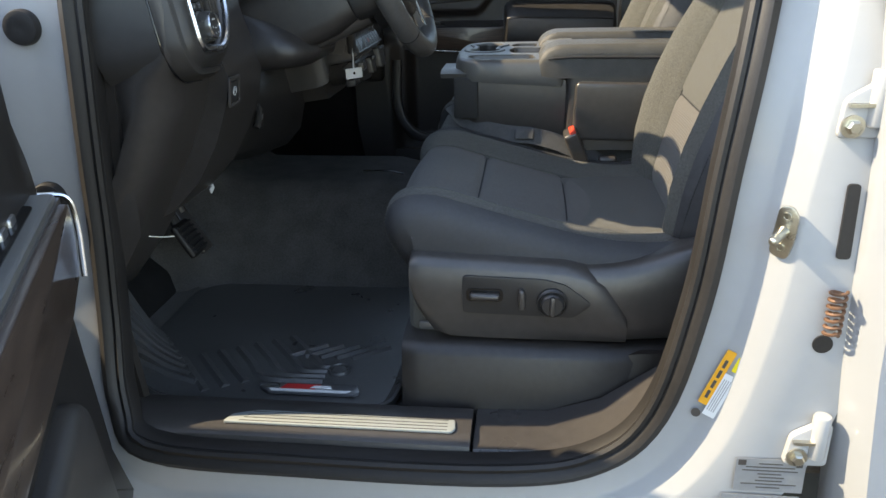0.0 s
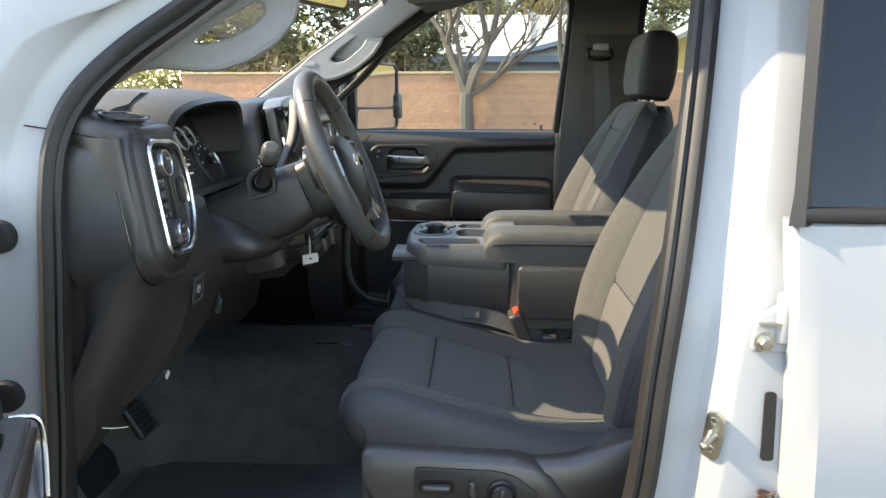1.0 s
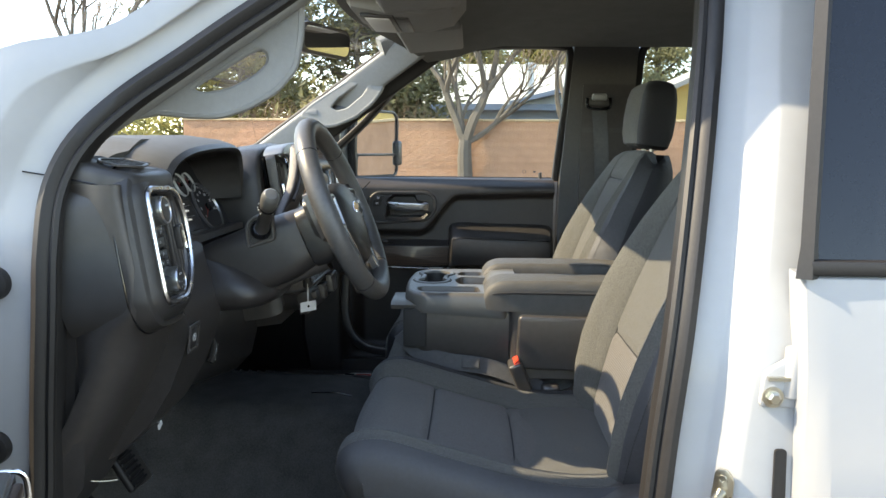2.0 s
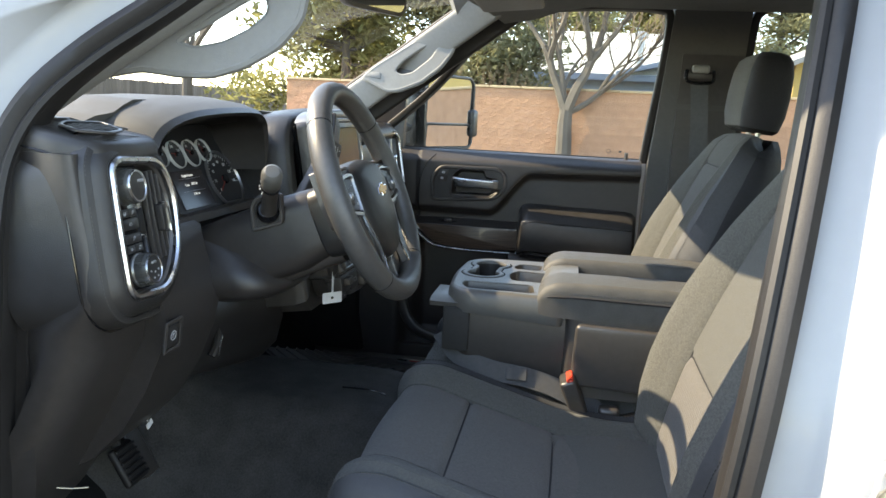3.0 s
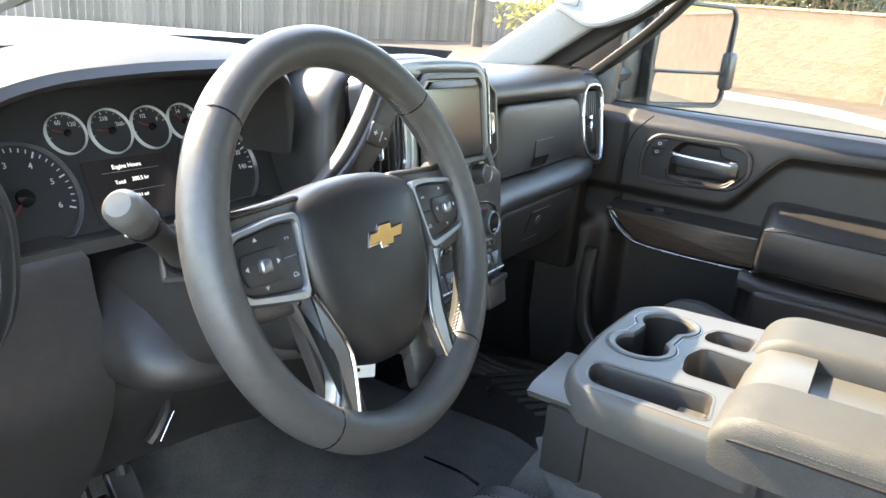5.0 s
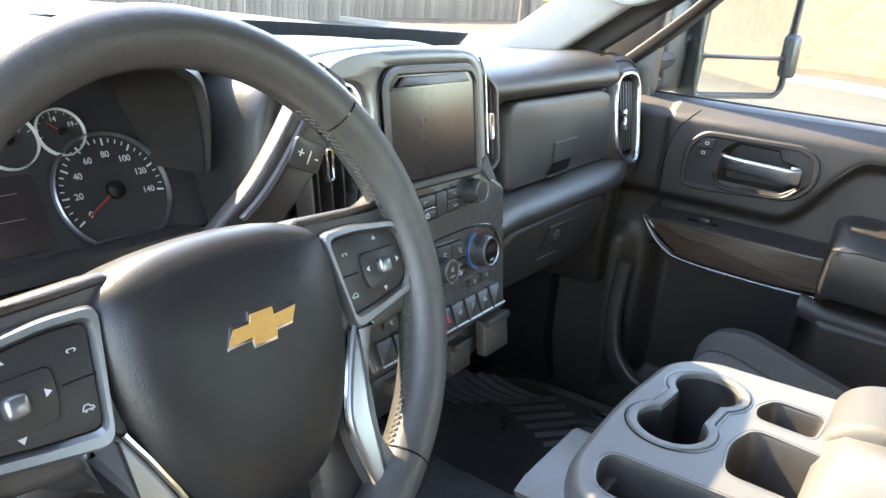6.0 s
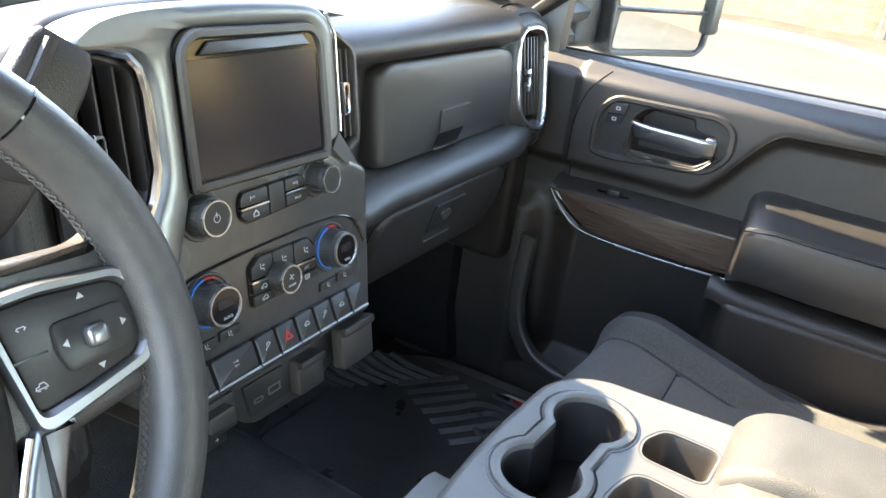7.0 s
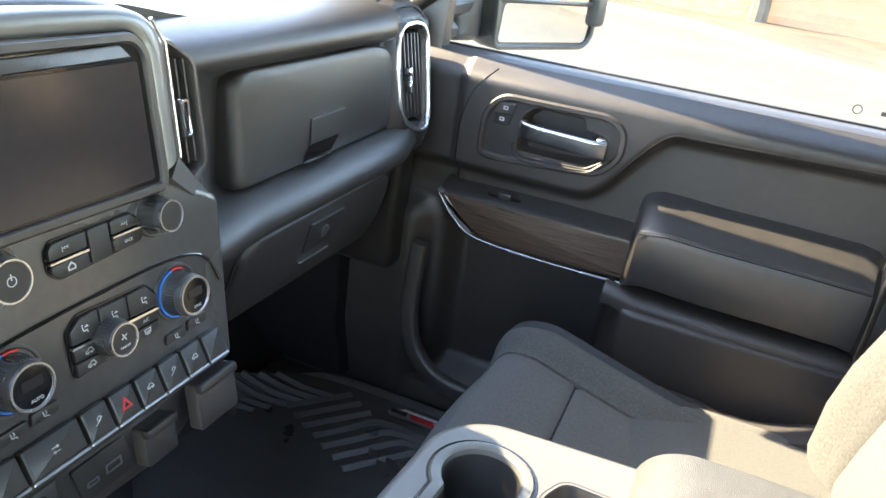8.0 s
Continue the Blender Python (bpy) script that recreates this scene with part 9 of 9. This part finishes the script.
shape("centre_pillar_cover", loft([[(0.815, 2.372 - k, z), (0.98, 2.372 - k, z), (0.98, 2.40, z), (0.815, 2.40, z)] for z, k in ((0.60, -0.004), (1.30, 0.008), (1.47, 0.0), (1.62, 0.030))]), PLASTIC_B, "dark belt cover on the centre pillar", "pillar cover", "structure")
sb_ = thing("passenger_seat_belt", (0.86, 2.35, 1.56), "black shoulder belt with its guide on the centre pillar", "seat belt")
part("belt_guide", rbox(0.085, 0.02, 0.03, 0.008, 3, Matrix.Translation((0.865, 2.338, 1.560)) @ Matrix.Rotation(radians(4), 4, "Y")), PLASTIC, sb_)
part("guide_loop", tube(curve([(0.828, 2.325, 1.575), (0.83, 2.318, 1.545), (0.865, 2.312, 1.538), (0.90, 2.318, 1.545), (0.902, 2.325, 1.575)], 6), 0.005, 8), GLOSSY, sb_)
part("guide_cap", rbox(0.05, 0.02, 0.024, 0.008, 3, Matrix.Translation((0.866, 2.325, 1.578))), PILLAR, sb_)
part("webbing", sweep(curve([(0.865, 2.318, 1.542), (0.875, 2.30, 1.40), (0.885, 2.31, 1.20), (0.88, 2.34, 0.9), (0.86, 2.35, 0.70)], 6), [(-0.024, -0.0007), (0.024, -0.0007), (0.024, 0.0007), (-0.024, 0.0007)], up=(0, -1, 0)), WEB, sb_)
# rear door on the passenger side
prd = thing("passenger_rear_door", (1.4, 2.45, 0.6), "closed dark-trimmed rear door with window", "car door")
part("trim_panel", bounds(1.0, 1.95, 2.40, 2.56, 0.55, 1.295, 0.015), PLASTIC_B, prd)
p2 = part("window_pane", bounds(1.0, 1.95, 2.44, 2.446, 1.29, 1.76), GLASS, prd, "clear glass")
p2.visible_shadow = False
part("window_frame", sweep(curve([(1.0, 2.43, 1.30), (1.0, 2.40, 1.5), (1.003, 2.37, 1.70), (1.02, 2.362, 1.745), (1.06, 2.36, 1.762), (1.4, 2.36, 1.77), (1.95, 2.36, 1.77)], 6), rpoly([(-0.012, -0.02), (0.012, -0.02), (0.012, 0.02), (-0.012, 0.02)], 0.006, 3), up=(0, -1, 0)), RUBBER, prd)
shape("cab_side_rear", join(bounds(1.95, 2.22, 0.62, 0.75, 0.5, 1.8), bounds(1.95, 2.22, 2.44, 2.56, 0.5, 1.8)), PAINT, "white rear corner of the cab", "body panel", "structure")

# ---- passenger mirror ----
mi = thing("towing_mirror", (0.05, 2.8, 1.3), "black towing mirror with two glasses outside the passenger door", "mirror")
MM = F((0.068, 2.715, 1.42), (1, -0.52, 0.012)) @ Matrix.Diagonal((1.12, 1, 1, 1))


def mm(a, b, c=0.0):
    return MM @ Matrix.Translation((a, b, c))


ho = rpoly([(-0.125, -0.132), (0.110, -0.132), (0.132, -0.11), (0.138, 0.10), (0.120, 0.130), (-0.110, 0.132), (-0.132, 0.11)], 0.02, 5)
part("housing", loft([[mm(x * k, y * k, z).translation for x, y in ho] for k, z in ((0.75, -0.13), (0.94, -0.09), (1.0, -0.03), (1.0, 0.008), (0.985, 0.012))]), PLASTIC, mi)
for y0, y1, nm in ((-0.036, 0.120, "main_glass"), (-0.118, -0.046, "spotter_glass")):
    o = rpoly([(-0.112, y0), (0.112, y0), (0.120, y1 - 0.01), (0.114, y1), (-0.106, y1)], 0.010, 4)
    part(nm, prism(o, 0.003, mm(0, 0, 0.011)), MIRROR, mi, "mirror glass")
part("rim", collar(ho, offset(ho, -0.010), 0.010, mm(0, 0, 0.010), 0, 0.003), PLASTIC, mi)
part("divider", prism(rrect(0.25, 0.009, 0.002, cx=0.0, cy=-0.041), 0.008, mm(0, 0, 0.011), 0.002), PLASTIC, mi)
part("side_bracket", rbox(0.036, 0.10, 0.05, 0.012, 3, mm(0.132, -0.035, 0.005)), PLASTIC, mi)
part("stay", rbox(0.075, 0.235, 0.07, 0.02, 3, mm(-0.165, -0.005, -0.04)), PLASTIC, mi)
part("arm", join(tube([(-0.06, 2.48, 1.36), (-0.03, 2.62, 1.37)], 0.025, 10), tube([(-0.07, 2.48, 1.32), (-0.03, 2.62, 1.32)], 0.022, 10)), PLASTIC, mi)

# ---- overhead ----
oc = thing("overhead_console", (0.3, 1.6, 1.70), "grey overhead console with map lamps", "overhead console")
rows = []
for x, w, z in ((0.165, 0.10, 1.728), (0.18, 0.13, 1.708), (0.24, 0.14, 1.695), (0.34, 0.14, 1.690), (0.40, 0.135, 1.705), (0.43, 0.12, 1.74)):
    rows.append([(x, 1.60 + a * w, z + b) for a, b in ((-1.0, 0.06), (-1.0, 0.02), (-0.92, 0.004), (-0.7, 0.0), (0.7, 0.0), (0.92, 0.004), (1.0, 0.02), (1.0, 0.06))])
part("shell", loft(rows), PILLAR, oc)
part("lamp_lens", rbox(0.055, 0.19, 0.008, 0.003, 2, Matrix.Translation((0.235, 1.60, 1.692)) @ Matrix.Rotation(radians(3), 4, "Y")), WHITE, oc, "frosted map lamp lens")
part("lamp_frame", rbox(0.075, 0.215, 0.008, 0.004, 2, Matrix.Translation((0.235, 1.60, 1.695)) @ Matrix.Rotation(radians(3), 4, "Y")), PLASTIC_B, oc)
part("button_row", rbox(0.03, 0.19, 0.008, 0.003, 2, Matrix.Translation((0.29, 1.60, 1.692))), PLASTIC_B, oc)
vis = thing("sun_visor", (0.35, 1.95, 1.72), "grey folded sun visor with a white label", "sun visor")
part("flap", rbox(0.17, 0.40, 0.022, 0.010, 3, Matrix.Translation((0.335, 1.965, 1.712)) @ Matrix.Rotation(radians(-5), 4, "Y")), PILLAR, vis)
part("label", rbox(0.05, 0.09, 0.001, 0, 1, Matrix.Translation((0.30, 1.86, 1.6985)) @ Matrix.Rotation(radians(-5), 4, "Y")), PAPER, vis)
copy_thing(vis, Matrix.Translation((0.35, 1.26, 1.72)))
rv = thing("rear_view_mirror", (0.09, 1.58, 1.65), "black rear view mirror on the windscreen", "mirror")
RM = F((0.105, 1.590, 1.652), (1, -0.42, -0.05))
part("housing", loft([[RM @ Vector((x * k, y * k, z)) for x, y in rrect(0.205, 0.070, 0.03, 6)] for k, z in ((0.6, -0.035), (0.93, -0.02), (1.0, 0.0), (0.98, 0.004))]), PLASTIC, rv)
part("glass", prism(rrect(0.185, 0.054, 0.024, 6), 0.002, RM @ Matrix.Translation((0, 0, 0.0035))), MIRROR, rv, "mirror glass")
part("stem", tube([(0.09, 1.60, 1.655), (0.05, 1.60, 1.70), (0.02, 1.60, 1.735)], 0.012, 8), PLASTIC, rv)

# ---- driver side grab handle: a wide moulded panel with a slot ----
gh = thing("grab_handle", (0.05, 0.96, 1.46), "grey moulded grab handle panel on the driver side pillar", "grab handle")
GH_OUT = rpoly([(-0.125, 1.424), (-0.085, 1.450), (-0.030, 1.461), (0.018, 1.456), (0.061, 1.456), (0.103, 1.470), (0.146, 1.495), (0.175, 1.529), (0.184, 1.576), (0.190, 1.70), (0.262, 1.72), (0.166, 1.66), (0.083, 1.61), (-0.001, 1.56), (-0.07, 1.51), (-0.14, 1.46)], 0.012, 3)
GH_HOLE = rpoly([(0.012, 1.494), (0.034, 1.483), (0.078, 1.492), (0.117, 1.512), (0.139, 1.533), (0.138, 1.552), (0.124, 1.560), (0.104, 1.552), (0.062, 1.526)], 0.012, 3)
GH = F((0, 0.955, 0), (0.10, -1, 0.0))
part("panel", holed_plate(GH_OUT, [GH_HOLE], 0.026, GH), PILLAR, gh, "", 40)
part("grip_edge", tube([GH @ Vector((x, z, -0.006)) for x, z in GH_OUT[:40]], 0.007, 8), PILLAR, gh)
part("slot_rim", tube([GH @ Vector((x, z, -0.008)) for x, z in GH_HOLE], 0.006, 8, True), PILLAR, gh)

# ---- wall blocks, last ----
rng = random.Random(9)
meshes = []
for k in range(6):
    bm = bmesh.new()
    nx, nz = 4, 3
    g = [[bm.verts.new((lerp(-0.1975, 0.1975, i / nx), 0.006 - (rng.uniform(0.001, 0.006) if 0 < i < nx and 0 < j < nz else 0.0), lerp(-0.0960, 0.0960, j / nz))) for j in range(nz + 1)] for i in range(nx + 1)]
    for i in range(nx):
        for j in range(nz):
            bm.faces.new((g[i][j], g[i + 1][j], g[i + 1][j + 1], g[i][j + 1]))
    rim_v = [g[i][0] for i in range(nx + 1)] + [g[nx][j] for j in range(1, nz + 1)] + [g[i][nz] for i in range(nx - 1, -1, -1)] + [g[0][j] for j in range(nz - 1, 0, -1)]
    back = [bm.verts.new((v.co.x, 0.03, v.co.z)) for v in rim_v]
    for i in range(len(rim_v)):
        bm.faces.new((rim_v[i], back[i], back[(i + 1) % len(back)], rim_v[(i + 1) % len(rim_v)]))
    bmesh.ops.recalc_face_normals(bm, faces=bm.faces)
    me = bpy.data.meshes.new("block")
    bm.to_mesh(me)
    bm.free()
    me.materials.append(BLOCK)
    meshes.append(me)
far = bmesh.new()
count = 0
inv = wall.matrix_world.inverted()
for row in range(10):
    for colu in range(104):
        x = -7.2 + colu * 0.4 + (0.2 if row % 2 else 0.0)
        z = 0.18 + row * 0.196
        if -5.6 < x < 6.2 and count < 300 and x < 32:
            ob = new("block", rng.choice(meshes))
            ob.parent, ob.matrix_parent_inverse = wall, inv
            ob.location = (x, WALL_Y, z)
            count += 1
        else:
            before = len(far.verts)
            far.from_mesh(rng.choice(meshes))
            far.verts.ensure_lookup_table()
            for v in far.verts[before:]:
                v.co += Vector((x, WALL_Y, z))
part("far_blocks", far, BLOCK, wall, "", 0, "stuff")

wall.rotation_euler.z = -0.105
